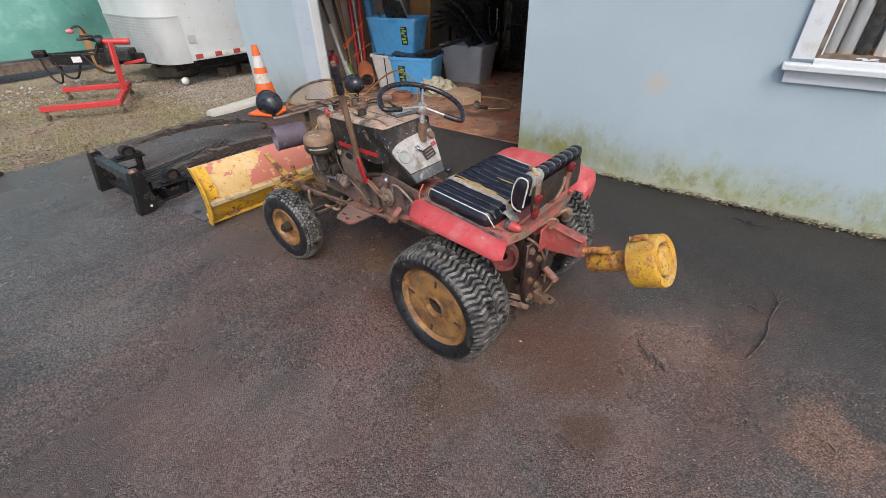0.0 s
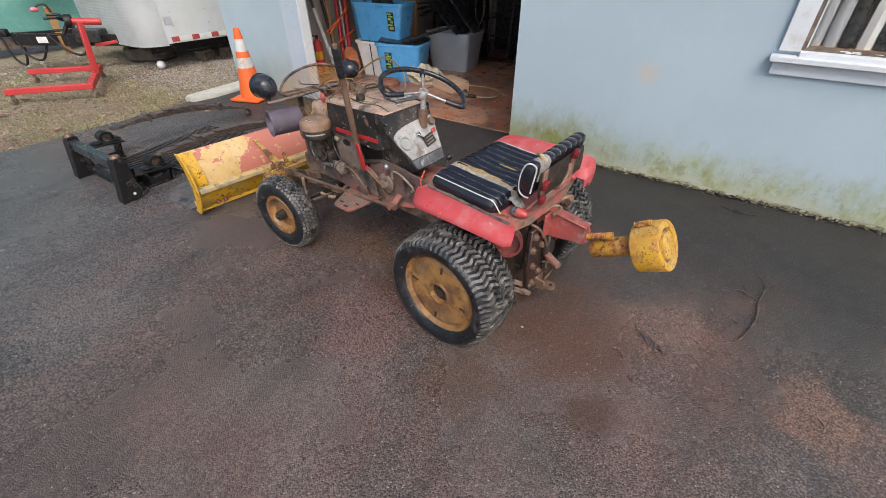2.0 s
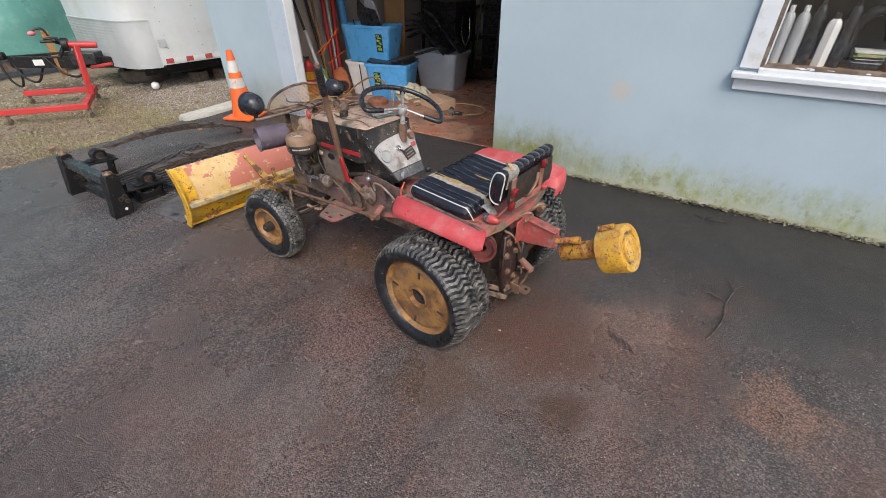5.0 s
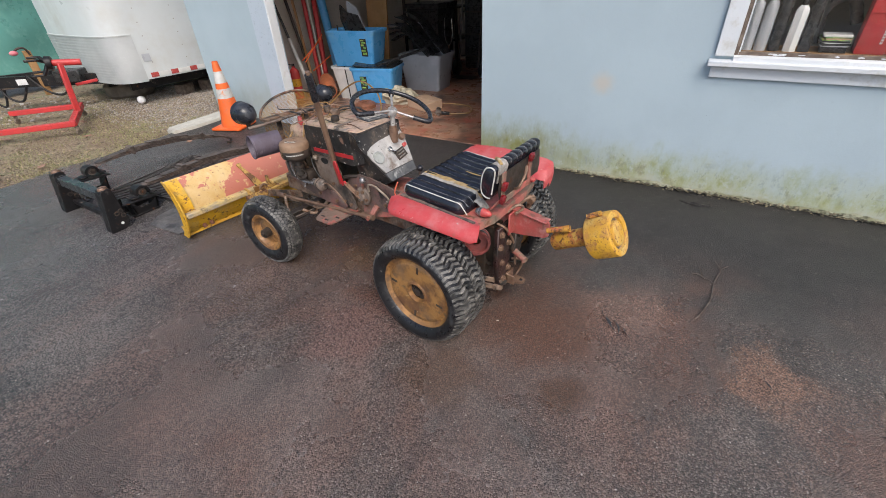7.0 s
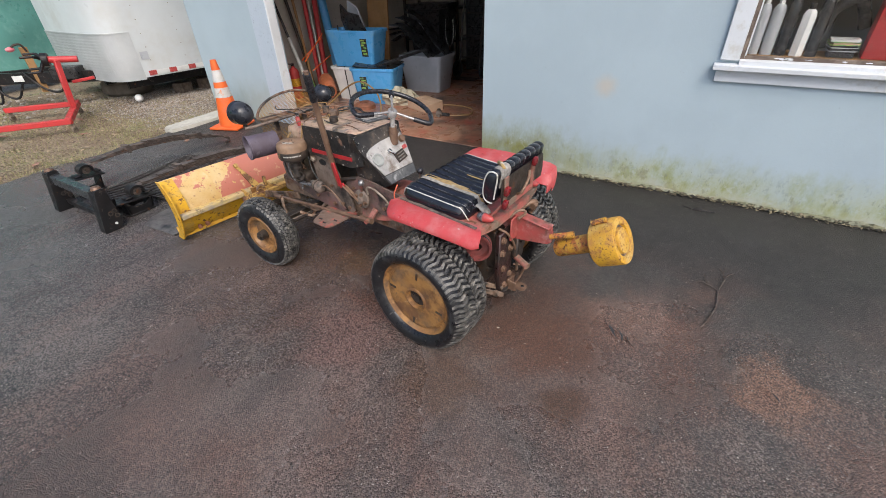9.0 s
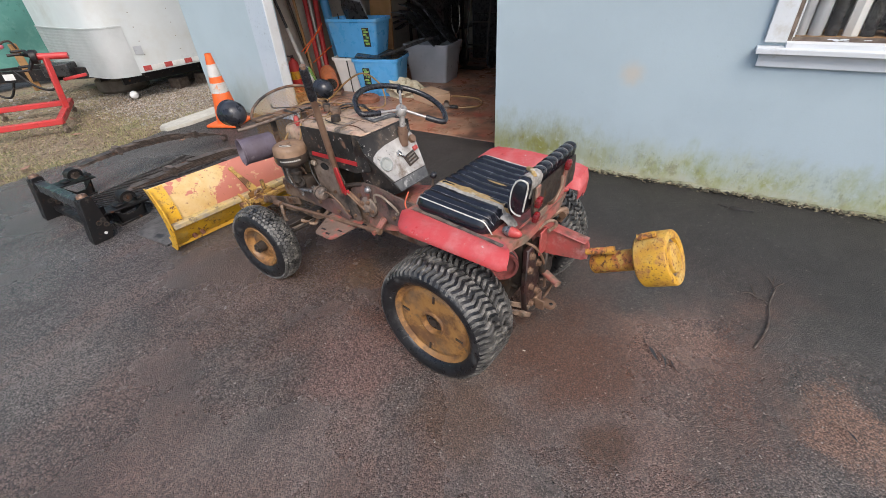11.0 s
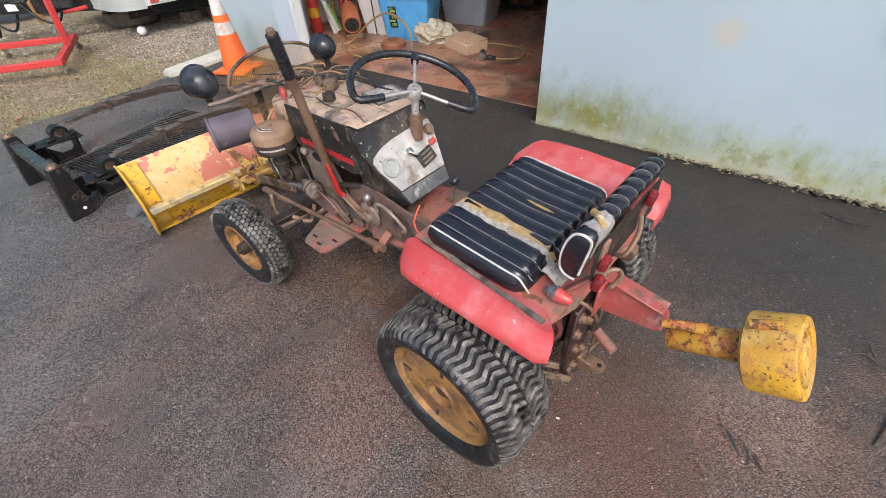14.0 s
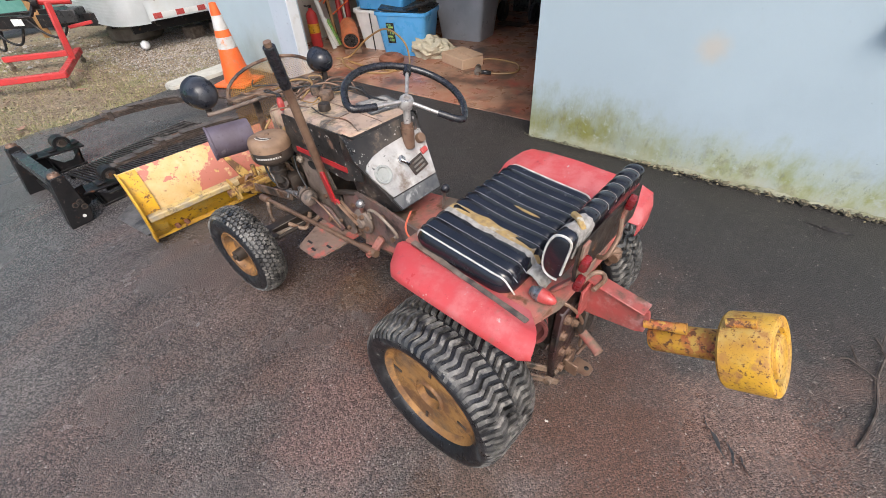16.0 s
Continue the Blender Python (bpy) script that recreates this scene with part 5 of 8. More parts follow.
    for pts, r, k in (
        (((-0.02, 0.9, 0.82), (0.03, 0.84, 0.85), (0.08, 0.78, 0.83), (0.05, 0.70, 0.815)), 0.004, "cable"),
        (((-0.1, 1.04, 0.77), (-0.05, 0.95, 0.84), (0.02, 0.92, 0.85), (0.06, 0.86, 0.83)), 0.004, "leverrust"),
        (((-0.16, 1.1, 0.72), (-0.2, 1.08, 0.69), (-0.15, 1.04, 0.68), (-0.1, 1.06, 0.76)), 0.005, "cable_y"),
        (((-0.05, 1.2, 0.79), (0.0, 1.12, 0.83), (0.02, 1.02, 0.83), (-0.06, 1.0, 0.79)), 0.004, "cable_y"),
        (((0.1, 0.62, 0.81), (0.06, 0.72, 0.83), (0.1, 0.82, 0.83), (0.04, 0.93, 0.81)), 0.0035, "cable"),
        (((-0.10, 0.86, 0.808), (-0.12, 0.76, 0.81), (-0.1, 0.66, 0.81), (-0.13, 0.56, 0.809)), 0.0022, "grimy"),
        (((0.0, 0.95, 0.80), (0.06, 0.97, 0.84), (0.1, 0.9, 0.85), (0.09, 0.83, 0.82)), 0.0035, "leverrust"),
    ):
        bm = bmesh.new()
        tube(bm, smooth(pts), r, 8)
        part("cable", bm, M[k], tractor)
    bm = bmesh.new()
    box(bm, 0.045, 0.055, 0.035, Matrix.Translation((-0.02, 0.88, 0.825)) @ pose(0, 0, 0, 0, 0, 25), 0.008, 2)
    cyl(bm, 0.018, 0.018, 0.03, Matrix.Translation((-0.045, 0.9, 0.845)), 14)
    part("fuel_fitting", bm, M["grimy"], tractor)
    bm = bmesh.new()
    box(bm, 0.13, 0.12, 0.012, Matrix.Translation((0.055, 0.665, 0.812)) @ pose(0, 0, 0, 0, 0, -12), 0.003)
    board = part("instruction_board", bm, M["dashdark"], tractor, "scuffed dark board with a worn printed sheet")
    bm = bmesh.new()
    rows = [[Matrix.Translation((0.05, 0.668, 0.8195)) @ pose(0, 0, 0, 0, 0, -12) @ Vector((x, y, 0.0025 * noise.noise((x * 40, y * 40, 0)) + 0.001)) for x in (-0.055, -0.03, 0, 0.03, 0.05)] for y in (-0.045, -0.02, 0.0, 0.02, 0.045)]
    shell(bm, rows, 0.001)
    part("sheet", bm, M["tape"], board, "crumpled pale printed sheet")
    rng = random.Random(31)
    for i in range(15):
        x, y = rng.uniform(-0.11, 0.1), rng.uniform(0.84, 1.12)
        bm = bmesh.new()
        pts = [(x, y, 0.806)]
        for j in range(4):
            pts.append((pts[-1][0] + rng.uniform(-0.05, 0.05), pts[-1][1] + rng.uniform(-0.05, 0.07), 0.806 + rng.uniform(0.0, 0.022)))
        tube(bm, smooth(pts, 5), rng.choice((0.002, 0.0026, 0.0032)), 6)
        part("cable", bm, M[rng.choice(("cable", "leverrust", "cable_y", "leverrust", "cable", "twig"))], tractor)
    bm = bmesh.new()
    lathe(bm, [(0, 0.05), (0.008, 0.05), (0.013, 0.036), (0.014, 0.012), (0.009, 0.01), (0.009, 0)], 16, Matrix.Translation((-0.1, 1.09, 0.745)))
    part("red_cap", bm, M["taillens"], tractor, "small red cap")
    # engine
    bm = bmesh.new()
    box(bm, 0.2, 0.26, 0.2, Matrix.Translation((-0.05, 0.93, 0.50)), 0.02, 2)
    cyl(bm, 0.13, 0.13, 0.07, Matrix.Translation((-0.02, 1.12, 0.52)) @ pose(0, 0, 0, 90), 32)
    block = part("engine_block", bm, M["darkiron"], tractor, "oily dark single-cylinder engine")
    for i in range(9):
        bm = bmesh.new()
        box(bm, 0.15, 0.22, 0.006, Matrix.Translation((-0.075, 0.98, 0.50 + 0.018 * i)), 0.002)
        part("cooling_fin", bm, M["darkiron"], block)
    bm = bmesh.new()
    box(bm, 0.26, 0.24, 0.14, Matrix.Translation((0.02, 1.1, 0.665)), 0.035, 3)
    part("blower_housing", bm, M["tank"], tractor, "dirty tan engine shroud")
    ac = Vector((-0.235, 1.0, -0.022))
    bm = bmesh.new()
    lathe(bm, [(0.0, 0.737), (0.02, 0.736), (0.06, 0.734), (0.073, 0.727), (0.0785, 0.716), (0.079, 0.688)], 40, Matrix.Translation(ac))
    lid = part("air_cleaner_lid", bm, M["aircan"], tractor, "rusty brown air cleaner lid")
    bm = bmesh.new()
    lathe(bm, [(0, 0.743), (0.007, 0.743), (0.009, 0.740), (0.009, 0.735)], 14, Matrix.Translation(ac))
    part("wing_nut", bm, M["leverrust"], lid)
    for r0, r1, a0, a1, k in ((0.036, 0.041, 150, 262, "canblack"), (0.044, 0.0475, 165, 250, "piping"), (0.030, 0.033, 175, 245, "piping")):
        bm = bmesh.new()
        shell(bm, [[ac + Vector((rr * math.cos(radians(q)), rr * math.sin(radians(q)), 0.7362)) for rr in (r0, r1)] for q in np.linspace(a0, a1, 16)], 0.0012)
        part("worn_print", bm, M[k], lid, "worn curved print")
    bm = bmesh.new()
    lathe(bm, [(0.0795, 0.690), (0.0805, 0.66), (0.075, 0.646), (0.05, 0.63), (0.026, 0.62), (0.026, 0.54), (0.0, 0.54)], 40, Matrix.Translation(ac))
    bowl = part("air_cleaner_bowl", bm, M["canblack"], tractor, "black air cleaner bowl with pale lettering band")
    bm = bmesh.new()
    rng = random.Random(2)
    a = radians(196)
    while a < radians(262):
        w = rng.choice((0.05, 0.09, 0.07))
        rows = [[ac + Vector((0.0812 * math.cos(q), 0.0812 * math.sin(q), z)) for q in (a, a + w / 2, a + w)] for z in (0.67, 0.677)]
        shell(bm, rows, 0.0006)
        a += w + 0.035
    part("lettering", bm, M["piping"], bowl, "pale worn lettering")
    bm = bmesh.new()
    mm = Matrix.Translation((-0.268, 1.13, 0.690)) @ pose(0, 0, 0, 0, -90, -14)
    lathe(bm, [(0.0, -0.03), (0.058, -0.03), (0.06, -0.025), (0.06, 0.118), (0.064, 0.12), (0.064, 0.128), (0.059, 0.128), (0.055, 0.122), (0.053, 0.09), (0.0, 0.088)], 40, mm)
    part("muffler", bm, M["muffler"], tractor, "purplish heat-stained muffler can")
    # carburettor, intake elbow and governor on the engine's side
    bm = bmesh.new()
    box(bm, 0.07, 0.08, 0.07, Matrix.Translation((-0.19, 0.99, 0.50)), 0.012, 2)
    lathe(bm, [(0.034, 0.62), (0.03, 0.60), (0.028, 0.575), (0.033, 0.57), (0.033, 0.558), (0.024, 0.553), (0.02, 0.51), (0, 0.51)], 24, Matrix.Translation((-0.233, 1.003, 0)))
    part("carburettor", bm, M["darkiron"], tractor, "oily carburettor under the air cleaner")
    bm = bmesh.new()
    lathe(bm, [(0.0, -0.03), (0.026, -0.03), (0.024, -0.004), (0.029, 0.004), (0.03, 0.014), (0.026, 0.018), (0.022, 0.014), (0.02, -0.012), (0, -0.012)], 26, Matrix.Translation((-0.24, 0.975, 0.518)) @ pose(0, 0, 0, 66, 0, -62))
    part("intake_mouth", bm, M["darkiron"], tractor, "open dark intake mouth")
    bm = bmesh.new()
    gm = Matrix.Translation((-0.208, 0.873, 0.474)) @ pose(0, 0, 0, 84, 0, 172)
    lathe(bm, [(0, -0.04), (0.016, -0.04), (0.018, -0.034), (0.027, -0.031), (0.0315, -0.024), (0.0325, 0.0), (0.0325, 0.016), (0.028, 0.024), (0.016, 0.027), (0.013, 0.03), (0.013, 0.045), (0, 0.047)], 28, gm)
    gov = part("governor", bm, M["grimeplate"], tractor, "dusty round governor canister")
    bm = bmesh.new()
    lathe(bm, [(0.0327, -0.004), (0.0345, -0.003), (0.0345, 0.003), (0.0327, 0.004)], 28, gm, closed=True)
    part("clamp_band", bm, M["darkiron"], gov)
    bm = bmesh.new()
    cyl(bm, 0.014, 0.014, 0.018, gm @ Matrix.Translation((0, 0, 0.054)), 6)
    rod(bm, gm @ Vector((0, 0, 0.06)), gm @ Vector((0.004, 0, 0.085)), 0.006, 8)
    part("end_nut", bm, M["dullchrome"], gov, "bright brass-grey end nut")
    bm = bmesh.new()
    rod(bm, (-0.225, 0.915, 0.476), (-0.238, 0.975, 0.478), 0.009, 12)
    rod(bm, (-0.238, 0.975, 0.478), (-0.243, 1.03, 0.487), 0.006, 10)
    for q in (0.15, 0.5, 0.8):
        c0 = Vector((-0.225, 0.915, 0.476)).lerp(Vector((-0.241, 1.02, 0.486)), q)
        cyl(bm, 0.011, 0.011, 0.010, Matrix.Translation(c0) @ pose(0, 0, 0, 84, 0, 172), 6)
    rod(bm, (-0.236, 0.97, 0.478), (-0.246, 0.972, 0.448), 0.005, 8)
    part("fuel_fitting_line", bm, M["dullchrome"], tractor, "silvery fuel line fittings")
    for pts, r, k in (
        (((-0.235, 1.075, 0.66), (-0.248, 1.08, 0.58), (-0.252, 1.06, 0.515), (-0.243, 1.03, 0.487)), 0.005, "cable"),
        (((-0.22, 1.05, 0.65), (-0.243, 1.062, 0.56), (-0.246, 1.04, 0.50)), 0.0035, "dullchrome"),
        (((-0.215, 0.83, 0.49), (-0.225, 0.78, 0.50), (-0.22, 0.72, 0.46), (-0.205, 0.69, 0.40)), 0.004, "leverrust"),
        (((-0.2, 0.87, 0.50), (-0.19, 0.93, 0.56), (-0.18, 0.95, 0.62)), 0.0035, "cable"),
        (((-0.14, 0.60, 0.56), (-0.16, 0.68, 0.545), (-0.17, 0.75, 0.52)), 0.011, "darkiron"),
    ):
        bm = bmesh.new()
        tube(bm, smooth(pts), r, 8)
        part("linkage", bm, M[k], tractor)
    # upright support plate, low side frame, stay
    bm = bmesh.new()
    prism(bm, [(0.985, 0.665), (0.80, 0.65), (0.735, 0.52), (0.672, 0.40), (0.664, 0.355), (0.69, 0.335), (0.76, 0.345), (0.88, 0.40), (0.93, 0.44), (0.955, 0.56)], 0.007, Matrix.Translation((-0.152, 0, 0)) @ YZ)
    plate = part("support_plate", bm, M["grimeplate"], tractor, "grease-caked upright support plate")
    bm = bmesh.new()
    cyl(bm, 0.024, 0.024, 0.003, Matrix.Translation((-0.1568, 0.866, 0.595)) @ AX @ Matrix.Diagonal((0.7, 1.2, 1, 1)), 22)
    part("plate_hole", bm, M["holes"], plate, "dark oval hole in the plate")
    for y, z in ((0.935, 0.61), (0.70, 0.37), (0.75, 0.38), (0.80, 0.62), (0.82, 0.47)):
        bm = bmesh.new()
        cyl(bm, 0.009, 0.009, 0.012, Matrix.Translation((-0.161, y, z)) @ AX, 6)
        part("bolt", bm, M["leverrust"], plate)
    bm = bmesh.new()
    box(bm, 0.02, 0.03, 0.022, Matrix.Translation((-0.168, 0.93, 0.605)) @ pose(0, 0, 0, 12), 0.004)
    part("square_lug", bm, M["barebar"], plate, "pale square lug")
    bm = bmesh.new()
    prism(bm, [(1.20, 0.545), (1.235, 0.52), (1.22, 0.44), (1.10, 0.385), (0.90, 0.345), (0.74, 0.335), (0.72, 0.36), (0.80, 0.425), (0.93, 0.435), (1.05, 0.455), (1.13, 0.50)], 0.010, Matrix.Translation((-0.168, 0, 0)) @ YZ)
    bmesh.ops.bevel(bm, geom=list(bm.edges), offset=0.003, segments=1, affect="EDGES")
    low_frame = part("side_frame", bm, M["maroongrime"], tractor, "dirt-caked dark maroon engine side frame")
    for y, z in ((1.17, 0.48), (1.06, 0.42), (0.94, 0.39), (0.80, 0.375)):
        bm = bmesh.new()
        cyl(bm, 0.010, 0.010, 0.014, Matrix.Translation((-0.178, y, z)) @ AX, 6)
        part("bolt", bm, M["leverrust"], low_frame)
    bm = bmesh.new()
    bar(bm, (-0.2, 1.098, 0.665), (-0.195, 1.135, 0.47), 0.024, 0.010, (1, 0, 0))
    part("stay", bm, M["grimeplate"], tractor, "rusty upright stay beside the air cleaner")
    # tunnel side casting with clutch disc, levers and bent handle
    bm = bmesh.new()
    prism(bm, [(0.25, 0.535), (0.36, 0.545), (0.50, 0.565), (0.60, 0.575), (0.70, 0.52), (0.70, 0.46), (0.58, 0.41), (0.45, 0.395), (0.25, 0.42)], 0.010, Matrix.Translation((-0.15, 0, 0)) @ YZ)
    side = part("side_casting", bm, M["maroongrime"], tractor, "dirt-caked maroon side casting")
    for y, z in ((0.33, 0.46), (0.43, 0.44), (0.47, 0.52), (0.64, 0.50), (0.31, 0.51)):
        bm = bmesh.new()
        cyl(bm, 0.010, 0.010, 0.014, Matrix.Translation((-0.16, y, z)) @ AX, 6)
        part("bolt", bm, M["leverrust"], side)
    bm = bmesh.new()
    lathe(bm, [(0, 0.022), (0.018, 0.022), (0.022, 0.010), (0.048, 0.008), (0.052, 0), (0.048, -0.008), (0, -0.008)], 32, Matrix.Translation((-0.166, 0.579, 0.458)) @ pose(0, 0, 0, 0, -90, 0))
    disc = part("clutch_disc", bm, M["grimeplate"], tractor, "greasy round clutch cover")
    for a in (30, 110, 200, 280):
        bm = bmesh.new()
        cyl(bm, 0.009, 0.009, 0.02, Matrix.Translation((-0.178, 0.579 + 0.034 * math.cos(radians(a)), 0.458 + 0.034 * math.sin(radians(a)))) @ AX, 6)
        part("bolt", bm, M["leverrust"], disc)
    bm = bmesh.new()
    tube(bm, smooth([(-0.17, 0.525, 0.50), (-0.178, 0.52, 0.535), (-0.178, 0.50, 0.548), (-0.176, 0.46, 0.54), (-0.174, 0.40, 0.505), (-0.174, 0.385, 0.485), (-0.172, 0.40, 0.475)]), 0.0055, 8)
    part("bent_handle", bm, M["barebar"], tractor, "bent bare steel handle")
    bm = bmesh.new()
    rod(bm, (-0.165, 0.575, 0.50), (-0.188, 0.548, 0.555), 0.008, 10)
    lever_stub = part("lever_stub", bm, M["red_dirty"], tractor)
    bm = bmesh.new()
    bmesh.ops.create_uvsphere(bm, u_segments=18, v_segments=12, radius=0.0165, matrix=Matrix.Translation((-0.191, 0.54, 0.567)))
    part("lever_knob", bm, M["dullchrome"], lever_stub, "round worn metal knob")
    for dx in (0.0, -0.014):
        bm = bmesh.new()
        bar(bm, (-0.19 + dx, 0.672, 0.525), (-0.176 + dx, 0.585, 0.452), 0.006, 0.013, (1, 0, 0))
        part("lever_link", bm, M["leverrust"], tractor, "rusty flat link strap")
    bm = bmesh.new()
    tube(bm, smooth([(-0.12, 0.36, 0.575), (-0.165, 0.345, 0.54), (-0.175, 0.31, 0.515), (-0.15, 0.27, 0.53)]), 0.0035, 6)
    part("wire", bm, M["orange_wire"], tractor, "orange-red wire")
    bm = bmesh.new()
    bar(bm, (-0.165, 1.015, 0.262), (-0.318, 1.10, 0.226), 0.02, 0.014)
    lathe(bm, [(0.010, -0.010), (0.024, -0.010), (0.026, 0.0), (0.024, 0.010), (0.010, 0.010)], 22, Matrix.Translation((-0.335, 1.11, 0.222)) @ pose(0, 0, 0, -14, -8), closed=True)
    part("steering_arm", bm, M["barebar"], tractor, "dusty bare steel steering arm")
    for pts in (((-0.15, 1.02, 0.30), (-0.2, 1.0, 0.25), (-0.25, 1.05, 0.28)), ((-0.1, 0.95, 0.33), (-0.17, 0.98, 0.28), (-0.2, 1.08, 0.3), (-0.22, 1.2, 0.3)), ((-0.24, 1.22, 0.32), (-0.26, 1.19, 0.25), (-0.24, 1.16, 0.2))):
        bm = bmesh.new()
        tube(bm, smooth(pts), 0.010, 8)
        part("drag_link", bm, M["grimy"], tractor)
    # front frame: lower engine plate and axle
    bm = bmesh.new()
    box(bm, 0.3, 0.5, 0.02, Matrix.Translation((0, 1.05, 0.40)), 0.004)
    bar(bm, (-0.16, 0.90, 0.38), (-0.19, 1.08, 0.62), 0.03, 0.012, (1, 0, 0))
    part("engine_plate", bm, M["grimy"], tractor)
    bm = bmesh.new()
    bar(bm, (-0.37, 1.13, 0.23), (0.37, 1.13, 0.23), 0.05, 0.045)
    for s in (-1, 1):
        rod(bm, (s * 0.355, 1.14, 0.15), (s * 0.355, 1.14, 0.29), 0.022, 14)
        rod(bm, (s * 0.345, 1.14, 0.203), (s * 0.42, 1.14, 0.203), 0.013)
    rod(bm, (-0.33, 1.02, 0.26), (0.33, 1.02, 0.26), 0.009)
    for s in (-1, 1):
        bar(bm, (s * 0.355, 1.14, 0.28), (s * 0.33, 1.02, 0.265), 0.03, 0.012)
    part("front_axle", bm, M["darkiron"], tractor)
    # footrests
    for s in (-1, 1):
        bm = bmesh.new()
        prism(bm, [(s * 0.12, 0.875), (s * 0.20, 0.868), (s * 0.332, 0.806), (s * 0.346, 0.788), (s * 0.344, 0.694), (s * 0.328, 0.674), (s * 0.20, 0.664), (s * 0.12, 0.664)], 0.006, Matrix.Translation((0, 0, 0.336)))
        rest = part("footrest", bm, M["footplate"], tractor, "dirt-caked footrest plate with red paint left")
        for y, x in ((0.735, 0.318), (0.785, 0.30), (0.70, 0.27)):
            bm = bmesh.new()
            box(bm, 0.009, 0.026, 0.002, Matrix.Translation((s * x, y, 0.3398)))
            part("slot", bm, M["holes"], rest)
    # lift lever
    bm = bmesh.new()
    rod(bm, (-0.178, 0.735, 0.50), (-0.25, 0.70, 0.90), 0.0145, 14)
    rod(bm, (-0.25, 0.70, 0.90), (-0.27, 0.685, 0.985), 0.0145, 14)
    lever = part("lift_lever", bm, M["leverrust"], tractor, "long rusty lift lever")
    bm = bmesh.new()
    top, p0 = Vector((-0.292, 0.668, 1.085)), Vector((-0.246, 0.703, 0.88))
    p0 = p0.lerp(top, 0.40)
    d = top - p0
    gm = d.to_track_quat("Z", "Y").to_matrix().to_4x4()
    gm.translation = p0
    ribs = [(0.0172 + 0.0009 * (i % 2), d.length * (i + 0.5) / 20) for i in range(20)]
    lathe(bm, [(0, 0), (0.0165, 0)] + ribs + [(0.0165, d.length), (0, d.length)], 20, gm)
    part("grip", bm, M["rubber"], lever, "black ribbed rubber grip")
    bm = bmesh.new()
    rod(bm, p0 + d, p0 + d * 1.1, 0.011, 12)
    part("button", bm, M["leverrust"], lever)
    bm = bmesh.new()
    bar(bm, (-0.196, 0.700, 0.512), (-0.212, 0.712, 0.645), 0.026, 0.010, (1, 0, 0))
    bar(bm, (-0.20, 0.665, 0.53), (-0.196, 0.70, 0.51), 0.02, 0.010, (1, 0, 0))
    part("lever_bracket", bm, M["redstripe"], tractor, "red lever bracket")
    # plough push rods on the left
    bm = bmesh.new()
    rod(bm, (-0.2, 0.53, 0.364), (-0.222, 1.30, 0.304), 0.0095, 12)
    rod(bm, (-0.2, 0.575, 0.361), (-0.2, 0.49, 0.367), 0.015, 12)
    rod(bm, (-0.223, 1.25, 0.308), (-0.224, 1.31, 0.303), 0.016, 12)
    lift = part("lift_rod", bm, M["leverrust"], tractor, "long thin rusty lift rod")
    bm = bmesh.new()
    bar(bm, (-0.197, 0.515, 0.36), (-0.165, 0.485, 0.425), 0.014, 0.03, (0, 1, 0))
    cyl(bm, 0.012, 0.012, 0.05, Matrix.Translation((-0.20, 0.512, 0.366)) @ AX, 10)
    part("clevis", bm, M["red_dirty"], lift, "worn red clevis")
    # grille hoop, mesh and lamps
    bm = bmesh.new()
    hoop = [(0.012 - 0.218 * math.cos(radians(a)), 1.315, 0.775 + 0.104 * math.sin(radians(a))) for a in range(0, 181, 12)]
    tube(bm, hoop, 0.007, 8)
    bar(bm, (-0.215, 1.285, 0.772), (0.215, 1.285, 0.765), 0.05, 0.014)
    for s in (-1, 1):
        bar(bm, (s * 0.1, 1.31, 0.45), (s * 0.1, 1.31, 0.77), 0.03, 0.008, (0, 1, 0))
    part("grille_hoop", bm, M["grimy"], tractor, "bent steel grille hoop")
    bm = bmesh.new()
    step = 0.0098
    for i in range(-21, 22):
        for j in range(0, 38):
            x, z = (i + (0.5 if j % 2 else 0)) * step, 0.58 + j * step * 0.8
            if abs(x) > 0.205 or (z > 0.775 and (x / 0.212) ** 2 + ((z - 0.775) / 0.099) ** 2 > 0.95):
                continue
            pts = [(x + 0.5 * step * 1.02 * math.cos(radians(60 * q + 30)), z + 0.5 * step * math.sin(radians(60 * q + 30))) for q in range(6)]
            inn = [(x + 0.33 * step * math.cos(radians(60 * q + 30)), z + 0.33 * step * math.sin(radians(60 * q + 30))) for q in range(6)]
            o = [bm.verts.new((px + 0.012, 1.318, pz)) for px, pz in pts]
            n2 = [bm.verts.new((px + 0.012, 1.316, pz)) for px, pz in inn]
            for q in range(6):
                bm.faces.new((o[q], o[(q + 1) % 6], n2[(q + 1) % 6], n2[q]))
    part("grille_mesh", bm, M["meshgold"], tractor, "rusty yellow honeycomb grille mesh")
    bm = bmesh.new()
    tube(bm, smooth([(-0.33, 1.245, 0.765), (-0.25, 1.23, 0.765), (0, 1.24, 0.765), (0.2, 1.27, 0.765), (0.26, 1.28, 0.755)]), 0.008, 10)
    part("lamp_bar", bm, M["grimeplate"], tractor)
    for s, p in ((-1, (-0.315, 1.262, 0.838)), (1, (0.236, 1.26, 0.825))):
        bm = bmesh.new()
        lathe(bm, [(0, -0.06), (0.025, -0.056), (0.045, -0.04), (0.058, -0.015), (0.061, 0.01), (0.06, 0.03), (0.063, 0.034), (0.063, 0.043), (0.054, 0.048), (0.026, 0.055), (0, 0.057)], 32, Matrix.Translation(p) @ pose(0, 0, 0, -90) @ Matrix.Scale(0.97 if s < 0 else 0.85, 4))
        lamp = part("headlamp", bm, M["ballblack"], tractor, "black ball-shaped headlamp shell")
        bm = bmesh.new()
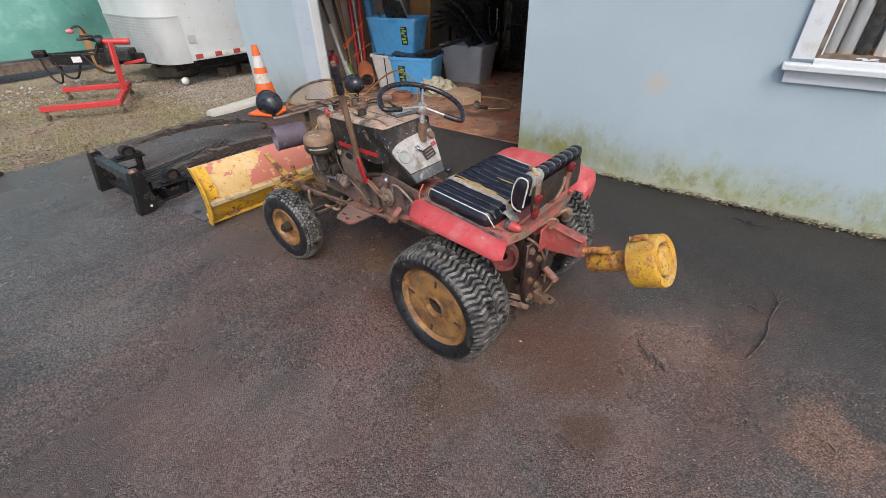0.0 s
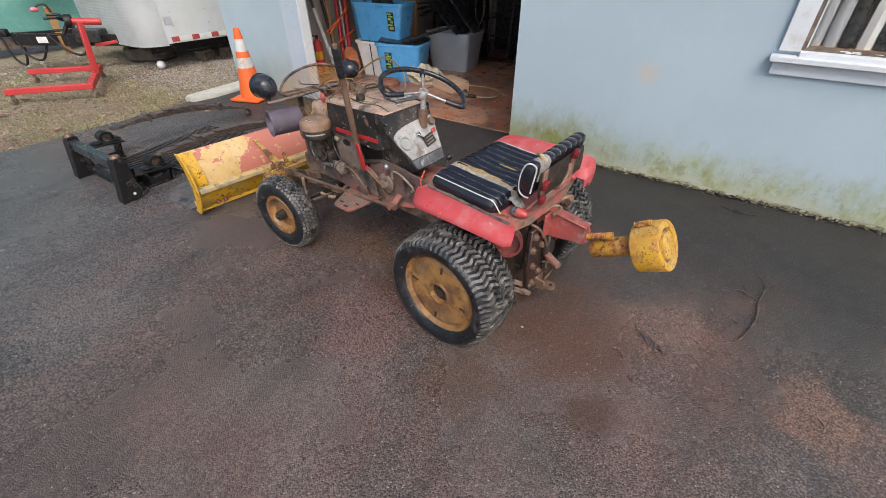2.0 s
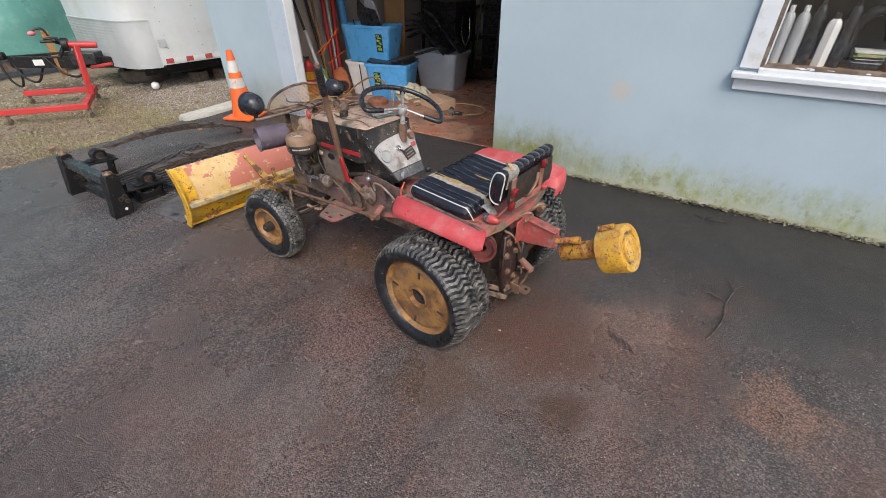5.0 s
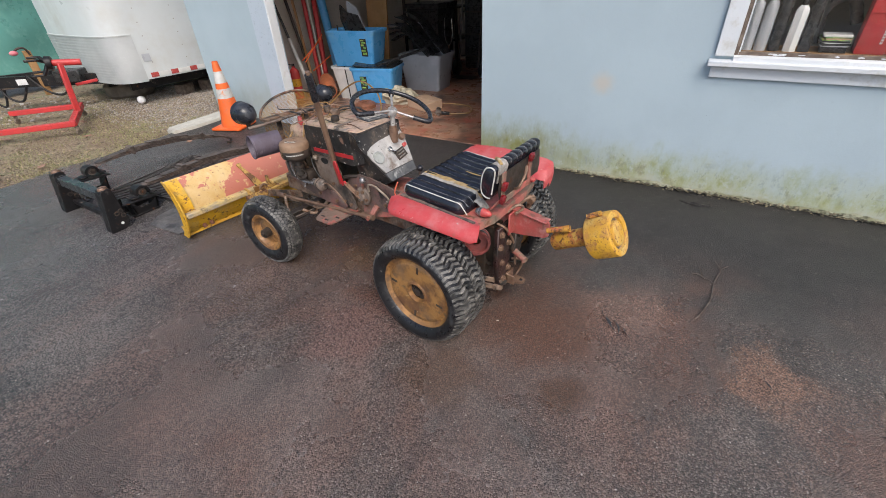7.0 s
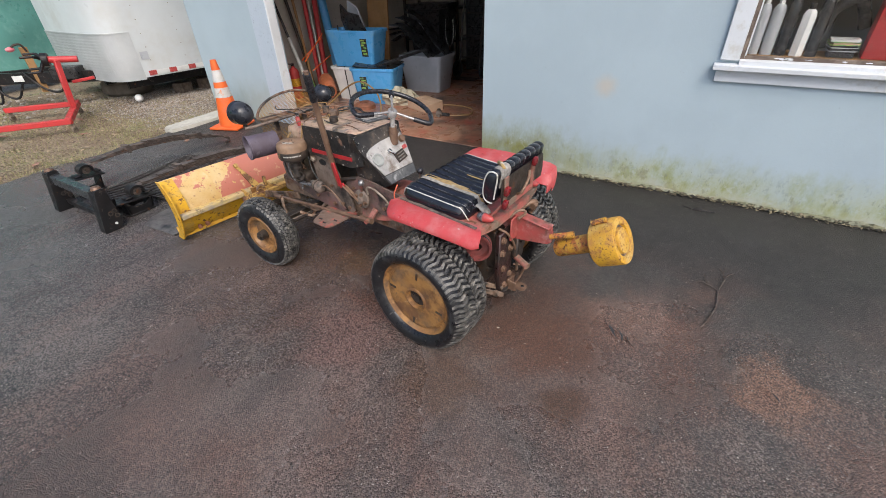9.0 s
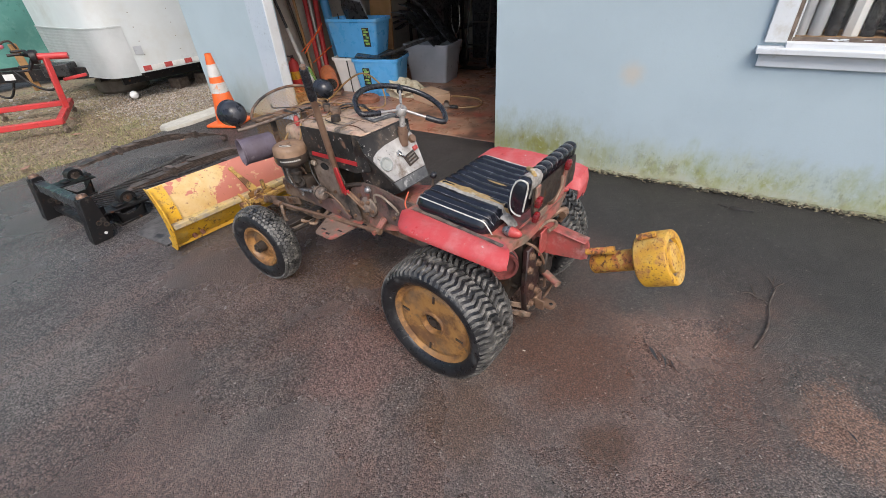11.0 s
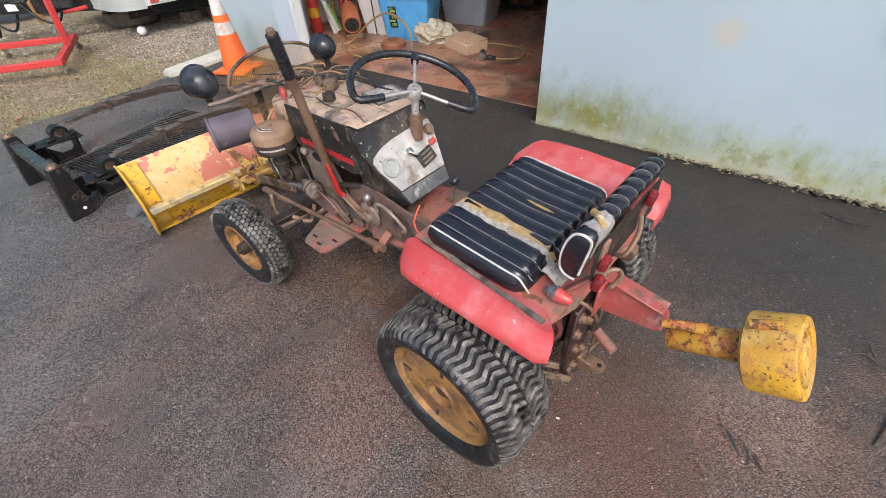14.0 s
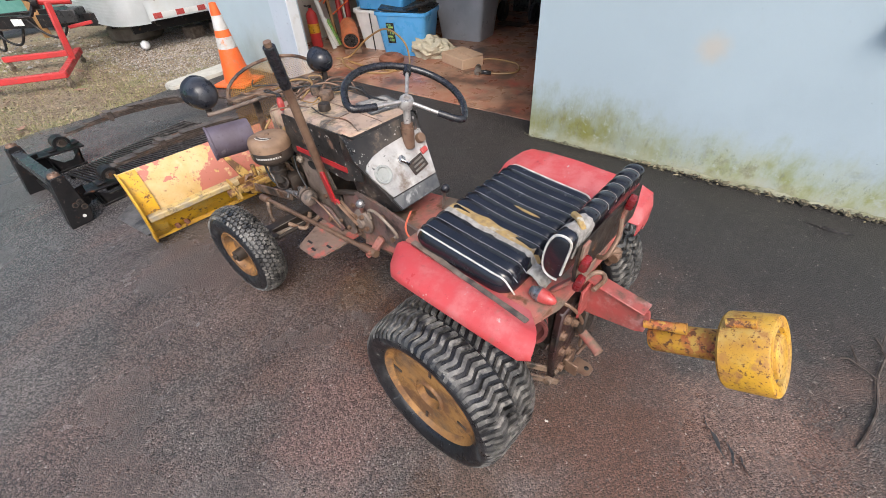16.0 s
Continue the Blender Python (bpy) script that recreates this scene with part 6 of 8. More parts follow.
        rod(bm, (p[0], p[1], p[2] - 0.05), (p[0], p[1], p[2] - 0.085), 0.012)
        part("stem", bm, M["darkiron"], lamp)
    # tail lights
    for s in (-1, 1):
        bm = bmesh.new()
        TM = Matrix.Translation((s * 0.2, -0.178, 0.599)) @ pose(0, 0, 0, 90, 0, 0) @ Matrix.Scale(0.84, 4)
        lathe(bm, [(0, -0.03), (0.014, -0.025), (0.02, -0.01), (0.023, 0.0), (0.025, 0.004), (0.025, 0.01)], 20, TM)
        tl = part("tail_lamp", bm, M["dullchrome"], tractor, "small bullet tail lamp")
        bm = bmesh.new()
        lathe(bm, [(0.0235, 0.01), (0.021, 0.03), (0.014, 0.052), (0.006, 0.06), (0, 0.061)], 20, TM)
        part("lens", bm, M["taillens"], tl, "red cone lens")
    bm = bmesh.new()
    lathe(bm, [(0, 0.02), (0.05, 0.02), (0.075, 0.008), (0.085, 0), (0.085, -0.02), (0, -0.02)], 32, Matrix.Translation((0.06, -0.19, 0.40)) @ pose(0, 0, 0, 90))
    cover = part("gearbox_cover", bm, M["darkiron"], tractor, "dark oily gearbox cover")
    for a in range(0, 360, 60):
        bm = bmesh.new()
        cyl(bm, 0.008, 0.008, 0.014, Matrix.Translation((0.06 + 0.066 * math.cos(radians(a)), -0.206, 0.40 + 0.066 * math.sin(radians(a)))) @ pose(0, 0, 0, 90), 6)
        part("bolt", bm, M["leverrust"], cover)
    # hitch casting, bracket and shaft stub
    bm = bmesh.new()
    prism(bm, [(-0.135, 0.49), (-0.02, 0.49), (-0.005, 0.42), (-0.02, 0.20), (-0.06, 0.15), (-0.115, 0.16), (-0.14, 0.3)], 0.024, Matrix.Translation((0, -0.218, 0)) @ XZ)
    bmesh.ops.bevel(bm, geom=list(bm.edges), offset=0.005, segments=1, affect="EDGES")
    plate = part("hitch_plate", bm, M["hitchblack"], tractor, "oily black-maroon hitch casting with bolts")
    for x, z in ((-0.05, 0.455), (-0.11, 0.455), (-0.118, 0.392), (-0.045, 0.385), (-0.1, 0.30), (-0.04, 0.24), (-0.085, 0.2)):
        bm = bmesh.new()
        cyl(bm, 0.0125, 0.0125, 0.016, Matrix.Translation((x, -0.236, z)) @ pose(0, 0, 0, 90), 6)
        cyl(bm, 0.017, 0.017, 0.005, Matrix.Translation((x, -0.232, z)) @ pose(0, 0, 0, 90), 14)
        part("bolt", bm, M["leverrust"], plate)
    bm = bmesh.new()
    prism(bm, [(-0.025, 0.43), (0.03, 0.42), (0.04, 0.33), (0.0, 0.29), (-0.035, 0.33)], 0.03, Matrix.Translation((0, -0.245, 0)) @ XZ)
    bmesh.ops.bevel(bm, geom=list(bm.edges), offset=0.006, segments=1, affect="EDGES")
    cyl(bm, 0.013, 0.013, 0.012, Matrix.Translation((0.005, -0.264, 0.41)) @ pose(0, 0, 0, 90), 6)
    part("shaft_boss", bm, M["darkiron"], tractor, "oily dark shaft boss")
    bm = bmesh.new()
    rod(bm, (-0.012, -0.24, 0.33), (-0.05, -0.325, 0.318), 0.015, 16)
    part("pto_stub", bm, M["red_dirty"], tractor, "faded red shaft stub")
    bm = bmesh.new()
    prism(bm, [(-0.026, -0.02), (0.022, -0.02), (0.022, 0.03), (0.01, 0.042), (-0.014, 0.042), (-0.026, 0.026)], 0.01, pose(-0.02, -0.272, 0.168, 0, 0, 180))
    box(bm, 0.010, 0.05, 0.05, Matrix.Translation((-0.055, -0.255, 0.185)), 0.002)
    box(bm, 0.06, 0.012, 0.06, Matrix.Translation((-0.03, -0.238, 0.185)), 0.002)
    drawbar = part("drawbar", bm, M["leverrust"], tractor, "worn bare steel drawbar bracket")
    bm = bmesh.new()
    cyl(bm, 0.008, 0.008, 0.0016, Matrix.Translation((-0.018, -0.296, 0.1742)), 14)
    part("pin_hole", bm, M["darkstuff"], drawbar, "dark drawbar pin hole")
    for x, dz in ((-0.20, 0.0), (-0.165, 0.012)):
        bm = bmesh.new()
        bar(bm, (x - 0.03, -0.10, 0.225 + dz), (x + 0.085, -0.25, 0.165 + dz), 0.008, 0.026)
        cyl(bm, 0.013, 0.013, 0.02, Matrix.Translation((x + 0.06, -0.225, 0.178 + dz)) @ AX, 10)
        part("brace", bm, M["grimy"], tractor, "rusty flat brace")
    bm = bmesh.new()
    lathe(bm, [(0.012, -0.02), (0.045, -0.02), (0.05, 0.0), (0.045, 0.02), (0.012, 0.02)], 24, Matrix.Translation((0.09, -0.20, 0.33)) @ pose(0, 0, 0, 90), closed=True)
    part("idler", bm, M["darkiron"], tractor)
    bm = bmesh.new()
    tube(bm, smooth([(-0.06, -0.225, 0.545), (0.0, -0.235, 0.553), (0.02, -0.255, 0.55), (0.0, -0.27, 0.548), (-0.05, -0.262, 0.545)]), 0.0068, 10)
    part("hook", bm, M["grimy"], tractor, "bent rusty latch hook")
    bm = bmesh.new()
    tube(bm, smooth([(0.1, -0.19, 0.50), (0.14, -0.225, 0.53), (0.17, -0.24, 0.52), (0.16, -0.22, 0.47)]), 0.012, 10)
    cyl(bm, 0.016, 0.016, 0.03, Matrix.Translation((0.15, -0.24, 0.515)) @ AX, 10)
    part("latch_lever", bm, M["leverrust"], tractor)
    bm = bmesh.new()
    lathe(bm, [(0.02, -0.004), (0.046, -0.006), (0.052, -0.022), (0.062, -0.024), (0.064, -0.014), (0.05, -0.006), (0.05, 0.006), (0.064, 0.014), (0.062, 0.024), (0.052, 0.022), (0.046, 0.006), (0.02, 0.004)], 40, Matrix.Translation((-0.185, -0.145, 0.435)) @ pose(0, 0, 0, 90, 0, -58), closed=True)
    part("pulley", bm, M["pulleyred"], tractor, "dark red grooved belt pulley")
    bm = bmesh.new()
    tube(bm, [Matrix.Translation((-0.185, -0.145, 0.435)) @ pose(0, 0, 0, 90, 0, -58) @ Vector((0.056 * math.cos(q), 0.056 * math.sin(q), 0)) for q in np.linspace(0, 2 * math.pi, 40)[:-1]], 0.007, 6, closed=True)
    part("drive_belt", bm, M["cable"], tractor, "black drive belt in the pulley")
    for pts in (((0.02, -0.22, 0.25), (0.05, -0.26, 0.24), (0.06, -0.25, 0.18), (0.03, -0.24, 0.15)), ((-0.1, -0.2, 0.5), (-0.08, -0.24, 0.47), (-0.02, -0.25, 0.36), (0.0, -0.25, 0.24))):
        bm = bmesh.new()
        tube(bm, smooth(pts), 0.006, 8)
        part("linkage", bm, M["leverrust"], tractor)
    # arm and yellow counterweight
    bm = bmesh.new()
    prism(bm, [(-0.17, 0.42), (-0.17, 0.545), (-0.21, 0.552), (-0.37, 0.526), (-0.405, 0.532), (-0.412, 0.512), (-0.41, 0.462), (-0.39, 0.45), (-0.28, 0.432)], 0.012, Matrix.Translation((-0.02, 0, 0)) @ YZ)
    bar(bm, (-0.002, -0.20, 0.549), (-0.012, -0.40, 0.528), 0.05, 0.006)
    bar(bm, (-0.05, -0.245, 0.545), (-0.05, -0.245, 0.44), 0.055, 0.008, (0, 1, 0))
    part("weight_arm", bm, M["armred"], tractor, "faded red weight arm")
    ax = Vector((0.0, -0.878, 0.478))
    face = Vector((0.016, -0.682, 0.551))
    wm = ax.to_track_quat("Z", "Y").to_matrix().to_4x4()
    wm.translation = face
    bm = bmesh.new()
    nm = Matrix.Translation((-0.006, 0.004, 0.010)) @ wm
    lathe(bm, [(0, -0.282), (0.034, -0.282), (0.038, -0.276), (0.0385, -0.16), (0.040, -0.10), (0, -0.10)], 32, nm)
    part("weight_neck", bm, M["weightneck"], tractor, "rust-streaked yellow neck of the counterweight")
    bm = bmesh.new()
    rod(bm, (-0.024, -0.404, 0.492), (-0.010, -0.488, 0.521), 0.0125, 14)
    rod(bm, (-0.013, -0.472, 0.515), (-0.009, -0.496, 0.524), 0.015, 14)
    part("weight_pin", bm, M["weightneck"], tractor, "rusty hinge pin on the neck")
    bm = bmesh.new()
    rod(bm, (-0.012, -0.558, 0.600), (-0.003, -0.608, 0.627), 0.011, 14)
    part("weight_lug", bm, M["weightneck"], tractor, "rusty lug on the counterweight")
    bm = bmesh.new()
    lathe(bm, [(0, -0.105), (0.088, -0.105), (0.0935, -0.099), (0.0945, -0.05), (0.0945, -0.006), (0.092, -0.001), (0.088, 0.0), (0.066, -0.002), (0.062, -0.014), (0.054, -0.014), (0.050, 0.0), (0.046, 0.002), (0, 0.003)], 56, wm)
    weight = part("counterweight", bm, M["weight"], tractor, "yellow round counterweight, paint chipped to rust")
    bm = bmesh.new()
    lathe(bm, [(0.052, -0.0115), (0.0635, -0.0115), (0.0635, -0.0135), (0.052, -0.0135)], 48, wm, closed=True)
    part("face_groove", bm, M["grimy"], weight, "dirt-filled ring groove")



build_body()


# ---- snow plough ----
def build_plow():
    plow = thing("snow_plow", pose(0.03, 1.945, 0, 0, 0, -8), "yellow snow plough blade with red paint showing through", "snow plough")
    W = 1.22
    prof = []
    for i in range(17):
        a = radians(-50 + 100 * i / 16)
        prof.append((0.165 - 0.275 * math.cos(a) + 0.01, 0.205 + 0.258 * math.sin(a)))
    bm = bmesh.new()
    shell(bm, [[Vector((x, y, z)) for y, z in prof[7:]] for x in np.linspace(0.004, W, 9)], 0.005)
    part("moldboard_upper", bm, M["blade_up"], plow, "flaking yellow paint over red on the curved blade", 60)
    bm = bmesh.new()
    shell(bm, [[Vector((x, y, z)) for y, z in prof[:8]] for x in np.linspace(0.004, W, 9)], 0.005)
    part("moldboard_lower", bm, M["yellow"], plow, "", 60)
    for x in (0.0, W):
        bm = bmesh.new()
        outer = [(y - 0.058, z) for y, z in prof]
        inner = [(y + 0.02, z) for y, z in prof]
        prism(bm, outer + inner[::-1], 0.008, Matrix.Translation((x, 0, 0)) @ YZ)
        part("end_plate", bm, M["yellow"], plow)
    bm = bmesh.new()
    shell(bm, [[Vector((x, y - 0.012, z)) for y, z in prof] for x in (0.006, 0.04, 0.084)], 0.006)
    part("edge_strip", bm, M["yellow"], plow, "bright yellow welded edge strip", 60)
    bm = bmesh.new()
    ym = prof[7][0]
    bar(bm, (0.01, ym - 0.02, prof[7][1] + 0.01), (W - 0.01, ym - 0.02, prof[7][1] + 0.01), 0.06, 0.034, bevel=0.006)
    part("rib", bm, M["ribpaint"], plow, "welded stiffening rib, dirt-streaked cream yellow")
    bm = bmesh.new()
    box(bm, W, 0.012, 0.08, Matrix.Translation((W / 2, prof[0][0] - 0.01, 0.042)) @ pose(0, 0, 0, -25), 0.002)
    part("cutting_edge", bm, M["yellow"], plow)
    for x in (0.115, 0.165):
        bm = bmesh.new()
        rod(bm, (x, prof[1][0] - 0.012, 0.10), (x + 0.012, prof[1][0] - 0.03, 0.035), 0.014, 8)
        cyl(bm, 0.02, 0.02, 0.012, Matrix.Translation((x, prof[1][0] - 0.014, 0.10)) @ pose(0, 0, 0, 70), 6)
        part("bolt", bm, M["startrust"], plow, "rusted plough bolt")
    for x in (0.49, 0.86):
        bm = bmesh.new()
        top, low = Vector((x - 0.02, prof[14][0] - 0.02, prof[14][1])), Vector((x + 0.055, ym - 0.055, prof[7][1] + 0.015))
        d = low - top
        out = Vector((0, -0.8, 0.6))
        side = d.cross(out).normalized()
        shell(bm, [[top + d * f + side * w + out * h, top + d * f - side * w + out * h] for f, w, h in ((-0.08, 0.006, 0.004), (0.0, 0.013, 0.008), (0.12, 0.010, 0.012), (0.6, 0.02, 0.012), (0.85, 0.026, 0.008), (1.05, 0.018, 0.0))], 0.006)
        rod(bm, top + out * 0.004, top + out * 0.022, 0.014, 10)
        brace = part("brace", bm, M["pushpaint"], plow, "flaked yellow strap bolted to the blade")
        bm = bmesh.new()
        tube(bm, [low + out * 0.012 + Vector((0.03 * math.cos(q), -0.012 - 0.0022 * q, 0.026 * math.sin(q))) for q in np.linspace(0, 14, 48)], 0.0042, 6)
        part("trip_spring", bm, M["leverrust"], brace, "rusty coiled trip spring")
        bm = bmesh.new()
        prism(bm, [(-0.035, 0.215), (0.045, 0.215), (0.04, 0.13), (0.015, 0.09), (-0.025, 0.12)], 0.01, Matrix.Translation((x + 0.03, ym - 0.058, 0)) @ XZ)
        cyl(bm, 0.012, 0.012, 0.03, Matrix.Translation((x + 0.035, ym - 0.066, 0.18)) @ pose(0, 0, 0, 90), 8)
        part("bracket", bm, M["tan"], plow)
    bm = bmesh.new()
    rod(bm, (0.40, ym - 0.10, 0.17), (1.0, ym - 0.10, 0.17), 0.022, 14)
    for x in (0.44, 0.62, 0.80):
        prism(bm, [(ym - 0.02, 0.22), (ym - 0.14, 0.2), (ym - 0.16, 0.15), (ym - 0.10, 0.12), (ym - 0.02, 0.13)], 0.012, Matrix.Translation((x, 0, 0)) @ YZ)
    bar(bm, (0.46, ym - 0.16, 0.2), (0.82, ym - 0.22, 0.23), 0.04, 0.03)
    rod(bm, (0.56, ym - 0.14, 0.2), (0.56, ym - 0.14, 0.3), 0.012, 10)
    prism(bm, [(0.48, 0.24), (0.60, 0.24), (0.63, 0.20), (0.58, 0.15), (0.5, 0.16)], 0.01, Matrix.Translation((0, ym - 0.17, 0)) @ XZ)
    part("push_frame", bm, M["pushpaint"], plow, "rusty yellow-brown push frame")
    for x0, x1 in ((0.52, 0.54), (0.76, 0.74)):
        bm = bmesh.new()
        bar(bm, (x0, ym - 0.12, 0.18), (x1, ym - 0.58, 0.29), 0.012, 0.045)
        part("push_arm", bm, M["grimy"], plow, "grimy push arm")


build_plow()


# ---- on the drive: spring frame, grating, plate, twig, cone ----
def build_spring_frame():
    fr = thing("axle_frame", Matrix.Translation((0, 0, 0)), "black truck frame with two arched leaf springs on the asphalt", "axle frame")
    for y in (2.48, 3.18):
        bm = bmesh.new()
        prism(bm, [(-0.078, 0.0), (0.02, 0.0), (0.045, 0.02), (0.058, 0.07), (0.05, 0.15), (0.044, 0.25), (0.04, 0.298), (0.02, 0.305), (-0.022, 0.302), (-0.03, 0.285), (-0.055, 0.13)], 0.014, Matrix.Translation((-0.118, y - 0.02, 0)) @ XZ)
        prism(bm, [(-0.074, 0.0), (-0.064, 0.0), (-0.018, 0.285), (-0.03, 0.287)], 0.075, Matrix.Translation((-0.118, y + 0.022, 0)) @ XZ)
        box(bm, 0.06, 0.07, 0.012, Matrix.Translation((-0.112, y + 0.018, 0.294)))
        bmesh.ops.bevel(bm, geom=list(bm.edges), offset=0.003, segments=1, affect="EDGES")
        post = part("post", bm, M["blackframe"], fr, "black bracket post with bolt holes")
        bm = bmesh.new()
        lathe(bm, [(0.0, 0.010), (0.010, 0.009), (0.012, 0.004), (0.024, 0.005), (0.029, -0.002), (0.031, -0.014), (0, -0.014)], 20, Matrix.Translation((-0.112, y + 0.01, 0.312)))
        part("bush", bm, M["leverrust"], post, "rusty rubber bush")
        for dx, z, k in ((0.012, 0.125, "holes"), (0.04, 0.135, "holes"), (0.046, 0.1, "holes"), (0.018, 0.05, "reflect")):
            bm = bmesh.new()
            cyl(bm, 0.0095, 0.0095, 0.006, Matrix.Translation((-0.126 + dx, y - 0.0262, z)) @ pose(0, 0, 0, 90), 14)
            part("bolt", bm, M[k], post)
            if k == "holes":
                bm = bmesh.new()
                lathe(bm, [(0.0095, 0.0), (0.017, 0.0), (0.0155, 0.0035), (0.0105, 0.0035)], 16, Matrix.Translation((-0.126 + dx, y - 0.0268, z)) @ pose(0, 0, 0, 90), closed=True)
                part("washer", bm, M["darkiron"], post, "scraped rusty washer")
    bm = bmesh.new()
    for a, b in ((-0.14, 0.242), (-0.092, 0.242)):
        bar(bm, (a, 2.50, b), (a, 3.16, b), 0.007, 0.06, bevel=0.002)
    bar(bm, (-0.116, 2.50, 0.274), (-0.116, 3.16, 0.274), 0.055, 0.007, bevel=0.002)
    part("crossbar", bm, M["channel"], fr, "worn grey channel bar")
    bm = bmesh.new()
    bar(bm, (-0.1, 2.50, 0.06), (-0.1, 3.16, 0.06), 0.04, 0.04, bevel=0.005)
    part("lower_crossbar", bm, M["blackframe"], fr)
    arch = {2.62: ((0.1, 0.178), (0.2, 0.2), (0.35, 0.213), (0.5, 0.222), (0.66, 0.223), (0.9, 0.207), (1.13, 0.168), (1.35, 0.10), (1.43, 0.06)), 3.37: ((0.1, 0.2), (0.19, 0.223), (0.35, 0.25), (0.5, 0.262), (0.66, 0.262), (0.9, 0.24), (1.13, 0.186), (1.35, 0.112), (1.43, 0.062))}
    for y, curve in arch.items():
        def high(x):
            return float(np.interp(x, [q[0] for q in curve], [q[1] for q in curve]))

        def low(x):
            return high(x) - 0.042 * max(0.0, math.sin(math.pi * (x - 0.15) / 1.28)) ** 0.8
        lift = high(0.15) - 0.198
        # a ledge on a folded channel, and the hooped saddle that holds the spring's eye
        bm = bmesh.new()
        box(bm, 0.34, 0.13, 0.012, Matrix.Translation((0.08, y, 0.118 + lift)) @ pose(0, 0, 0, 0, 4), 0.003)
        box(bm, 0.012, 0.12, 0.10 + lift, Matrix.Translation((0.035, y, 0.062 + 0.5 * lift)) @ pose(0, 0, 0, 0, -8), 0.002)
        box(bm, 0.012, 0.12, 0.10 + lift, Matrix.Translation((0.20, y, 0.062 + 0.5 * lift)) @ pose(0, 0, 0, 0, 12), 0.002)
        box(bm, 0.19, 0.13, 0.014, Matrix.Translation((0.115, y, 0.008)), 0.003)
        prism(bm, [(-0.075, 0.02), (0.045, 0.02), (0.03, 0.12 + lift), (-0.075, 0.13 + lift)], 0.010, Matrix.Translation((0, y + 0.05, 0)) @ XZ)
        bar(bm, (-0.11, y - 0.12, 0.13), (-0.02, y - 0.04, 0.11), 0.012, 0.12)
        prism(bm, [(0.03, 0.015), (0.2, 0.015), (0.215, 0.105 + lift), (0.15, 0.06), (0.09, 0.06), (0.03, 0.105 + lift)], 0.010, Matrix.Translation((0, y - 0.055, 0)) @ XZ)
        part("hanger", bm, M["blackframe"], fr, "black folded spring hanger")
        bm = bmesh.new()
        ring = [radians(q) for q in range(-20, 201, 20)]
        prism(bm, [(0.052 * math.cos(q), 0.048 * math.sin(q)) for q in ring] + [(0.034 * math.cos(q), 0.032 * math.sin(q)) for q in ring[::-1]], 0.082, Matrix.Translation((0.145, y, 0.162 + lift)) @ XZ)
        for x in (0.075, 0.215):
            box(bm, 0.05, 0.082, 0.012, Matrix.Translation((x, y, 0.134 + lift)), 0.003)
        part("saddle", bm, M["blackframe"], fr, "black hooped saddle over the spring eye", 50)
        bm = bmesh.new()
        cyl(bm, 0.016, 0.016, 0.10, Matrix.Translation((0.145, y, 0.168 + lift)) @ pose(0, 0, 0, 90), 12)
        part("hanger_bolt", bm, M["darkiron"], fr)
        bm = bmesh.new()
        lathe(bm, [(0.016, -0.036), (0.029, -0.036), (0.031, -0.03), (0.031, 0.03), (0.029, 0.036), (0.016, 0.036)], 22, Matrix.Translation((0.145, y, 0.164 + lift)) @ pose(0, 0, 0, 90), closed=True)
        part("eye", bm, M["spring"], fr)
        for k, (x0, x1) in enumerate(((0.15, 1.43), (0.205, 1.38), (0.33, 1.27), (0.455, 1.18), (0.64, 1.02))):
            bm = bmesh.new()
            raw = [Vector((x, 0, low(x) + 0.0108 * k)) for x in np.linspace(x0, x1, 14)]
            pts = smooth(raw, 3)
            rows = []
            for i, p in enumerate(pts):
                half = 0.035 - 0.012 * (k > 0) * (i in (0, len(pts) - 1))
                rows.append([Vector((p.x, y - half, p.z)), Vector((p.x, y + half, p.z))])
            shell(bm, rows, 0.009)
            part("spring_leaf", bm, M["spring"], fr, "", 60)
        for x, k in ((0.50, 3), (1.14, 3)):
            bm = bmesh.new()
            z0, z1 = low(x) - 0.014, low(x) + 0.0108 * k + 0.009
            for s in (-1, 1):
                box(bm, 0.036, 0.007, z1 - z0, Matrix.Translation((x, y + s * 0.040, 0.5 * (z0 + z1))), 0.002)
            box(bm, 0.036, 0.087, 0.007, Matrix.Translation((x, y, z1)), 0.002)
            cyl(bm, 0.009, 0.009, 0.1, Matrix.Translation((x, y, z0)) @ pose(0, 0, 0, 90), 6)
            part("clamp", bm, M["spring"], fr, "rusty rebound clip")
        bm = bmesh.new()
        tube(bm, smooth([(1.41, y, 0.066), (1.445, y, 0.05), (1.445, y, 0.016), (1.40, y, 0.014)]), 0.012, 10)
        part("shackle", bm, M["spring"], fr)


def build_grating():
    gr = thing("metal_grating", pose(0.16, 2.47, 0.0, 0, 0, 10), "black steel bar grating lying on the asphalt", "grating")
    bm = bmesh.new()
    for y in (0.0, 0.28, 0.46, 0.68):
        bar(bm, (0.13 if y < 0.2 else 0.0, y, 0.018), (0.93, y, 0.018), 0.012, 0.03, bevel=0.001)
    part("bearing_frame", bm, M["blackframe"], gr)
    for i in range(42):
        bm = bmesh.new()
        x = 0.008 + 0.914 * i / 41
        bar(bm, (x, -0.005 if x > 0.12 else 0.27, 0.039), (x, 0.685, 0.039), 0.0115, 0.013, bevel=0)
        part("grating_bar", bm, M["gratesteel"], gr)
    bm = bmesh.new()
    prism(bm, [(0.0, 2.33), (0.02, 2.0), (0.45, 2.06), (0.42, 2.46), (0.1, 2.41)], 0.008, Matrix.Translation((0, 0, 0.0065)))
    solid("steel_plate", bm, M["plate"], "dark gritty steel plate flat on the asphalt", "plate")


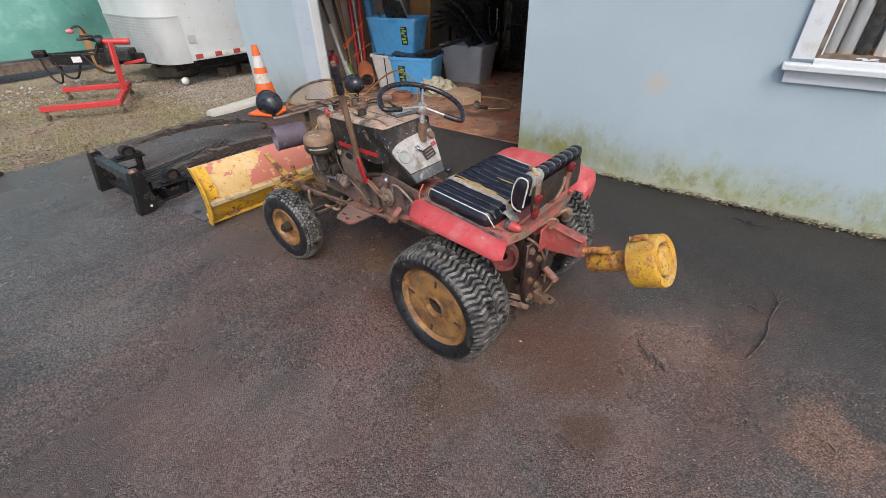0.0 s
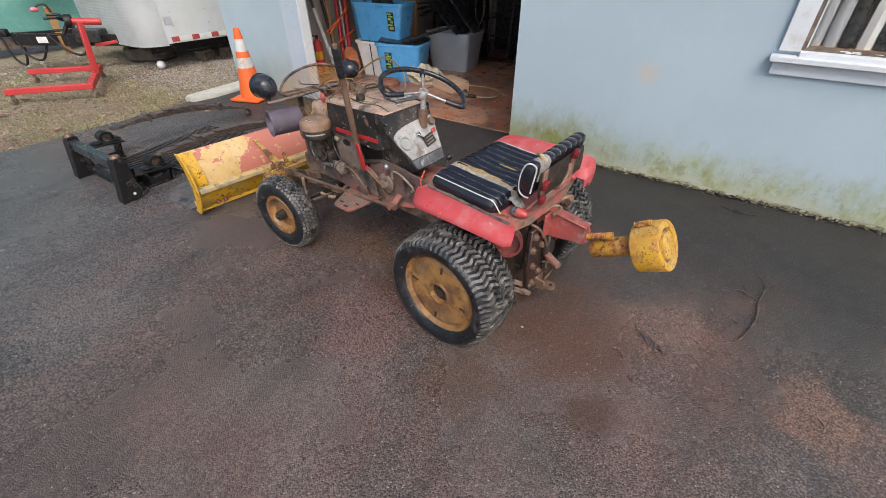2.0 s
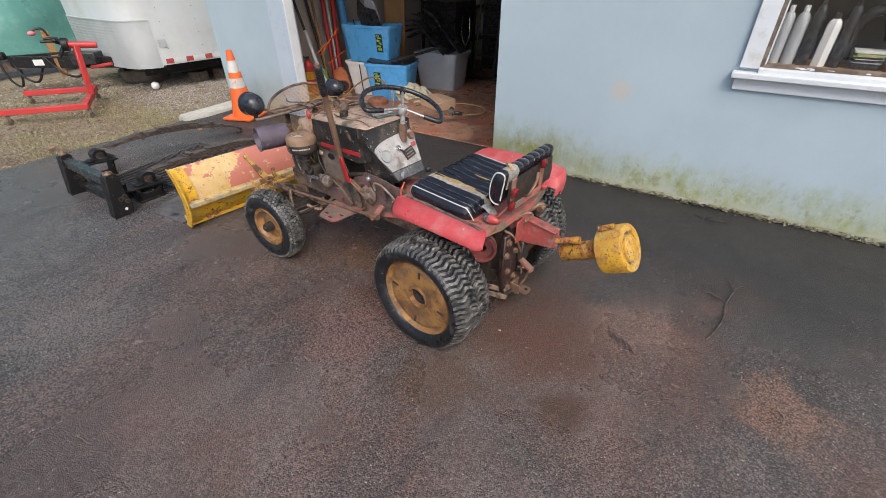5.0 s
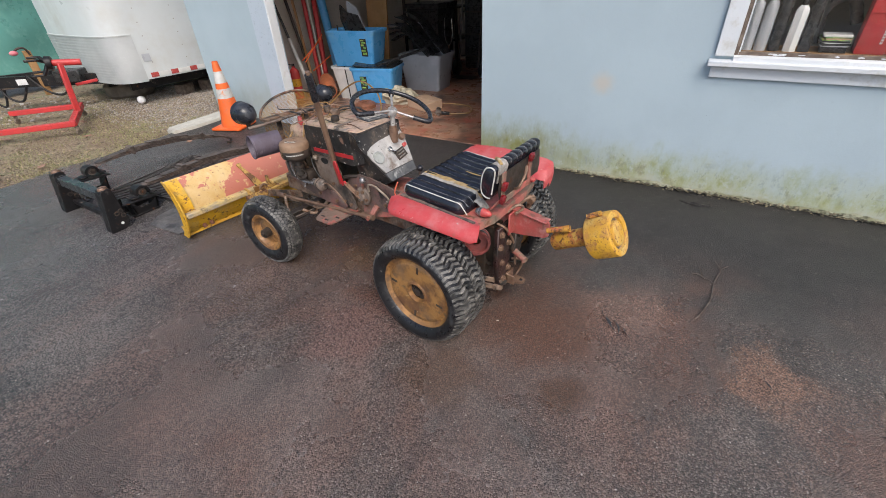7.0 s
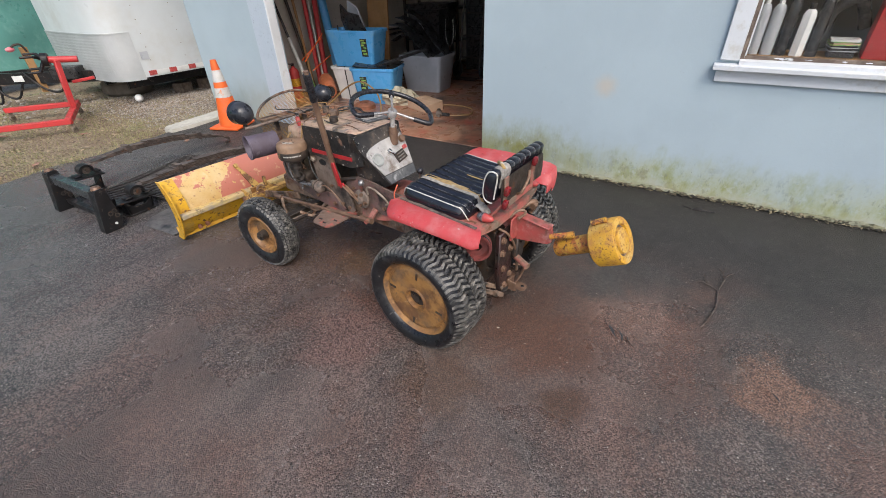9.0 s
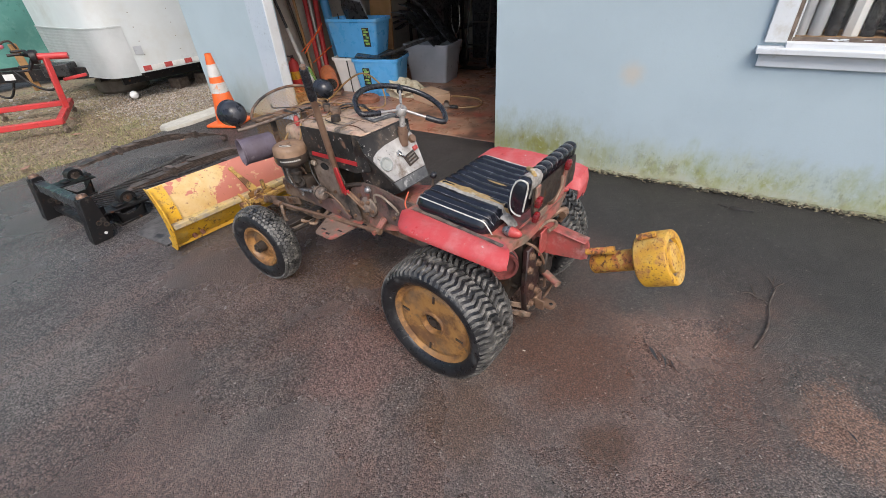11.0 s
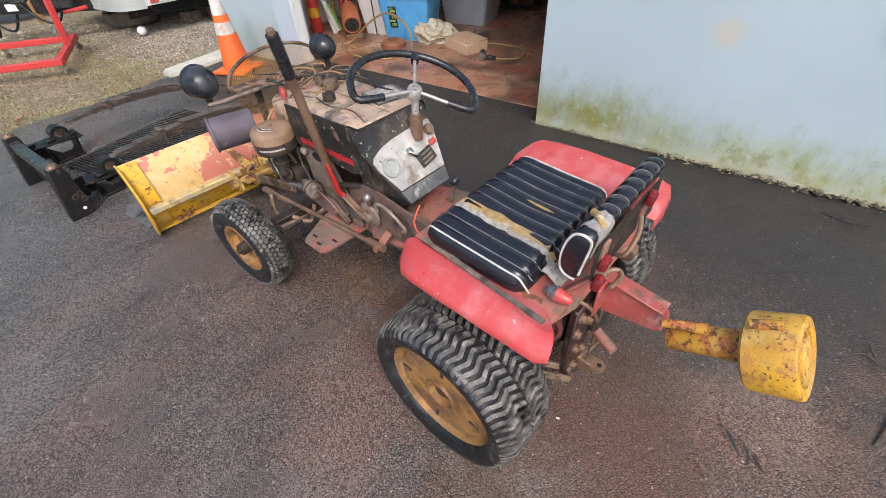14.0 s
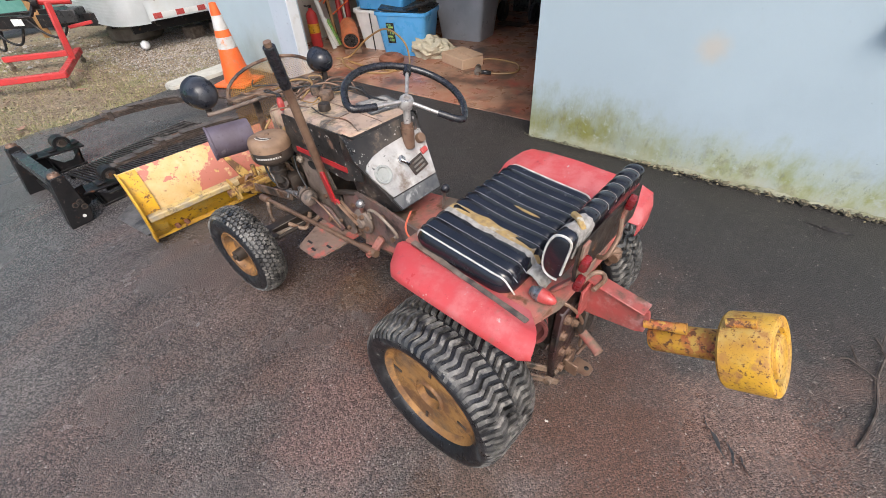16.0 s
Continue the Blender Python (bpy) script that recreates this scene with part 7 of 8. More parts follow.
def build_twig():
    tw = thing("twig", Matrix.Translation((1.02, -1.153, 0.0)), "thin dead twig lying on the drive", "twig")
    bm = bmesh.new()
    tube(bm, smooth([(-0.295, 0.054, 0.006), (-0.19, 0.02, 0.008), (-0.095, 0.0, 0.008), (0.035, -0.004, 0.01), (0.16, -0.03, 0.012), (0.19, -0.02, 0.012), (0.265, -0.03, 0.018)]), [0.0044] * 12 + [0.0036] * 12 + [0.0024] * 13, 6)
    part("stem", bm, M["twig"], tw)
    for pts in (((0.03, -0.004, 0.01), (0.05, 0.03, 0.015), (0.065, 0.048, 0.012), (0.11, 0.062, 0.014), (0.145, 0.072, 0.02)), ((0.06, 0.046, 0.012), (0.075, 0.075, 0.016), (0.07, 0.1, 0.01)), ((0.17, -0.026, 0.012), (0.2, -0.05, 0.02), (0.215, -0.062, 0.02)), ((0.2, -0.022, 0.013), (0.235, 0.0, 0.02))):
        bm = bmesh.new()
        tube(bm, smooth(pts, 4), 0.0028, 6)
        part("side_shoot", bm, M["twig"], tw)


def build_cracks():
    """Short open cracks: a dark gap with a raised flake along its lip."""
    for pts, w in ((((0.584, -0.696), (0.55, -0.71), (0.53, -0.735), (0.489, -0.757), (0.47, -0.775)), 0.008), (((0.53, -0.765), (0.50, -0.79), (0.455, -0.80)), 0.006), (((0.50, -0.815), (0.475, -0.825), (0.45, -0.85)), 0.005), (((0.47, -1.335), (0.45, -1.37), (0.42, -1.39)), 0.008), (((2.0, -0.9), (1.97, -1.0), (1.99, -1.1)), 0.006)):
        c = smooth([(x, y, 0) for x, y in pts], 4)
        rng = random.Random(int(pts[0][0] * 1000))
        wob = [rng.uniform(0.1, 1.3) * math.sin(math.pi * (i + 0.5) / len(c)) for i in range(len(c))]
        bm = bmesh.new()
        shell(bm, [[p + Vector((-0.3 * w * q, -w * q, 0.0022)), p + Vector((0.3 * w * q, w * q, 0.0022))] for p, q in zip(c, wob)], 0.002)
        solid("asphalt_crack", bm, M["darkstuff"], "short open crack in the asphalt", "crack", group="cracks in the drive", kind="structure")
        bm = bmesh.new()
        shell(bm, [[p + Vector((0.3 * w * q, w * q, 0.001)), p + Vector((0.5 * w * q, 1.8 * w * q, 0.008 * q + 0.001)), p + Vector((w * q, 4 * w * q, 0.0006))] for p, q in zip(c, wob)], 0.002)
        solid("asphalt_lip", bm, M["asphalt"], "lifted asphalt lip beside a crack", "asphalt", group="lips of the cracks", kind="structure")


def build_cone():
    cn = thing("traffic_cone", pose(1.83, 3.83, 0, 0, 0, 20), "orange traffic cone with two pale reflective bands", "cone")
    bm = bmesh.new()
    box(bm, 0.36, 0.36, 0.03, Matrix.Translation((0, 0, 0.018)), 0.012, 2)
    part("base", bm, M["orange"], cn)
    rad = lambda z: 0.135 - 0.152 * (z - 0.03)
    for nm, z0, z1, k, o in (("lower_cone", 0.03, 0.34, "orange", 0), ("band", 0.34, 0.44, "coneband", 0.001), ("middle_cone", 0.44, 0.50, "orange", 0), ("band", 0.50, 0.62, "coneband", 0.001), ("tip", 0.62, 0.72, "orange", 0)):
        bm = bmesh.new()
        lathe(bm, [(rad(z0) + o, z0), (rad(z1) + o, z1), (rad(z1) - 0.006, z1), (rad(z0) - 0.006, z0)], 40, closed=True)
        part(nm, bm, M[k], cn)


def build_slab():
    bm = bmesh.new()
    pts = [(1.36, 4.28), (1.36, 4.44), (1.42, 4.50), (2.19, 4.56), (2.19, 4.30), (1.9, 4.26), (1.6, 4.24)]
    prism(bm, pts, 0.06, Matrix.Translation((0, 0, 0.0)))
    bmesh.ops.bevel(bm, geom=list(bm.edges), offset=0.012, segments=2, affect="EDGES")
    solid("doorstep_slab", bm, M["concrete"], "pale worn concrete slab beside the house corner", "slab")


# ---- the yard: trailer, engine stand, tarpaulin, ball ----
def build_trailer():
    tr = thing("box_trailer", Matrix.Translation((0.0977, 0.0799, -0.143)) @ Matrix.Scale(1.1, 4), "white enclosed box trailer with diamond-plate nose", "trailer")
    out = [(1.83, 5.33), (1.70, 5.37), (1.60, 5.46), (1.55, 5.6), (1.54, 5.9), (1.56, 6.6), (1.62, 7.05), (1.8, 7.25)]
    z0, z1 = 0.43, 2.5

    def side(bm, pts, lo, hi, t):
        shell(bm, [[Vector((x, y, lo)), Vector((x, y, hi))] for x, y in pts], t)
    bm = bmesh.new()
    ring = [(6.0, 4.80)] + out + [(6.3, 6.9)]
    top, low = [bm.verts.new((x, y, z1)) for x, y in ring], [bm.verts.new((x, y, z0)) for x, y in ring]
    bm.faces.new(top), bm.faces.new(low)
    for i in range(len(ring)):
        j = (i + 1) % len(ring)
        bm.faces.new((top[i], top[j], low[j], low[i]))
    part("body", bm, M["trailer"], tr, "", 30)
    # diamond plate wrapped round the nose, with raised studs
    bm = bmesh.new()
    c = Vector((2.6, 6.3))
    off = [(Vector(p) - c).normalized() * 0.008 + Vector(p) for p in out]
    shell(bm, [[Vector((p.x, p.y, z0 - 0.02)), Vector((p.x, p.y, 0.95))] for p in off], 0.004)
    for a, b in zip(off, off[1:]):
        n = max(1, round((b - a).length / 0.04))
        d = (b - a).normalized()
        out_n = Vector((d.y, -d.x))
        if out_n.dot(a - c) < 0:
            out_n = -out_n
        ang = math.atan2(d.y, d.x)
        for i in range(n):
            p = a + (b - a) * ((i + 0.5) / n) + out_n * 0.0040
            for j in range(15):
                box(bm, 0.019, 0.0028, 0.005, Matrix.Translation((p.x, p.y, z0 + 0.008 + 0.034 * j)) @ Matrix.Rotation(ang, 4, "Z") @ Matrix.Rotation(0.8 if (i + j) % 2 else -0.8, 4, "Y"))
    for zz in (z0 - 0.012, 0.945):
        for a, b in zip(off, off[1:]):
            bar(bm, (a.x, a.y, zz), (b.x, b.y, zz), 0.014, 0.014, bevel=0)
    part("nose_plate", bm, M["diamond"], tr, "dull aluminium diamond plate")
    # reflective strip with red blocks on the lower side edge
    d = (Vector((6.0, 4.80)) - Vector(out[0])).normalized()
    nrm = Vector((d.y, -d.x))
    ang = math.atan2(d.y, d.x)
    for i in range(16):
        p = Vector(out[0]) + d * (0.03 + 0.125 * i + 0.0625) + nrm * 0.006
        bm = bmesh.new()
        wide = 0.09 if i % 2 == 0 else 0.155
        box(bm, wide, 0.006, 0.055, Matrix.Translation((p.x, p.y, z0 + 0.045)) @ Matrix.Rotation(ang, 4, "Z"))
        part("reflector", bm, M["taillens"] if i % 2 == 0 else M["reflect"], tr, "red reflector" if i % 2 == 0 else "white reflector strip")
    for x in (0.12, 0.55, 0.98, 1.41):
        p = Vector(out[0]) + d * x + nrm * 0.004
        for j in range(12):
            bm = bmesh.new()
            cyl(bm, 0.0055, 0.0055, 0.005, Matrix.Translation((p.x, p.y, 0.62 + 0.15 * j)) @ Matrix.Rotation(ang, 4, "Z") @ pose(0, 0, 0, 90), 8)
            part("rivet", bm, M["steel"], tr)
    p = Vector(out[0]) + d * 0.07 + nrm * 0.006
    bm = bmesh.new()
    box(bm, 0.09, 0.004, 0.09, Matrix.Translation((p.x, p.y, 0.68)) @ Matrix.Rotation(ang, 4, "Z"))
    part("sticker", bm, M["bin_grey"], tr, "small grey notice plate")
    # tongue and wheels
    bm = bmesh.new()
    bar(bm, (1.58, 5.97, 0.455), (0.78, 6.95, 0.485), 0.06, 0.13)
    bar(bm, (1.58, 6.9, 0.455), (0.78, 7.05, 0.485), 0.06, 0.13)
    part("tongue", bm, M["blackframe"], tr, "black steel A-frame tongue")
    bm = bmesh.new()
    box(bm, 0.3, 0.2, 0.14, Matrix.Translation((1.35, 6.2, 0.52)) @ pose(0, 0, 0, 0, 0, -52), 0.01)
    part("battery_box", bm, M["darkstuff"], tr)
    for pts in (((1.02, 6.6, 0.55), (1.10, 6.42, 0.36), (1.22, 6.30, 0.31), (1.32, 6.22, 0.47)), ((0.78, 6.95, 0.56), (0.80, 6.85, 0.32), (0.90, 6.75, 0.25), (0.98, 6.65, 0.42)), ((0.68, 7.05, 0.5), (0.69, 6.98, 0.28), (0.76, 6.92, 0.2), (0.82, 6.9, 0.4))):
        bm = bmesh.new()
        tube(bm, smooth(pts), 0.014, 8)
        part("safety_chain", bm, M["blackframe"], tr, "black slack chain")
    bm = bmesh.new()
    box(bm, 0.14, 0.1, 0.09, Matrix.Translation((0.70, 7.02, 0.56)) @ pose(0, 0, 0, 0, 0, -40), 0.02, 2)
    part("coupler", bm, M["blackframe"], tr, "black hitch coupler")
    bm = bmesh.new()
    box(bm, 0.12, 0.004, 0.07, Matrix.Translation((0.965, 6.66, 0.478)) @ pose(0, 0, 0, 0, 0, -51))
    part("notice", bm, M["reflect"], tr, "white sticker")
    bm = bmesh.new()
    bar(bm, (1.135, 6.52, 0.30), (1.12, 6.50, 0.83), 0.075, 0.05, (0, 1, 0), 0.006)
    part("jack_post", bm, M["wood"], tr, "tan wooden post standing by the tongue")
    bm = bmesh.new()
    tube(bm, smooth([(1.13, 6.46, 0.78), (1.10, 6.45, 0.86), (1.03, 6.46, 0.86), (0.98, 6.48, 0.815)]), 0.012, 8)
    part("jack_crank", bm, M["darkiron"], tr)
    bm = bmesh.new()
    bmesh.ops.create_uvsphere(bm, u_segments=14, v_segments=9, radius=0.035, matrix=Matrix.Translation((0.985, 6.47, 0.82)) @ Matrix.Diagonal((1.3, 0.8, 0.8, 1)))
    part("crank_grip", bm, M["pinkgrip"], tr, "faded pink crank grip")
    bm = bmesh.new()
    lathe(bm, [(0.09, -0.1), (0.27, -0.1), (0.31, -0.06), (0.31, 0.06), (0.27, 0.1), (0.09, 0.1)], 36, pose(2.02, 6.35, 0.215, 0, 0, 0), closed=True)
    part("spare_tyre", bm, M["drum"], tr, "mud-caked spare tyre lying flat")
    for x, y in ((3.2, 5.5), (3.3, 6.8)):
        bm = bmesh.new()
        lathe(bm, [(0.14, -0.09), (0.3, -0.1), (0.33, -0.05), (0.33, 0.05), (0.3, 0.1), (0.14, 0.09)], 36, pose(x, y, 0.45, 90, 0, -7), closed=True)
        part("tyre", bm, M["tyre"], tr)
    bm = bmesh.new()
    for y in (5.6, 6.2, 6.8):
        bar(bm, (1.7, y, 0.36), (6.0, y - 0.5, 0.36), 0.06, 0.12)
    part("chassis", bm, M["blackframe"], tr)
    for x, y, w in ((2.75, 6.3, 0.2), (3.15, 6.25, 0.25)):
        bm = bmesh.new()
        box(bm, w, 0.2, 0.16, pose(x, y, 0.04, 0, 0, 15), 0.01)
        solid("timber_block", bm, M["weathered"], "dark weathered timber block under the trailer", "timber block", group="blocks under the trailer")


def build_stand():
    st = thing("engine_stand", I4, "red steel engine stand on small castors", "engine stand")

    def tubebar(nm, a, b, w=0.06, h=0.06, up=(0, 0, 1), k="redbright"):
        bm = bmesh.new()
        bar(bm, a, b, w, h, up, 0.006)
        return part(nm, bm, M[k], st)
    tubebar("leg", (0.22, 5.98, 0.115), (0.89, 5.46, 0.115))
    tubebar("leg", (0.72, 6.9, 0.115), (1.30, 6.43, 0.115))
    tubebar("cross_beam", (0.86, 5.46, 0.12), (1.36, 6.44, 0.12), 0.066, 0.066)
    tubebar("upright", (1.13, 5.95, 0.14), (1.19, 5.95, 0.70), 0.056, 0.056, (0, 1, 0))
    tubebar("handle", (1.3, 6.1, 0.42), (1.5, 5.95, 0.45), 0.035, 0.035)
    bm = bmesh.new()
    rod(bm, (1.38, 5.86, 0.69), (1.14, 6.0, 0.71), 0.036, 20)
    part("head", bm, M["redbright"], st)
    bm = bmesh.new()
    rod(bm, (1.14, 6.0, 0.71), (1.09, 6.03, 0.715), 0.075, 20)
    for dx, dz in ((0.1, 0.06), (-0.1, 0.05), (0.08, -0.1), (-0.08, -0.12)):
        bar(bm, (1.1, 6.02, 0.715), (1.04 + dx * 0.5, 6.06 + dx, 0.715 + dz), 0.035, 0.025)
        rod(bm, (1.04 + dx * 0.5, 6.06 + dx, 0.715 + dz), (0.94 + dx * 0.5, 6.12 + dx, 0.715 + dz), 0.014, 8)
    part("mount_plate", bm, M["blackframe"], st, "black adjustable mounting arms")
    for x, y in ((0.25, 5.96), (0.88, 5.47), (0.75, 6.88), (1.34, 6.42)):
        bm = bmesh.new()
        cyl(bm, 0.036, 0.036, 0.026, Matrix.Translation((x, y, 0.012)) @ pose(0, 0, 0, 90, 0, 30), 18)
        bar(bm, (x, y, 0.03), (x, y, 0.095), 0.04, 0.03, (0, 1, 0))
        part("castor", bm, M["castor"], st, "dirty small castor")


def build_yard_things():
    bm = bmesh.new()
    rows = []
    for i in range(41):
        x = -7 + 10.5 * i / 40
        rows.append([Vector((x, 9.2 + 0.25 * noise.noise((x * 0.9, z * 0.8, 0)) + 0.05 * noise.noise((x * 4, z * 3, 5)), z)) for z in np.linspace(0.28, 3.2, 22)])
    shell(bm, rows, 0.01)
    solid("tarpaulin", bm, M["tarp"], "green tarpaulin draped in loose folds", "tarpaulin", angle=70)
    bm = bmesh.new()
    for i in range(5):
        bar(bm, (-7, 9.3, 0.1 + 0.03 * i), (3.4, 9.32, 0.1 + 0.03 * i), 0.3, 0.03)
    solid("timber_sill", bm, M["weathered"], "dark weathered timbers below the tarpaulin", "timbers")
    bm = bmesh.new()
    bmesh.ops.create_uvsphere(bm, u_segments=20, v_segments=12, radius=0.055, matrix=Matrix.Translation((2.03, 6.22, 0.045)))
    solid("ball", bm, M["bin_white"], "small white ball on the gravel", "ball")
    # gravel strip by the trailer and leaf litter over the yard
    rng = random.Random(8)
    verts, faces = [], []

    def stone(x, y, z, r):
        k = len(verts)
        a = rng.random() * 6
        for px, py, pz in ((1, 0, 0), (0, 1, 0), (-1, 0, 0), (0, -1, 0), (0, 0, 0.8), (0, 0, -0.6)):
            j = rng.uniform(0.7, 1.25) * r
            verts.append((x + j * (px * math.cos(a) - py * math.sin(a)), y + j * (px * math.sin(a) + py * math.cos(a)), z + j * pz))
        for t in ((0, 1, 4), (1, 2, 4), (2, 3, 4), (3, 0, 4), (1, 0, 5), (2, 1, 5), (3, 2, 5), (0, 3, 5)):
            faces.append(tuple(k + i for i in t))

    def lie(x, y):
        return -0.03 + 0.035 * noise.noise((x * 1.7, y * 1.7, 0)) + 0.018 * noise.noise((x * 6, y * 6, 3))
    for i in range(16000):
        x, y = rng.uniform(1.2, 3.6), rng.uniform(4.6, 7.2)
        if rng.random() > min(1, max(0.0, (x - 1.25) * 1.1)) or (x > 2.1 and y < 4.7):
            continue
        stone(x, y, lie(x, y) + 0.004, rng.uniform(0.004, 0.014))
    for i in range(900):
        x, y = rng.uniform(-3, 2), rng.uniform(6.9, 8.6)
        stone(x, y, lie(x, y) + 0.004, rng.uniform(0.008, 0.03))
    me = bpy.data.meshes.new("gravel")
    me.from_pydata(verts, [], faces)
    me.materials.append(mat_island("grey_brown_gravel", (0.15, 0.13, 0.11), (0.46, 0.41, 0.36), 0.8))
    tagged(new("gravel", me), "grey-brown loose gravel", "gravel", kind="stuff")
    verts, faces = [], []
    for i in range(9000):
        x, y = rng.uniform(-3.2, 2.6), 4.28 + 4.0 * rng.random() ** 1.3
        z = lie(x, y) + 0.006
        a, l, w, t = rng.random() * 6.3, rng.uniform(0.006, 0.026), rng.uniform(0.004, 0.011), rng.uniform(-0.012, 0.016)
        ca, sa = math.cos(a), math.sin(a)
        k = len(verts)
        for px, py, pz in ((-l, 0, t), (0, -w, 0.004), (l, 0, -t * 0.4 + 0.004), (0, w, 0.008)):
            verts.append((x + px * ca - py * sa, y + px * sa + py * ca, z + pz))
        faces.append((k, k + 1, k + 2, k + 3))
    me = bpy.data.meshes.new("leaf_litter")
    me.from_pydata(verts, [], faces)
    me.materials.append(mat_island("dry_leaf_litter", (0.10, 0.065, 0.045), (0.42, 0.32, 0.21), 0.85))
    tagged(new("leaf_litter", me), "dry brown leaf litter", "leaves", kind="stuff")
    verts, faces = [], []
    for i in range(40000):
        x, y = rng.uniform(-3.2, 2.2), 4.3 + 3.2 * rng.random() ** 1.5
        if noise.noise((x * 1.3, y * 1.3, 7)) < rng.uniform(-0.25, 0.35):
            continue
        z, a, hgt, b = lie(x, y) - 0.003, rng.random() * 6.3, rng.uniform(0.015, 0.05), rng.uniform(-0.025, 0.025)
        ca, sa = 0.0022 * math.cos(a), 0.0022 * math.sin(a)
        k = len(verts)
        verts += [(x - ca, y - sa, z), (x + ca, y + sa, z), (x + b, y + b * 0.7, z + hgt)]
        faces.append((k, k + 1, k + 2))
    me = bpy.data.meshes.new("grass")
    me.from_pydata(verts, [], faces)
    me.materials.append(mat_island("thin_winter_grass", (0.16, 0.17, 0.05), (0.42, 0.37, 0.19), 0.8))
    tagged(new("grass", me), "thin yellow-green winter grass", "grass", kind="stuff")
    rng = random.Random(3)
    for i in range(9):
        x, y = (1.272, 3.841) if i == 0 else (rng.uniform(-1.8, 1.4), rng.uniform(4.5, 6.2))
        bm = bmesh.new()
        tip = [(math.cos(q) * rng.uniform(0.045, 0.06) * 1.3 if j % 2 else math.cos(q) * 0.036, math.sin(q) * rng.uniform(0.6, 1.0) * (0.04 if j % 2 else 0.024)) for j, q in enumerate(np.linspace(0, 2 * math.pi, 15)[:-1])]
        prism(bm, tip, 0.002, pose(x, y, 0.012 if i == 0 else lie(x, y) + 0.025, rng.uniform(-12, 12), rng.uniform(-12, 12), rng.uniform(0, 360)))
        solid("oak_leaf", bm, M["leaf"], "brown fallen oak leaf", "leaf", group="fallen leaves")
    bm = bmesh.new()
    bmesh.ops.create_icosphere(bm, subdivisions=3, radius=0.07)
    for v in bm.verts:
        v.co = Vector((v.co.x * (1 + 0.3 * noise.noise(v.co * 14)), v.co.y, max(-0.02, v.co.z * 0.6))) * (1 + 0.2 * noise.noise(v.co * 9))
    solid("dark_stone", bm, M["darkiron"], "dark rough stone at the drive's edge", "stone", Matrix.Translation((-0.62, 4.33, 0.02)))
    # a few specks and bits on the drive
    for x, y in ((0.27, -0.27),):
        bm = bmesh.new()
        box(bm, 0.007, 0.012, 0.003, pose(x, y, 0.002, 0, 0, 40 * x), 0.001)
        solid("bark_chip", bm, M["piping"], "tiny pale chip on the asphalt", "chip", group="chips on the drive")


def mat_island(name, a, b, rough):
    m = bpy.data.materials.new(name)
    m.use_nodes = True
    n, k = m.node_tree.nodes, m.node_tree.links
    g, r = n.new("ShaderNodeNewGeometry"), n.new("ShaderNodeValToRGB")
    r.color_ramp.elements[0].color, r.color_ramp.elements[1].color = (*a, 1), (*b, 1)
    k.new(g.outputs["Random Per Island"], r.inputs[0])
    k.new(r.outputs[0], n["Principled BSDF"].inputs["Base Color"])
    n["Principled BSDF"].inputs["Roughness"].default_value = rough
    return m


# ---- inside the garage ----
def tote(name, m, w, d, h, k, label, lid=None):
    """A tapered storage bin with a rolled rim and moulded ribs."""
    t = thing(name, m, label, "storage bin")

    def ring(f, z, r):
        a, b = w / 2 * f, d / 2 * f
        pts = []
        for cx, cy, q0 in ((a - r, b - r, 0), (-a + r, b - r, 90), (-a + r, -b + r, 180), (a - r, -b + r, 270)):
            pts += [(cx + r * math.cos(radians(q0 + q)), cy + r * math.sin(radians(q0 + q)), z) for q in (0, 30, 60, 90)]
        return pts
    bm = bmesh.new()
    rows = [ring(0.78, 0.0, 0.04), ring(0.80, 0.01, 0.05), ring(0.95, h * 0.9, 0.05), ring(0.955, h * 0.92, 0.05), ring(1.0, h * 0.925, 0.05), ring(1.0, h, 0.05), ring(0.96, h, 0.05), ring(0.93, h * 0.9, 0.05), ring(0.8, 0.02, 0.05)]
    vs = [[bm.verts.new(p) for p in r] for r in rows]
    for a, b in zip(vs, vs[1:]):
        for i in range(16):
            bm.faces.new((a[i], a[(i + 1) % 16], b[(i + 1) % 16], b[i]))
    bm.faces.new(vs[0]), bm.faces.new(vs[-1])
    part("tub", bm, M[k], t)
    if lid:
        bm = bmesh.new()
        prism(bm, [(x, y) for x, y, z in ring(0.98, 0, 0.05)], 0.03, Matrix.Translation((0, 0, h + 0.005)))
        bmesh.ops.bevel(bm, geom=list(bm.edges), offset=0.01, segments=2, affect="EDGES")
        part("lid", bm, M[lid], t)
    return t


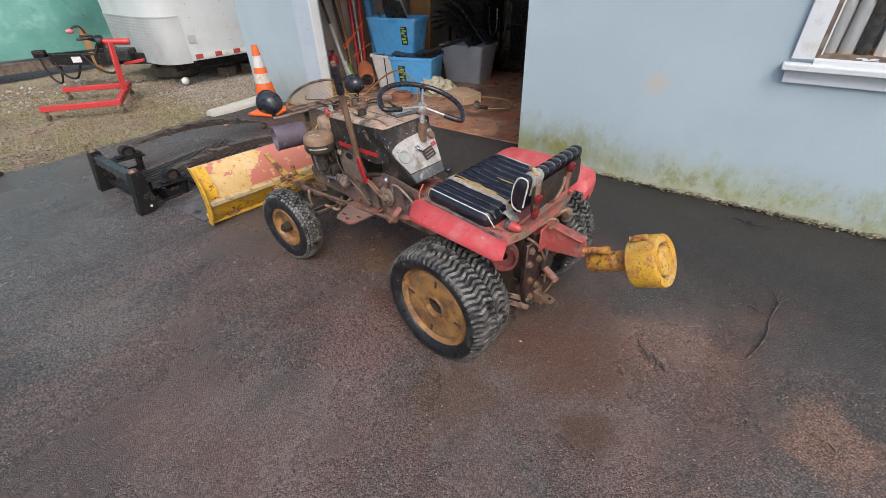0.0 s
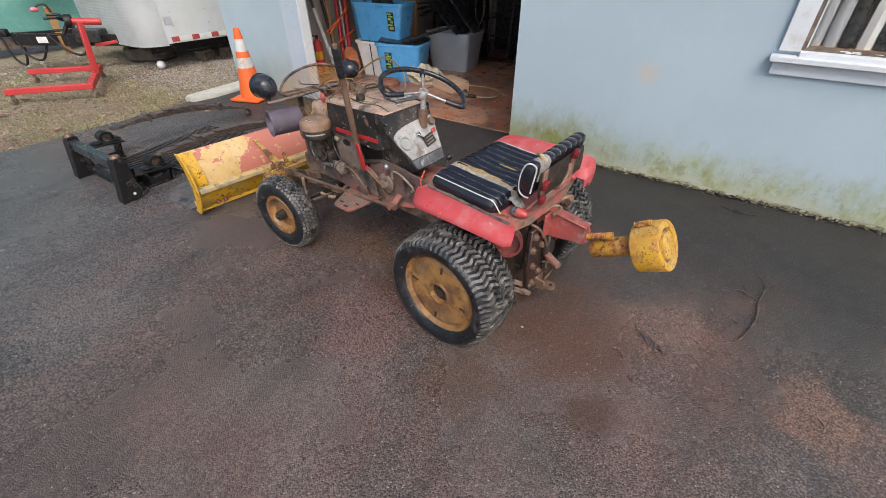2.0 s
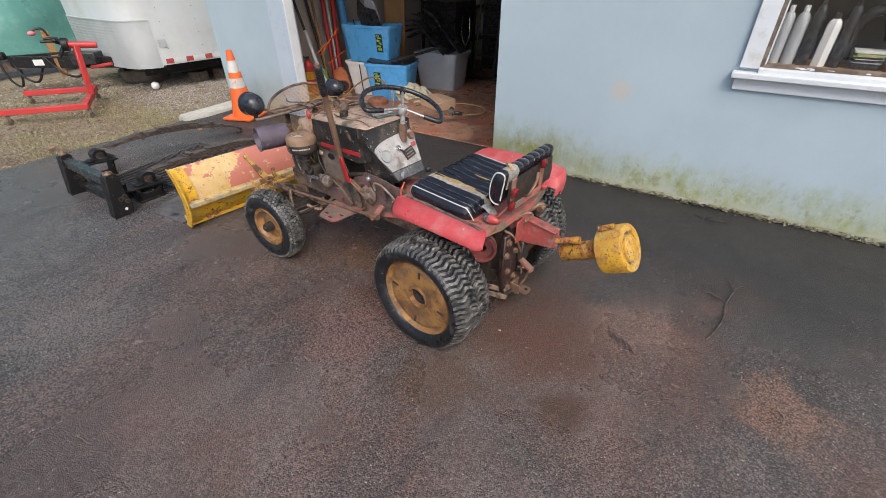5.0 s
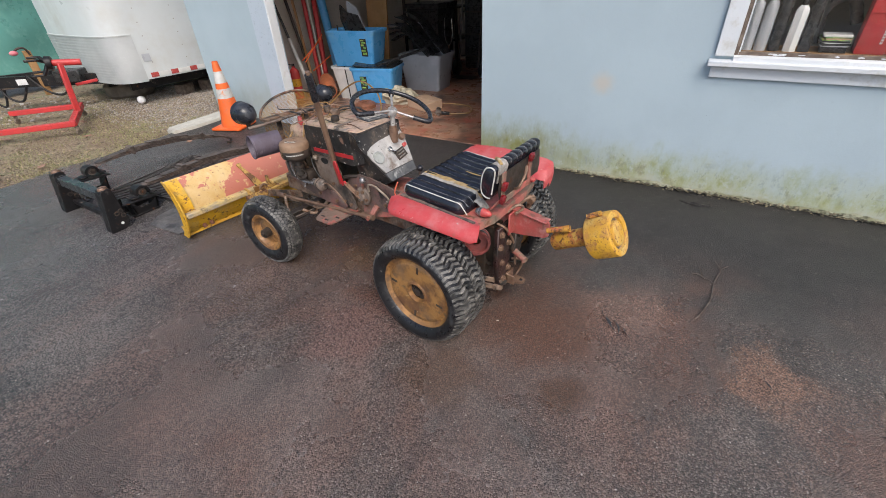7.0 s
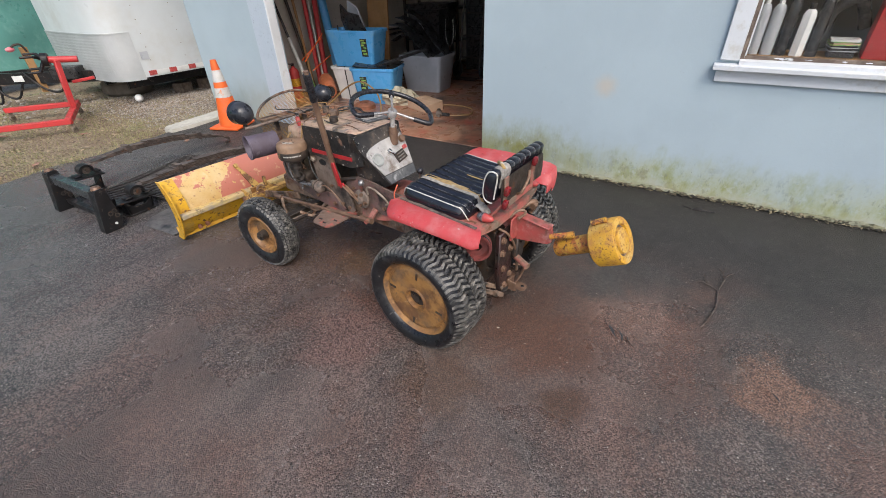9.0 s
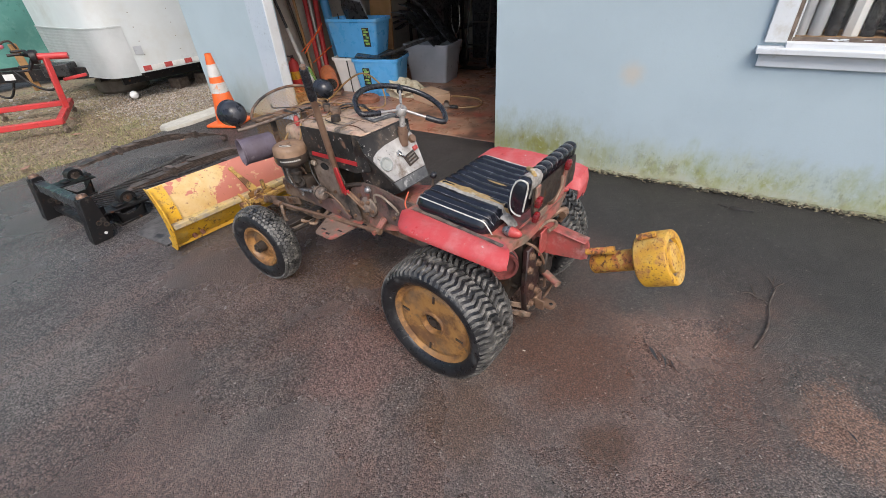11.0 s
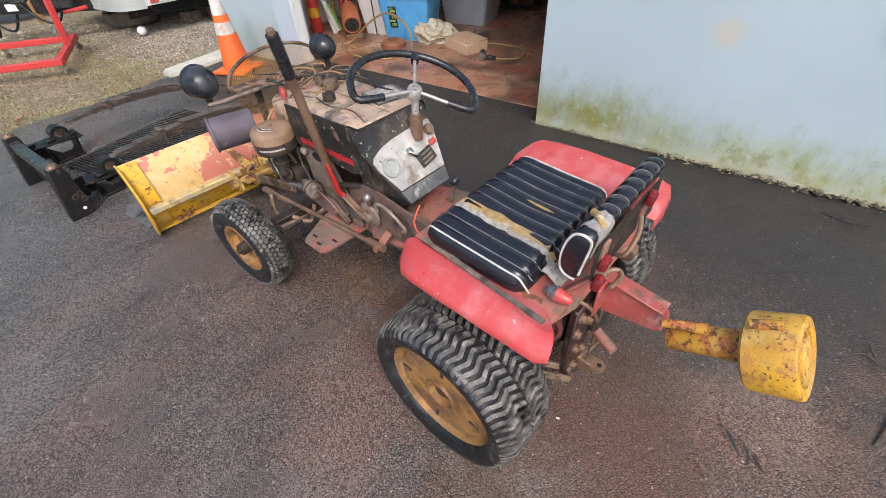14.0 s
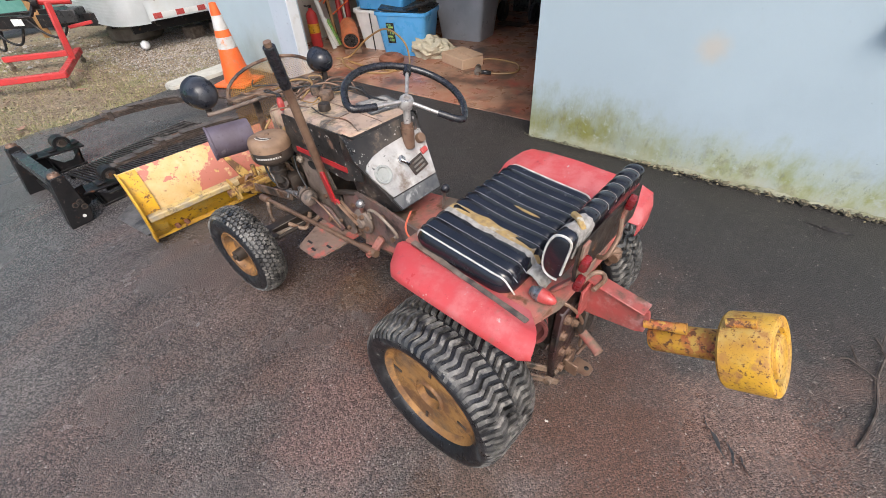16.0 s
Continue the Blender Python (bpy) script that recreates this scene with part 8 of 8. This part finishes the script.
def build_garage_things():
    tote("tote", pose(3.53, 3.245, 0, 0, 0, 6), 0.38, 0.76, 0.42, "bin_white", "white plastic storage tote at the bottom of a stack", None)
    up = tote("tote", pose(3.53, 3.245, 0.425, 0, 0, 6), 0.38, 0.76, 0.43, "bin_blue", "blue plastic storage tote stacked on a white one")
    fr = tote("tote", pose(3.49, 2.93, 0, 0, 0, 14), 0.44, 0.62, 0.44, "bin_blue", "blue plastic storage tote with a loose dark lid")
    tote("tote", pose(4.32, 2.68, 0, 0, 0, 4), 0.5, 0.68, 0.48, "bin_grey", "grey plastic storage tote heaped with black parts")
    for t, face, y in ((up, -0.171, -0.21), (fr, -0.197, 0.12)):
        bm = bmesh.new()
        box(bm, 0.004, 0.095, 0.21, pose(face, y, 0.235, 0, -6, 0), 0.0015)
        part("sticker", bm, M["darkstuff"], t, "dark sticker with bright yellow-green print")
        bm = bmesh.new()
        for yy, zz, w, h in ((0.012, 0.085, 0.05, 0.016), (-0.006, 0.06, 0.062, 0.018), (0.012, 0.03, 0.045, 0.022), (-0.014, 0.0, 0.04, 0.026), (0.008, -0.035, 0.06, 0.02), (-0.004, -0.07, 0.055, 0.026)):
            box(bm, 0.004, w, h, pose(face - 0.003 - 0.105 * zz, y + yy, 0.235 + zz, 0, -6, 0))
        part("print", bm, M["tote_yellow"], t, "bright yellow-green printed bars")
    bm = bmesh.new()
    prism(bm, [(-0.2, -0.3), (0.2, -0.3), (0.22, 0.26), (0.05, 0.3), (-0.2, 0.25)], 0.012, pose(3.49, 2.93, 0.462, 4, -5, 14))
    solid("board", bm, M["darkstuff"], "dark flat board lying on the blue tote", "board")
    bm = bmesh.new()
    bar(bm, (3.30, 2.78, 0.475), (3.9, 2.42, 0.60), 0.05, 0.025)
    solid("strip", bm, M["darkstuff"], "black plastic strip laid across the totes", "strip")
    # black car trim heaped in the grey tote
    rng = random.Random(5)
    for i in range(6):
        bm = bmesh.new()
        x, y = 4.26 + rng.uniform(-0.14, 0.14), 2.72 + rng.uniform(-0.12, 0.22)
        pts = smooth([(x, y + 0.35, 0.62 + 0.07 * i), (x + 0.05, y + 0.15, 0.7 + 0.03 * i), (x, y - 0.1, 0.6), (x + 0.02, y - 0.26, 0.45)], 5)
        rows = [[p + Vector((dx, 0, 0.02 * abs(dx) * 10)) for dx in (-0.1, -0.04, 0.04, 0.1)] for p in pts]
        shell(bm, rows, 0.012)
        solid("plastic_panel", bm, M["darkstuff"], "curved black plastic car panel heaped in the tote", "car panel", group="panels in the grey tote")
    # upper blue tote's contents and a ply board behind
    for i, (dx, dy, ln, k) in enumerate(((0, 0.05, 0.45, "darkstuff"), (0.05, -0.1, 0.5, "bin_grey"), (-0.06, -0.2, 0.4, "darkstuff"))):
        bm = bmesh.new()
        prism(bm, [(-0.09, 0), (0.09, 0.02), (0.13, ln * 0.6), (0.02, ln), (-0.1, ln * 0.8)], 0.02, pose(3.53 + dx, 3.25 + dy, 0.70, 75, 10 * i, 70 + 12 * i))
        solid("plastic_panel", bm, M[k], "bent dark plastic panel standing in the blue tote", "panel", group="panels in the blue tote")
    bm = bmesh.new()
    box(bm, 0.025, 0.34, 1.7, pose(4.05, 3.28, 0.86, 8, -6, 0), 0.003)
    solid("plywood_board", bm, M["wood"], "tan plywood board leaning behind the totes", "board")
    # cardboard, cloth, flywheel cover, drill
    bx = thing("cardboard_box", pose(3.38, 2.14, 0, 0, 0, -22), "flattened brown card box on the garage floor", "box")
    bm = bmesh.new()
    box(bm, 0.26, 0.40, 0.10, Matrix.Translation((0, 0, 0.052)), 0.006)
    part("carton", bm, M["cardboard"], bx)
    bm = bmesh.new()
    box(bm, 0.13, 0.38, 0.004, pose(0.07, 0, 0.107, 0, -3, 0))
    part("flap", bm, M["cardboard"], bx)
    bm = bmesh.new()
    bmesh.ops.create_icosphere(bm, subdivisions=5, radius=1.0)
    for v in bm.verts:
        p = v.co.normalized()
        fold = 0.5 - abs(noise.noise(p * 1.7 + Vector((3.1, 0.4, 1.0)))) * 1.6
        crease = 0.5 - abs(noise.noise(p * 3.6 + Vector((0.7, 5.2, 2.0)))) * 1.8
        f = 0.88 + 0.34 * fold + 0.15 * crease + 0.25 * noise.noise(p * 1.1)
        v.co = Vector((p.x * 0.17 * f, p.y * 0.24 * f, max(-0.001, 0.07 + p.z * (0.14 + 0.05 * p.y) * f)))
    solid("crumpled_canvas", bm, M["cloth"], "crumpled cream canvas heap on the floor", "cloth", pose(3.47, 2.56, 0.004, 0, 0, 20), angle=60)
    fl = thing("recoil_starter", pose(3.1, 2.88, 0.0), "rusty round recoil starter housing on the floor", "starter housing")
    bm = bmesh.new()
    lathe(bm, [(0.06, 0.075), (0.09, 0.075), (0.12, 0.06), (0.135, 0.045), (0.135, 0.004), (0.125, 0.004), (0.12, 0.045), (0.06, 0.065)], 36, closed=True)
    part("housing", bm, M["startrust"], fl)
    for i in range(14):
        bm = bmesh.new()
        q = 2 * math.pi * i / 14
        bar(bm, (0.02 * math.cos(q), 0.02 * math.sin(q), 0.073), (0.065 * math.cos(q), 0.065 * math.sin(q), 0.073), 0.006, 0.006, bevel=0)
        part("vane", bm, M["startrust"], fl)
    bm = bmesh.new()
    cyl(bm, 0.024, 0.024, 0.012, Matrix.Translation((0, 0, 0.074)), 16)
    part("boss", bm, M["startrust"], fl)
    dr = thing("power_drill", pose(3.2, 1.83, 0.0, 0, 0, -60), "grey and black power drill lying on the floor", "drill")
    bm = bmesh.new()
    rod(bm, (0, -0.08, 0.04), (0, 0.06, 0.04), 0.036, 16, 0.03)
    part("motor", bm, M["steel"], dr)
    bm = bmesh.new()
    rod(bm, (0, 0.06, 0.04), (0, 0.13, 0.03), 0.02, 14, 0.012)
    rod(bm, (0, 0.13, 0.03), (0, 0.2, 0.022), 0.007, 10)
    part("chuck", bm, M["darkstuff"], dr)
    bm = bmesh.new()
    bar(bm, (0.0, -0.04, 0.03), (0.13, -0.06, 0.02), 0.035, 0.035, bevel=0.008)
    part("handle", bm, M["darkstuff"], dr)
    for pts, r, k, lab in (
        (((3.2, 1.74, 0.01), (3.35, 1.5, 0.012), (3.6, 1.62, 0.012), (3.62, 1.95, 0.012), (3.45, 2.1, 0.012)), 0.009, "cable_y", "tan power cord looped on the floor"),
        (((2.86, 3.3, 0.012), (2.80, 2.9, 0.012), (2.86, 2.62, 0.012), (3.0, 2.55, 0.02), (3.12, 2.68, 0.2), (3.1, 2.9, 0.32), (3.06, 3.15, 0.22), (2.98, 3.4, 0.02), (2.86, 3.5, 0.012)), 0.010, "cable_y", "tan hose looped over the starter housing"),
        (((2.9, 3.45, 0.012), (2.72, 3.2, 0.012), (2.66, 2.9, 0.012), (2.74, 2.66, 0.012), (2.9, 2.6, 0.012)), 0.010, "cable_y", "tan hose coiled on the floor"),
        (((3.47, 3.5, 0.9), (3.44, 3.46, 0.6), (3.40, 3.42, 0.4), (3.28, 3.3, 0.36), (3.2, 3.2, 0.05)), 0.007, "cable", "black cord hanging over the tote"),
    ):
        bm = bmesh.new()
        tube(bm, smooth(pts, 8), r, 8)
        solid("cord", bm, M[k], lab, "cord", group="cords")
    # torpedo heater
    ht = thing("torpedo_heater", pose(3.25, 3.62, 0, 0, 0, 0), "orange torpedo heater with black grille", "heater")
    HM = pose(-0.16, -0.16, 0.15, -72, 0, -42)
    bm = bmesh.new()
    lathe(bm, [(0.08, 0.0), (0.096, 0.0), (0.1, 0.01), (0.1, 0.24), (0.092, 0.32), (0.08, 0.33), (0.08, 0.02)], 32, HM, closed=True)
    part("barrel", bm, M["heater"], ht)
    bm = bmesh.new()
    cyl(bm, 0.08, 0.08, 0.03, HM @ Matrix.Translation((0, 0, 0.022)), 24)
    for i in range(7):
        q = math.pi * i / 7
        bar(bm, HM @ Vector((0.08 * math.cos(q), 0.08 * math.sin(q), 0.004)), HM @ Vector((-0.08 * math.cos(q), -0.08 * math.sin(q), 0.004)), 0.005, 0.005, bevel=0)
    part("grille", bm, M["darkstuff"], ht)
    bm = bmesh.new()
    box(bm, 0.2, 0.34, 0.05, pose(-0.03, -0.03, 0.03, 0, 0, -42), 0.006)
    part("stand", bm, M["leverrust"], ht)
    # fire extinguisher
    ex = thing("fire_extinguisher", pose(3.12, 4.1, 0.0), "red fire extinguisher with yellow label", "fire extinguisher")
    bm = bmesh.new()
    lathe(bm, [(0, 0), (0.06, 0), (0.066, 0.012), (0.066, 0.33), (0.06, 0.37), (0.035, 0.40), (0.022, 0.41), (0.022, 0.43), (0, 0.43)], 28)
    part("cylinder", bm, M["redbright"], ex)
    bm = bmesh.new()
    lathe(bm, [(0.0668, 0.17), (0.0675, 0.17), (0.0675, 0.27), (0.0668, 0.27)], 28, closed=True)
    part("label", bm, M["yellow"], ex, "yellow label band")
    bm = bmesh.new()
    bar(bm, (0, 0, 0.44), (-0.1, -0.04, 0.47), 0.02, 0.012)
    cyl(bm, 0.02, 0.02, 0.04, Matrix.Translation((0, 0, 0.44)), 14)
    part("valve", bm, M["darkstuff"], ex)
    bm = bmesh.new()
    tube(bm, smooth([(0.01, 0.0, 0.45), (0.06, 0.05, 0.42), (0.075, 0.03, 0.25)]), 0.009, 8)
    part("hose", bm, M["cable"], ex)
    # long-handled tools leaning on the side wall
    for x0, y0, x1, z1, r, k, lab in ((3.5, 4.02, 3.74, 1.9, 0.03, "redbright", "red steel bar leaning on the wall"), (3.62, 4.02, 3.98, 1.9, 0.035, "redbright", "red steel post leaning on the wall"), (3.56, 4.0, 3.82, 1.7, 0.012, "reflect", "pale stick leaning on the wall"), (3.86, 3.95, 4.0, 2.0, 0.06, "bin_blue", "blue rolled sheet leaning on the wall"), (3.4, 4.05, 3.5, 1.9, 0.018, "wood", "wooden tool handle leaning on the wall"), (3.45, 4.08, 3.4, 1.4, 0.02, "darkiron", "rusty iron bar leaning on the wall")):
        bm = bmesh.new()
        rod(bm, (x0, y0, 0.002), (x1, 4.34, z1), r, 12)
        solid("tool_handle", bm, M[k], lab, "tool handle", group="tools leaning in the corner")
    sc = thing("scraper", I4, "black and white long-handled scraper leaning in the corner", "scraper")
    foot, tip = Vector((3.17, 3.85, 0.004)), Vector((3.2, 4.33, 1.27))
    bm = bmesh.new()
    rod(bm, foot.lerp(tip, 0.5), tip, 0.017, 12)
    part("handle", bm, M["darkstuff"], sc, "black handle")
    bm = bmesh.new()
    rod(bm, foot, foot.lerp(tip, 0.6), 0.027, 14, 0.022)
    part("sleeve", bm, M["reflect"], sc, "white plastic sleeve")
    sn = thing("snow_brush", pose(3.16, 3.8, 0, 0, 0, 0), "white and yellow-green snow brush leaning in the corner", "brush")
    bm = bmesh.new()
    prism(bm, [(-0.04, 0.02), (0.04, 0.0), (0.05, 0.3), (0.0, 0.34), (-0.05, 0.3)], 0.025, pose(0.06, 0.02, 0.02, 72, -8, 30))
    part("head", bm, M["bin_white"], sn)
    bm = bmesh.new()
    prism(bm, [(-0.015, 0.02), (0.02, 0.02), (0.02, 0.32), (-0.015, 0.3)], 0.028, pose(0.075, 0.0, 0.02, 72, -8, 30))
    part("edge", bm, M["green"], sn, "lime green edge")
    for i, (a, b) in enumerate((((3.04, 3.75, 0.51), (3.43, 3.75, 0.80)), ((3.02, 3.78, 0.53), (3.42, 3.78, 0.74)), ((3.13, 3.73, 0.39), (3.52, 3.75, 0.52)))):
        bm = bmesh.new()
        rod(bm, a, b, 0.007, 8)
        solid("marker_rod", bm, M["orange"], "orange fibreglass marker rod", "rod", group="marker rods")
    # hand truck, fork and dark shelving at the back
    hk = thing("hand_truck", pose(5.1, 2.45, 0, 0, 0, 0), "dark hand truck standing at the back", "hand truck")
    bm = bmesh.new()
    for dy in (-0.17, 0.17):
        rod(bm, (0.05, dy, 0.12), (0.25, dy, 1.25), 0.014, 10)
    for z in (0.3, 0.6, 0.9):
        rod(bm, (0.08 + 0.17 * z, -0.17, z), (0.08 + 0.17 * z, 0.17, z), 0.01, 8)
    box(bm, 0.2, 0.36, 0.008, Matrix.Translation((-0.06, 0, 0.02)))
    part("frame", bm, M["darkiron"], hk)
    for dy in (-0.23, 0.23):
        bm = bmesh.new()
        lathe(bm, [(0.03, -0.03), (0.1, -0.035), (0.125, -0.02), (0.125, 0.02), (0.1, 0.035), (0.03, 0.03)], 28, Matrix.Translation((0.1, dy, 0.125)) @ pose(0, 0, 0, 90), closed=True)
        part("wheel", bm, M["tyre"], hk)
    fk = thing("garden_fork", pose(4.7, 2.53, 0, 0, 0, 0), "steel fork standing tines up", "fork")
    bm = bmesh.new()
    tube(bm, smooth([(0, -0.06, 0.87), (0, -0.06, 0.64), (0, 0.0, 0.52), (0, 0.06, 0.64), (0, 0.06, 0.87)]), 0.007, 8)
    part("tines", bm, M["chrome"], fk)
    bm = bmesh.new()
    rod(bm, (0, 0, 0.0), (0, 0, 0.53), 0.011, 10)
    part("shaft", bm, M["leverrust"], fk)
    cb = thing("cabinet", pose(6.1, 2.2, 0, 0, 0, 0), "dark steel tool cabinet in the gloom", "cabinet")
    bm = bmesh.new()
    box(bm, 0.6, 1.3, 1.9, Matrix.Translation((0, 0, 0.955)), 0.01)
    part("case", bm, M["darkstuff"], cb)
    for i in range(6):
        bm = bmesh.new()
        box(bm, 0.02, 1.2, 0.27, Matrix.Translation((-0.312, 0, 0.2 + 0.3 * i)), 0.006)
        part("drawer", bm, M["darkstuff"], cb)
    bm = bmesh.new()
    box(bm, 0.006, 0.13, 0.06, Matrix.Translation((-0.326, -0.2, 0.93)))
    part("tag", bm, M["reflect"], cb, "white paper tag")
    bn = thing("wheelie_bin", pose(5.5, 3.3, 0, 0, 0, 0), "black wheeled refuse bin with pale round mark", "refuse bin")
    bm = bmesh.new()
    rows = [[(sx * w, sy * w, z) for sx, sy in ((1, 1), (-1, 1), (-1, -1), (1, -1))] for w, z in ((0.22, 0.02), (0.29, 0.95), (0.31, 0.96), (0.31, 1.02))]
    vs = [[bm.verts.new(p) for p in r] for r in rows]
    for a, b in zip(vs, vs[1:]):
        for i in range(4):
            bm.faces.new((a[i], a[(i + 1) % 4], b[(i + 1) % 4], b[i]))
    bm.faces.new(vs[0]), bm.faces.new(vs[-1])
    part("tub", bm, M["darkstuff"], bn)
    bm = bmesh.new()
    lathe(bm, [(0.06, 0), (0.085, 0), (0.085, 0.004), (0.06, 0.004)], 24, pose(-0.285, 0.08, 0.68, 0, -86, 0), closed=True)
    part("mark", bm, M["bin_grey"], bn, "pale ring mark")
    sh = thing("shelving", pose(6.3, 3.7, 0, 0, 0, 0), "dark loaded shelving at the back of the garage", "shelving")
    for z in (0.4, 0.9, 1.4, 1.9):
        bm = bmesh.new()
        box(bm, 0.5, 1.1, 0.03, Matrix.Translation((0, 0, z)))
        part("shelf_board", bm, M["darkstuff"], sh)
    for dx in (-0.24, 0.24):
        for dy in (-0.54, 0.54):
            bm = bmesh.new()
            bar(bm, (dx, dy, 0), (dx, dy, 2.0), 0.04, 0.04, (0, 1, 0))
            part("upright", bm, M["darkiron"], sh)
    # things on the sill shelf behind the glass
    z = WIN[2] + 0.02
    x0 = WALL + 0.03
    for y, r, h, k, lab in ((-1.017, 0.03, 0.30, "bin_grey", "grey spray can"), (-1.085, 0.032, 0.30, "bin_grey", "dull grey spray can"), (-1.155, 0.03, 0.34, "darkstuff", "black bottle"), (-1.235, 0.036, 0.27, "bin_white", "white plastic bottle"), (-1.305, 0.03, 0.34, "darkstuff", "dark bottle")):
        b = thing("bottle", Matrix.Translation((x0 + 0.1, y, z)), lab + " on the window shelf", "bottle", group="bottles behind the window")
        bm = bmesh.new()
        lathe(bm, [(0, 0), (r, 0), (r, h * 0.78), (r * 0.8, h * 0.86), (r * 0.45, h * 0.9), (0, h * 0.9)], 6 if k == "bin_white" else 20)
        if k == "bin_grey":
            lathe(bm, [(r + 0.0006, h * 0.3), (r + 0.0006, h * 0.7), (r + 0.0002, h * 0.7), (r + 0.0002, h * 0.3)], 20, closed=True)
        part("can", bm, M[k], b)
        bm = bmesh.new()
        cyl(bm, r * 0.42, r * 0.42, h * 0.12, Matrix.Translation((0, 0, h * 0.95)), 14)
        part("cap", bm, M["bin_white"] if k == "bin_grey" else M["darkstuff"], b)
    rc = thing("red_case", pose(x0 + 0.13, -1.668, z, 0, 0, -4), "red metal case with pale lettering bar on the shelf", "case")
    bm = bmesh.new()
    box(bm, 0.14, 0.26, 0.30, Matrix.Translation((0, 0, 0.15)), 0.008, 2)
    box(bm, 0.008, 0.24, 0.012, Matrix.Translation((-0.071, 0, 0.21)), 0.002)
    part("shell", bm, M["redbright"], rc)
    bm = bmesh.new()
    for q in range(8):
        box(bm, 0.003, 0.012, 0.009, Matrix.Translation((-0.0715, 0.03, 0.06 + 0.0145 * q)))
    part("lettering", bm, M["reflect"], rc, "pale lettering bar")
    for i, (k, th) in enumerate((("darkstuff", 0.03), ("bin_grey", 0.006), ("darkstuff", 0.012), ("reflect", 0.004), ("darkstuff", 0.010), ("tote_yellow", 0.005), ("cardboard", 0.008), ("green", 0.006), ("reflect", 0.012))):
        bm = bmesh.new()
        box(bm, 0.13, 0.12 + 0.006 * (i % 3), th, pose(x0 + 0.14, -1.445 + 0.004 * (i % 2), z + 0.002 + (0, 0.03, 0.036, 0.048, 0.052, 0.062, 0.067, 0.075, 0.081)[i] + th / 2, 0, 0, 4 * (i % 4) - 4), 0.0008)
        solid("booklet", bm, M[k], "booklet in a stack on the window shelf", "booklet", group="booklets on the shelf")
    bm = bmesh.new()
    tube(bm, smooth([(x0 + 0.24, -1.355, z + 0.03), (x0 + 0.23, -1.355, z + 0.22), (x0 + 0.23, -1.455, z + 0.28), (x0 + 0.24, -1.525, z + 0.14)]), 0.03, 10)
    solid("hose", bm, M["darkstuff"], "thick black hose on the shelf", "hose")


def build_wall_foot():
    rng = random.Random(21)
    verts, faces = [], []
    for i in range(1300):
        y = rng.uniform(-4.5, 0.8)
        r = rng.uniform(0.003, 0.013) * (1.0 if y < 0.0 else 0.45)
        x, z = WALL - abs(rng.gauss(0, 0.018)) - 0.002, rng.uniform(0, 0.02)
        k, a = len(verts), rng.random() * 6
        for px, py, pz in ((1, 0, 0), (0, 1.6, 0), (-1, 0, 0), (0, -1.6, 0), (0, 0, 0.8), (0, 0, -0.6)):
            j = rng.uniform(0.7, 1.3) * r
            verts.append((x + j * (px * math.cos(a) - py * math.sin(a)), y + j * (px * math.sin(a) + py * math.cos(a)), max(0.0, z + j * pz)))
        for t in ((0, 1, 4), (1, 2, 4), (2, 3, 4), (3, 0, 4), (1, 0, 5), (2, 1, 5), (3, 2, 5), (0, 3, 5)):
            faces.append(tuple(k + q for q in t))
    me = bpy.data.meshes.new("render_crumbs")
    me.from_pydata(verts, [], faces)
    me.materials.append(mat_island("crumbled_render", (0.02, 0.018, 0.014), (0.22, 0.19, 0.12), 0.9))
    tagged(new("render_crumbs", me), "crumbled render and grit along the wall foot", "crumbs", kind="stuff")
    bm = bmesh.new()
    rows = []
    for i in range(260):
        y = -6.9 + 7.68 * i / 259
        d, hh = 0.007 + 0.01 * noise.noise((y * 9, 0, 0)), 0.026 + 0.016 * noise.noise((y * 5, 3, 0)) + 0.012 * noise.noise((y * 31, 3, 0))
        if y > 0.0:
            d, hh = d * 0.4, hh * 0.45
        rows.append([Vector((WALL - 0.002 - max(0.002, d), y, 0.004 + 0.012 * abs(noise.noise((y * 23, 9, 0))))), Vector((WALL - 0.001 - max(0.003, d * 0.8), y, hh * 0.7)), Vector((WALL - 0.0005, y, hh))])
    shell(bm, rows, 0.004)
    solid("render_lip", bm, M["concrete_old"], "ragged crumbling lip of render at the wall foot", "render", kind="structure")


build_wall_foot()
build_spring_frame()
build_grating()
build_twig()
build_cracks()
build_cone()
build_slab()
build_trailer()
build_stand()
build_yard_things()
build_garage_things()
